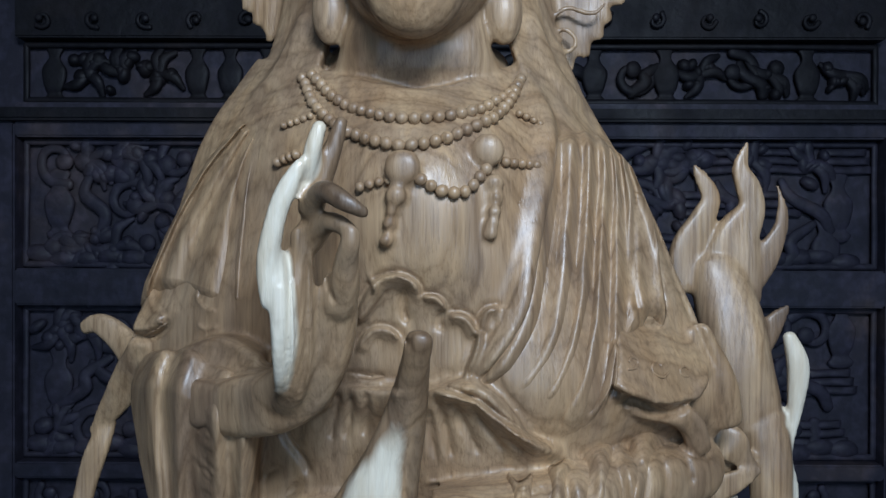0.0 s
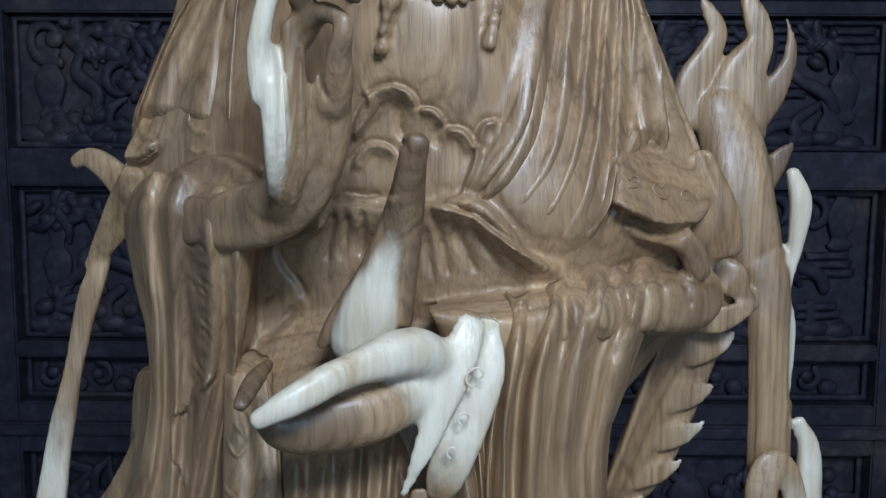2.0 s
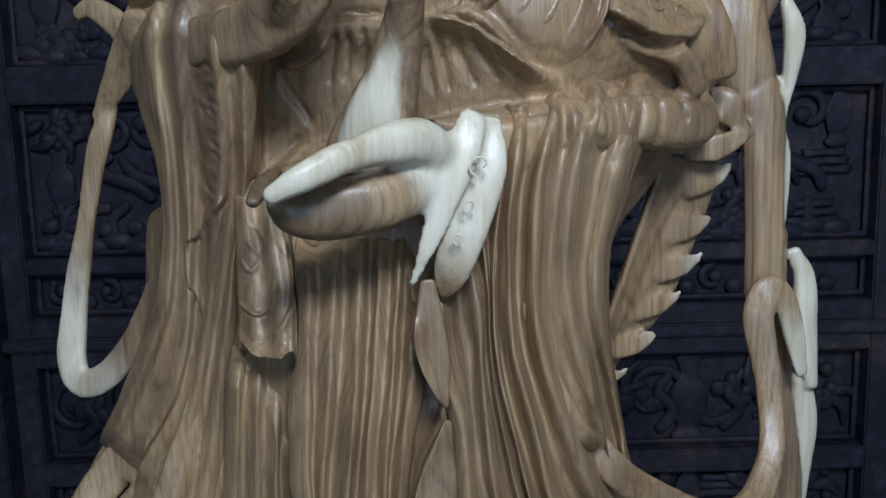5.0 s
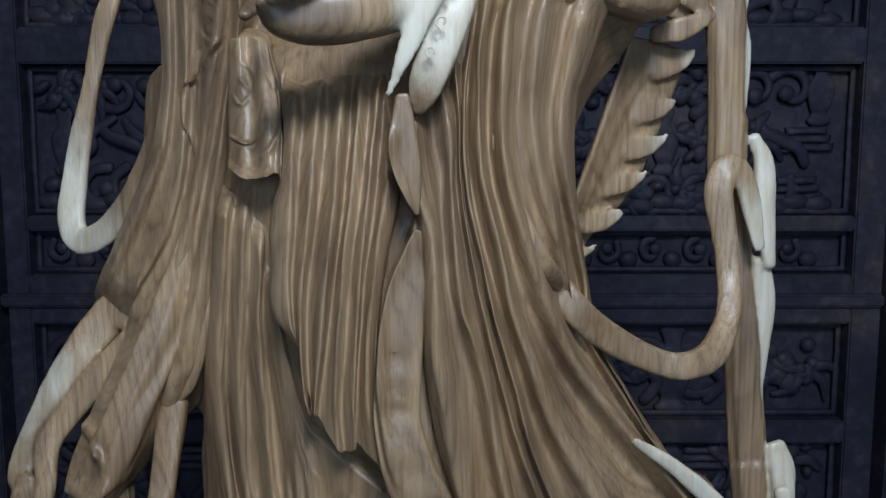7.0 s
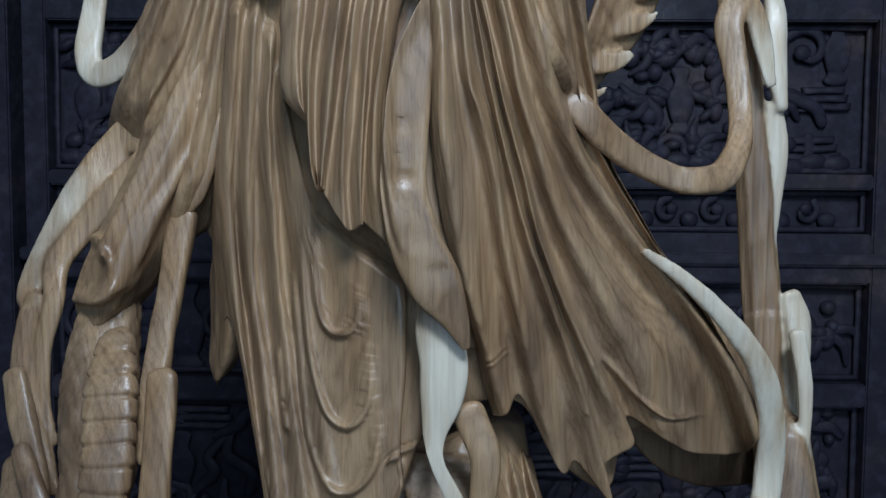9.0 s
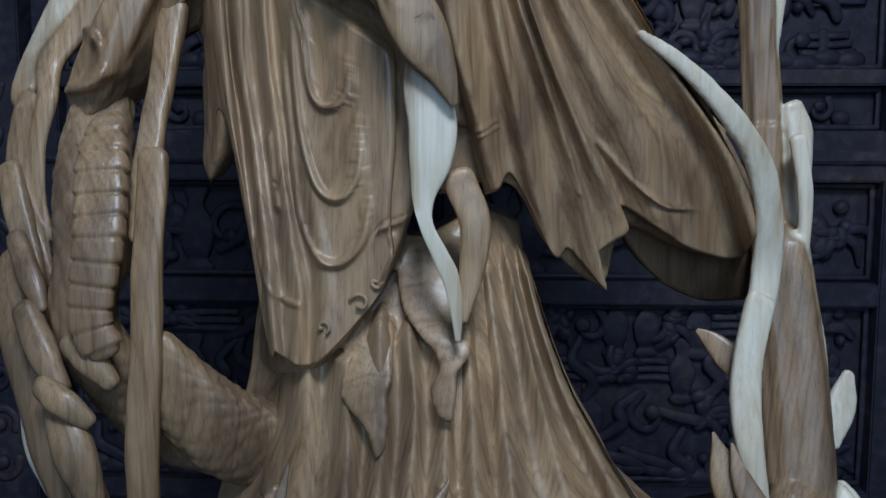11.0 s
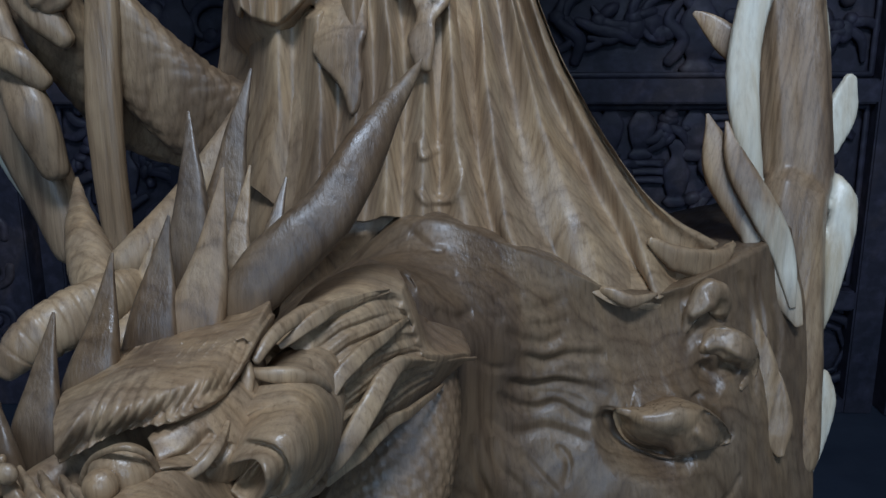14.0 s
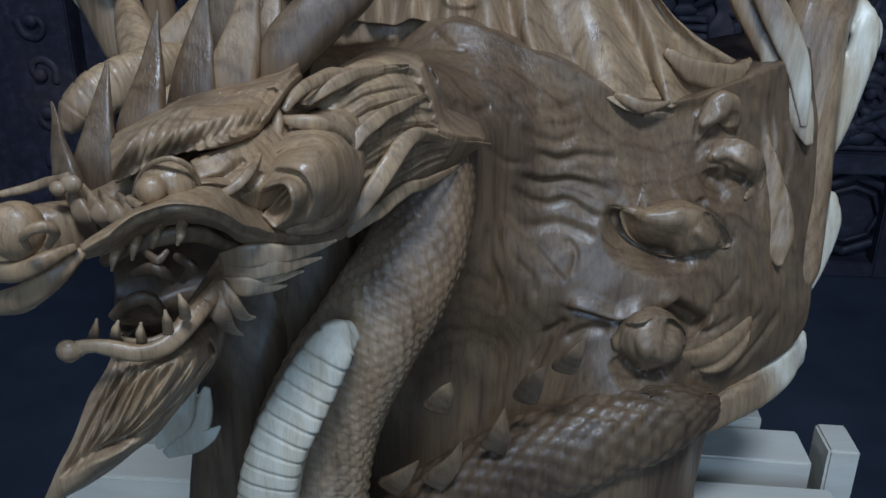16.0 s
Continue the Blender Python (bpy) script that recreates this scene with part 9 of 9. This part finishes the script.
cut("r", 0.02, 0.007452, [(0.188, 0.481, 0.533), (0.202, 0.486, 0.536), (0.214, 0.488, 0.528), (0.218, 0.486, 0.516)])
cut("v", 0.00675, 0.003726, [(0.227, 0.495, 0.525), (0.243, 0.508, 0.524), (0.261, 0.520, 0.527), (0.279, 0.535, 0.534)])
cut("v", 0.00675, 0.003726, [(0.238, 0.500, 0.496), (0.262, 0.520, 0.497), (0.289, 0.541, 0.510), (0.309, 0.558, 0.529)])
cut("v", 0.00675, 0.003726, [(0.250, 0.495, 0.484), (0.283, 0.539, 0.476), (0.308, 0.556, 0.497), (0.329, 0.577, 0.522)])
cut("v", 0.0054, 0.0027945, [(0.256, 0.521, 0.550), (0.271, 0.533, 0.555), (0.281, 0.544, 0.567)])
cut("v", 0.0081, 0.0046575, [(0.135, 0.485, 0.530), (0.152, 0.483, 0.540), (0.170, 0.485, 0.542)])
cut("v", 0.00675, 0.003726, [(0.116, 0.492, 0.530), (0.130, 0.489, 0.541), (0.134, 0.491, 0.548)])
cut("v", 0.0054, 0.003726, [(0.109, 0.490, 0.499), (0.117, 0.489, 0.516), (0.121, 0.489, 0.532)])
cut("v", 0.00945, 0.005589, [(0.024, 0.407, 0.768), (0.025, 0.462, 0.747), (0.033, 0.379, 0.749)])
cut("v", 0.00675, 0.003726, [(-0.008, 0.496, 0.760), (0.021, 0.378, 0.769), (0.026, 0.376, 0.756)])
cut("v", 0.00675, 0.003726, [(0.022, 0.526, 0.765), (0.037, 0.511, 0.755), (0.050, 0.511, 0.753)])
cut("v", 0.00675, 0.003726, [(0.033, 0.464, 0.743), (0.046, 0.478, 0.736), (0.059, 0.499, 0.741)])
cut("v", 0.00675, 0.003726, [(0.042, 0.461, 0.727), (0.057, 0.473, 0.717), (0.069, 0.486, 0.719)])
# looped ribbon between skirt and post
wood.tube([(0.090, 0.705, 1.384, 0.0020), (0.104, 0.684, 1.354, 0.0090), (0.132, 0.655, 1.309, 0.0131), (0.172, 0.668, 1.274, 0.0126), (0.211, 0.676, 1.253, 0.0119), (0.240, 0.680, 1.248, 0.0131), (0.269, 0.700, 1.255, 0.0141), (0.288, 0.720, 1.281, 0.0127), (0.295, 0.740, 1.318, 0.0118), (0.293, 0.752, 1.359, 0.0125), (0.288, 0.760, 1.397, 0.0137), (0.298, 0.765, 1.421, 0.0126), (0.312, 0.765, 1.413, 0.0127), (0.323, 0.765, 1.380, 0.0116), (0.332, 0.765, 1.341, 0.0059)], 0.42, twist=(0, 25), pale=[0, 0, 0, 0, 0, 0.05, 0.1, 0, 0, 0, 0, 0, 0.2, 0.8, 0.9])
# lower hand
wood.tube([(-0.092, 0.500, 1.542, 0.0057), (-0.077, 0.503, 1.550, 0.0085), (-0.060, 0.512, 1.558, 0.0099), (-0.042, 0.525, 1.564, 0.0107), (-0.023, 0.540, 1.568, 0.0133), (-0.007, 0.556, 1.567, 0.0151), (0.005, 0.572, 1.555, 0.0149)], 0.9, pale=[1, 1, 1, 1, 1, 0.95, 0.9])
wood.tube([(0.003, 0.580, 1.551, 0.0180), (-0.011, 0.568, 1.541, 0.0191), (-0.024, 0.556, 1.535, 0.0188), (-0.038, 0.548, 1.531, 0.0193), (-0.054, 0.544, 1.529, 0.0199), (-0.072, 0.540, 1.527, 0.0178), (-0.088, 0.532, 1.530, 0.0129), (-0.095, 0.522, 1.535, 0.0047)], 0.95, pale=[0.9, 0.9, 0.6, 0.0, -0.3, -0.4, -0.3, -0.2])
# strap beside the tail
fine.tube([(-0.213, 0.612, 1.082, 0.0123), (-0.211, 0.600, 1.044, 0.0120), (-0.212, 0.592, 1.003, 0.0122), (-0.213, 0.588, 0.963, 0.0122), (-0.214, 0.585, 0.922, 0.0126), (-0.216, 0.582, 0.880, 0.0126), (-0.217, 0.580, 0.834, 0.0131), (-0.216, 0.578, 0.791, 0.0124), (-0.214, 0.576, 0.751, 0.0111), (-0.209, 0.570, 0.722, 0.0093), (-0.200, 0.560, 0.696, 0.0046)], 0.6, pale=-0.12)
# roll of the forearm sleeve
wood.tube([(0.218, 0.735, 1.577, 0.0223), (0.199, 0.715, 1.573, 0.0244), (0.159, 0.685, 1.576, 0.0231), (0.119, 0.655, 1.574, 0.0193), (0.084, 0.636, 1.570, 0.0146), (0.055, 0.626, 1.567, 0.0103), (0.029, 0.620, 1.567, 0.0071)], 0.9, rings=(10, 0.025))
# ornate ribbon down the front
fine.tube([(-0.005, 0.562, 1.476, 0.0050), (-0.005, 0.560, 1.458, 0.0082), (-0.005, 0.560, 1.436, 0.0111), (-0.001, 0.560, 1.416, 0.0090), (0.004, 0.562, 1.393, 0.0021)], 0.35, pale=-0.15)
fine.tube([(0.005, 0.565, 1.379, 0.0027), (-0.002, 0.560, 1.347, 0.0115), (-0.007, 0.556, 1.313, 0.0157), (-0.009, 0.552, 1.275, 0.0164), (-0.010, 0.550, 1.237, 0.0171), (-0.001, 0.548, 1.199, 0.0195), (0.015, 0.547, 1.167, 0.0195), (0.029, 0.547, 1.142, 0.0111), (0.037, 0.548, 1.121, 0.0034)], 0.3, pale=-0.12)
fine.tube([(0.007, 0.560, 1.160, 0.0069), (0.014, 0.562, 1.134, 0.0157), (0.020, 0.563, 1.107, 0.0184), (0.018, 0.562, 1.079, 0.0159), (0.013, 0.560, 1.052, 0.0084), (0.015, 0.558, 1.031, 0.0053), (0.025, 0.558, 1.008, 0.0067), (0.034, 0.558, 0.988, 0.0068), (0.038, 0.558, 0.966, 0.0055), (0.039, 0.560, 0.942, 0.0023)], 0.32, pale=[-0.1, 0.1, 0.5, 0.9, 0.95, 0.95, 0.9, 0.9, 0.9, 0.8])
# ridged horn and spike behind the snout
fine.tube([(-0.173, 0.330, 0.737, 0.0073), (-0.166, 0.335, 0.746, 0.0131), (-0.154, 0.345, 0.754, 0.0154), (-0.141, 0.360, 0.759, 0.0148), (-0.125, 0.380, 0.764, 0.0121)], 0.85, rings=(9, 0.06))
fine.tube([(-0.208, 0.500, 0.809, 0.0013), (-0.197, 0.475, 0.796, 0.0064), (-0.184, 0.450, 0.781, 0.0114), (-0.172, 0.430, 0.766, 0.0150), (-0.158, 0.410, 0.751, 0.0152)], 0.8)
fine.tube([(-0.077, 0.460, 0.859, 0.0054), (-0.090, 0.450, 0.832, 0.0099), (-0.105, 0.440, 0.808, 0.0121), (-0.125, 0.430, 0.787, 0.0129), (-0.145, 0.420, 0.769, 0.0114)], 0.7)
# raised hand
wood.tube([(-0.058, 0.565, 1.731, 0.0120), (-0.062, 0.572, 1.709, 0.0156), (-0.071, 0.580, 1.686, 0.0188), (-0.086, 0.592, 1.665, 0.0208), (-0.109, 0.608, 1.649, 0.0215), (-0.140, 0.632, 1.642, 0.0211), (-0.174, 0.660, 1.639, 0.0189)], 0.6, pale=[-0.1, -0.15, -0.15, -0.1, 0, 0, 0])
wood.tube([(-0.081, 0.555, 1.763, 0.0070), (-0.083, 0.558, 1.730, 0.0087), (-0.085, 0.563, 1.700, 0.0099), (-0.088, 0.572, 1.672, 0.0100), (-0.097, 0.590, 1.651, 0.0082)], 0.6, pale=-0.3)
wood.tube([(-0.095, 0.552, 1.746, 0.0070), (-0.093, 0.550, 1.729, 0.0076), (-0.092, 0.550, 1.713, 0.0079), (-0.092, 0.553, 1.696, 0.0076), (-0.094, 0.560, 1.679, 0.0063), (-0.099, 0.572, 1.665, 0.0032)], 0.7, pale=[0.6, 0.9, 0.85, 0.9, 0.9, 0.7, 0.3])
wood.tube([(-0.047, 0.538, 1.764, 0.0050), (-0.048, 0.540, 1.757, 0.0064), (-0.051, 0.548, 1.746, 0.0078), (-0.053, 0.556, 1.733, 0.0097), (-0.057, 0.565, 1.719, 0.0112)], 0.9, pale=-0.1)
wood.tube([(-0.068, 0.548, 1.829, 0.0045), (-0.072, 0.548, 1.816, 0.0056), (-0.076, 0.552, 1.803, 0.0056), (-0.082, 0.558, 1.788, 0.0046)], 0.85, pale=0.95)
wood.tube([(-0.080, 0.545, 1.806, 0.0042), (-0.086, 0.545, 1.795, 0.0059), (-0.093, 0.545, 1.779, 0.0066), (-0.098, 0.547, 1.761, 0.0070), (-0.101, 0.550, 1.742, 0.0070), (-0.100, 0.551, 1.723, 0.0064)], 0.8, pale=[0.7, 0.85, 0.9, 0.85, 0.8, 0.8])
cut("v", 0.00405, 0.0046, [(-0.089, 0.564, 1.761), (-0.087, 0.556, 1.726), (-0.088, 0.562, 1.693), (-0.091, 0.575, 1.665)])
cut("v", 0.00405, 0.0046, [(-0.076, 0.555, 1.753), (-0.077, 0.558, 1.720), (-0.079, 0.566, 1.686), (-0.084, 0.575, 1.662)])
cut("v", 0.00405, 0.00345, [(-0.072, 0.558, 1.748), (-0.064, 0.536, 1.731), (-0.059, 0.535, 1.719)])
# scrollwork on the hanging sleeve
cut("d", 0.016, 0.000345, [(-0.158, 0.626, 1.637), (-0.162, 0.642, 1.598), (-0.163, 0.634, 1.559), (-0.174, 0.644, 1.512), (-0.186, 0.666, 1.481)])
cut("v", 0.00405, 0.002875, [(-0.171, 0.643, 1.620), (-0.162, 0.635, 1.625), (-0.158, 0.636, 1.620), (-0.164, 0.641, 1.614)])
cut("v", 0.00405, 0.002875, [(-0.157, 0.637, 1.610), (-0.164, 0.643, 1.605), (-0.164, 0.643, 1.598), (-0.156, 0.639, 1.598)])
cut("v", 0.00405, 0.002875, [(-0.173, 0.650, 1.591), (-0.164, 0.643, 1.593), (-0.160, 0.641, 1.588), (-0.167, 0.644, 1.582)])
cut("v", 0.00405, 0.002875, [(-0.160, 0.639, 1.576), (-0.165, 0.638, 1.573), (-0.164, 0.633, 1.567), (-0.159, 0.639, 1.565)])
cut("v", 0.00405, 0.002875, [(-0.177, 0.653, 1.556), (-0.164, 0.634, 1.561), (-0.162, 0.636, 1.554), (-0.169, 0.640, 1.549)])
cut("v", 0.00405, 0.002875, [(-0.164, 0.636, 1.542), (-0.174, 0.645, 1.537), (-0.172, 0.641, 1.531), (-0.166, 0.639, 1.530)])
cut("v", 0.00405, 0.002875, [(-0.182, 0.648, 1.519), (-0.172, 0.638, 1.524), (-0.171, 0.642, 1.517), (-0.177, 0.641, 1.513)])
# crest of cloth that runs into the looped ribbon
wood.tube([(0.061, 0.612, 1.453, 0.0020), (0.069, 0.617, 1.422, 0.0040), (0.082, 0.620, 1.391, 0.0065), (0.097, 0.618, 1.359, 0.0080), (0.113, 0.635, 1.336, 0.0070), (0.131, 0.679, 1.312, 0.0020)], 0.6)
# knobs of the base
wood.tube([(0.174, 0.509, 0.633, 0.0050), (0.190, 0.512, 0.623, 0.0160), (0.215, 0.517, 0.617, 0.0240), (0.238, 0.519, 0.615, 0.0170), (0.266, 0.539, 0.598, 0.0050)], 0.5, pale=-0.2)
wood.tube([(0.246, 0.560, 0.663, 0.0040), (0.259, 0.569, 0.668, 0.0110), (0.277, 0.570, 0.660, 0.0140), (0.293, 0.587, 0.637, 0.0090), (0.280, 0.564, 0.629, 0.0030)], 0.5, pale=-0.2)
wood.tube([(0.233, 0.562, 0.676, 0.0030), (0.241, 0.566, 0.694, 0.0080), (0.255, 0.572, 0.706, 0.0130), (0.265, 0.578, 0.692, 0.0090), (0.268, 0.582, 0.679, 0.0020)], 0.5, pale=-0.2)
wood.tube([(0.175, 0.479, 0.531, 0.0080), (0.192, 0.482, 0.535, 0.0260), (0.213, 0.488, 0.528, 0.0240), (0.226, 0.492, 0.514, 0.0060)], 0.6, pale=-0.2)
wood.tube([(0.231, 0.496, 0.514, 0.0040), (0.257, 0.515, 0.503, 0.0140), (0.278, 0.532, 0.509, 0.0150), (0.295, 0.547, 0.526, 0.0040)], 0.5, pale=-0.2)
cut("v", 0.01215, 0.0092, [(0.169, 0.510, 0.639), (0.168, 0.502, 0.619), (0.184, 0.501, 0.602), (0.215, 0.509, 0.590), (0.240, 0.520, 0.593)])
cut("v", 0.0216, 0.0115, [(0.213, 0.493, 0.557), (0.231, 0.509, 0.543), (0.250, 0.521, 0.528)])
cut("v", 0.01215, 0.00805, [(0.176, 0.479, 0.521), (0.185, 0.476, 0.507), (0.201, 0.476, 0.502)])
cut("v", 0.0108, 0.0069, [(0.245, 0.557, 0.656), (0.250, 0.551, 0.642), (0.262, 0.550, 0.628)])
statue = wood.finish("carved_statue", WOOD, grain=0.0024, soften=2, fine=fine)
chisel(statue)
tagged(statue, "tall waxed brown wooden statue standing on a carved dragon base", "statue")


# ---- timber skid under the statue ----
def skid():
    base = tagged(new("timber_skid"), "rough pale timber skid under the statue", "pallet")
    base.location = (0, 0.6, 0)
    for name, x0, x1, y0, y1, z0, z1 in (
        ("beam", -0.40, 0.435, 0.70, 0.765, 0.235, 0.275), ("beam", -0.40, 0.445, 0.60, 0.665, 0.225, 0.268), ("beam", -0.40, 0.44, 0.40, 0.46, 0.23, 0.27),
        ("runner", 0.27, 0.335, 0.38, 0.80, 0.16, 0.225), ("runner", -0.33, -0.265, 0.38, 0.80, 0.16, 0.225), ("runner", -0.04, 0.03, 0.38, 0.80, 0.16, 0.225),
        ("foot", -0.40, 0.44, 0.70, 0.77, 0.0, 0.16), ("foot", -0.40, 0.44, 0.40, 0.47, 0.0, 0.16), ("post", 0.446, 0.48, 0.69, 0.745, 0.16, 0.30), ("block", 0.33, 0.395, 0.77, 0.83, 0.225, 0.285)):
        ob = box(name, x0, x1, y0 - 0.6, y1 - 0.6, z0, z1, TIMBER, base, 0.003)
    return base


skid()
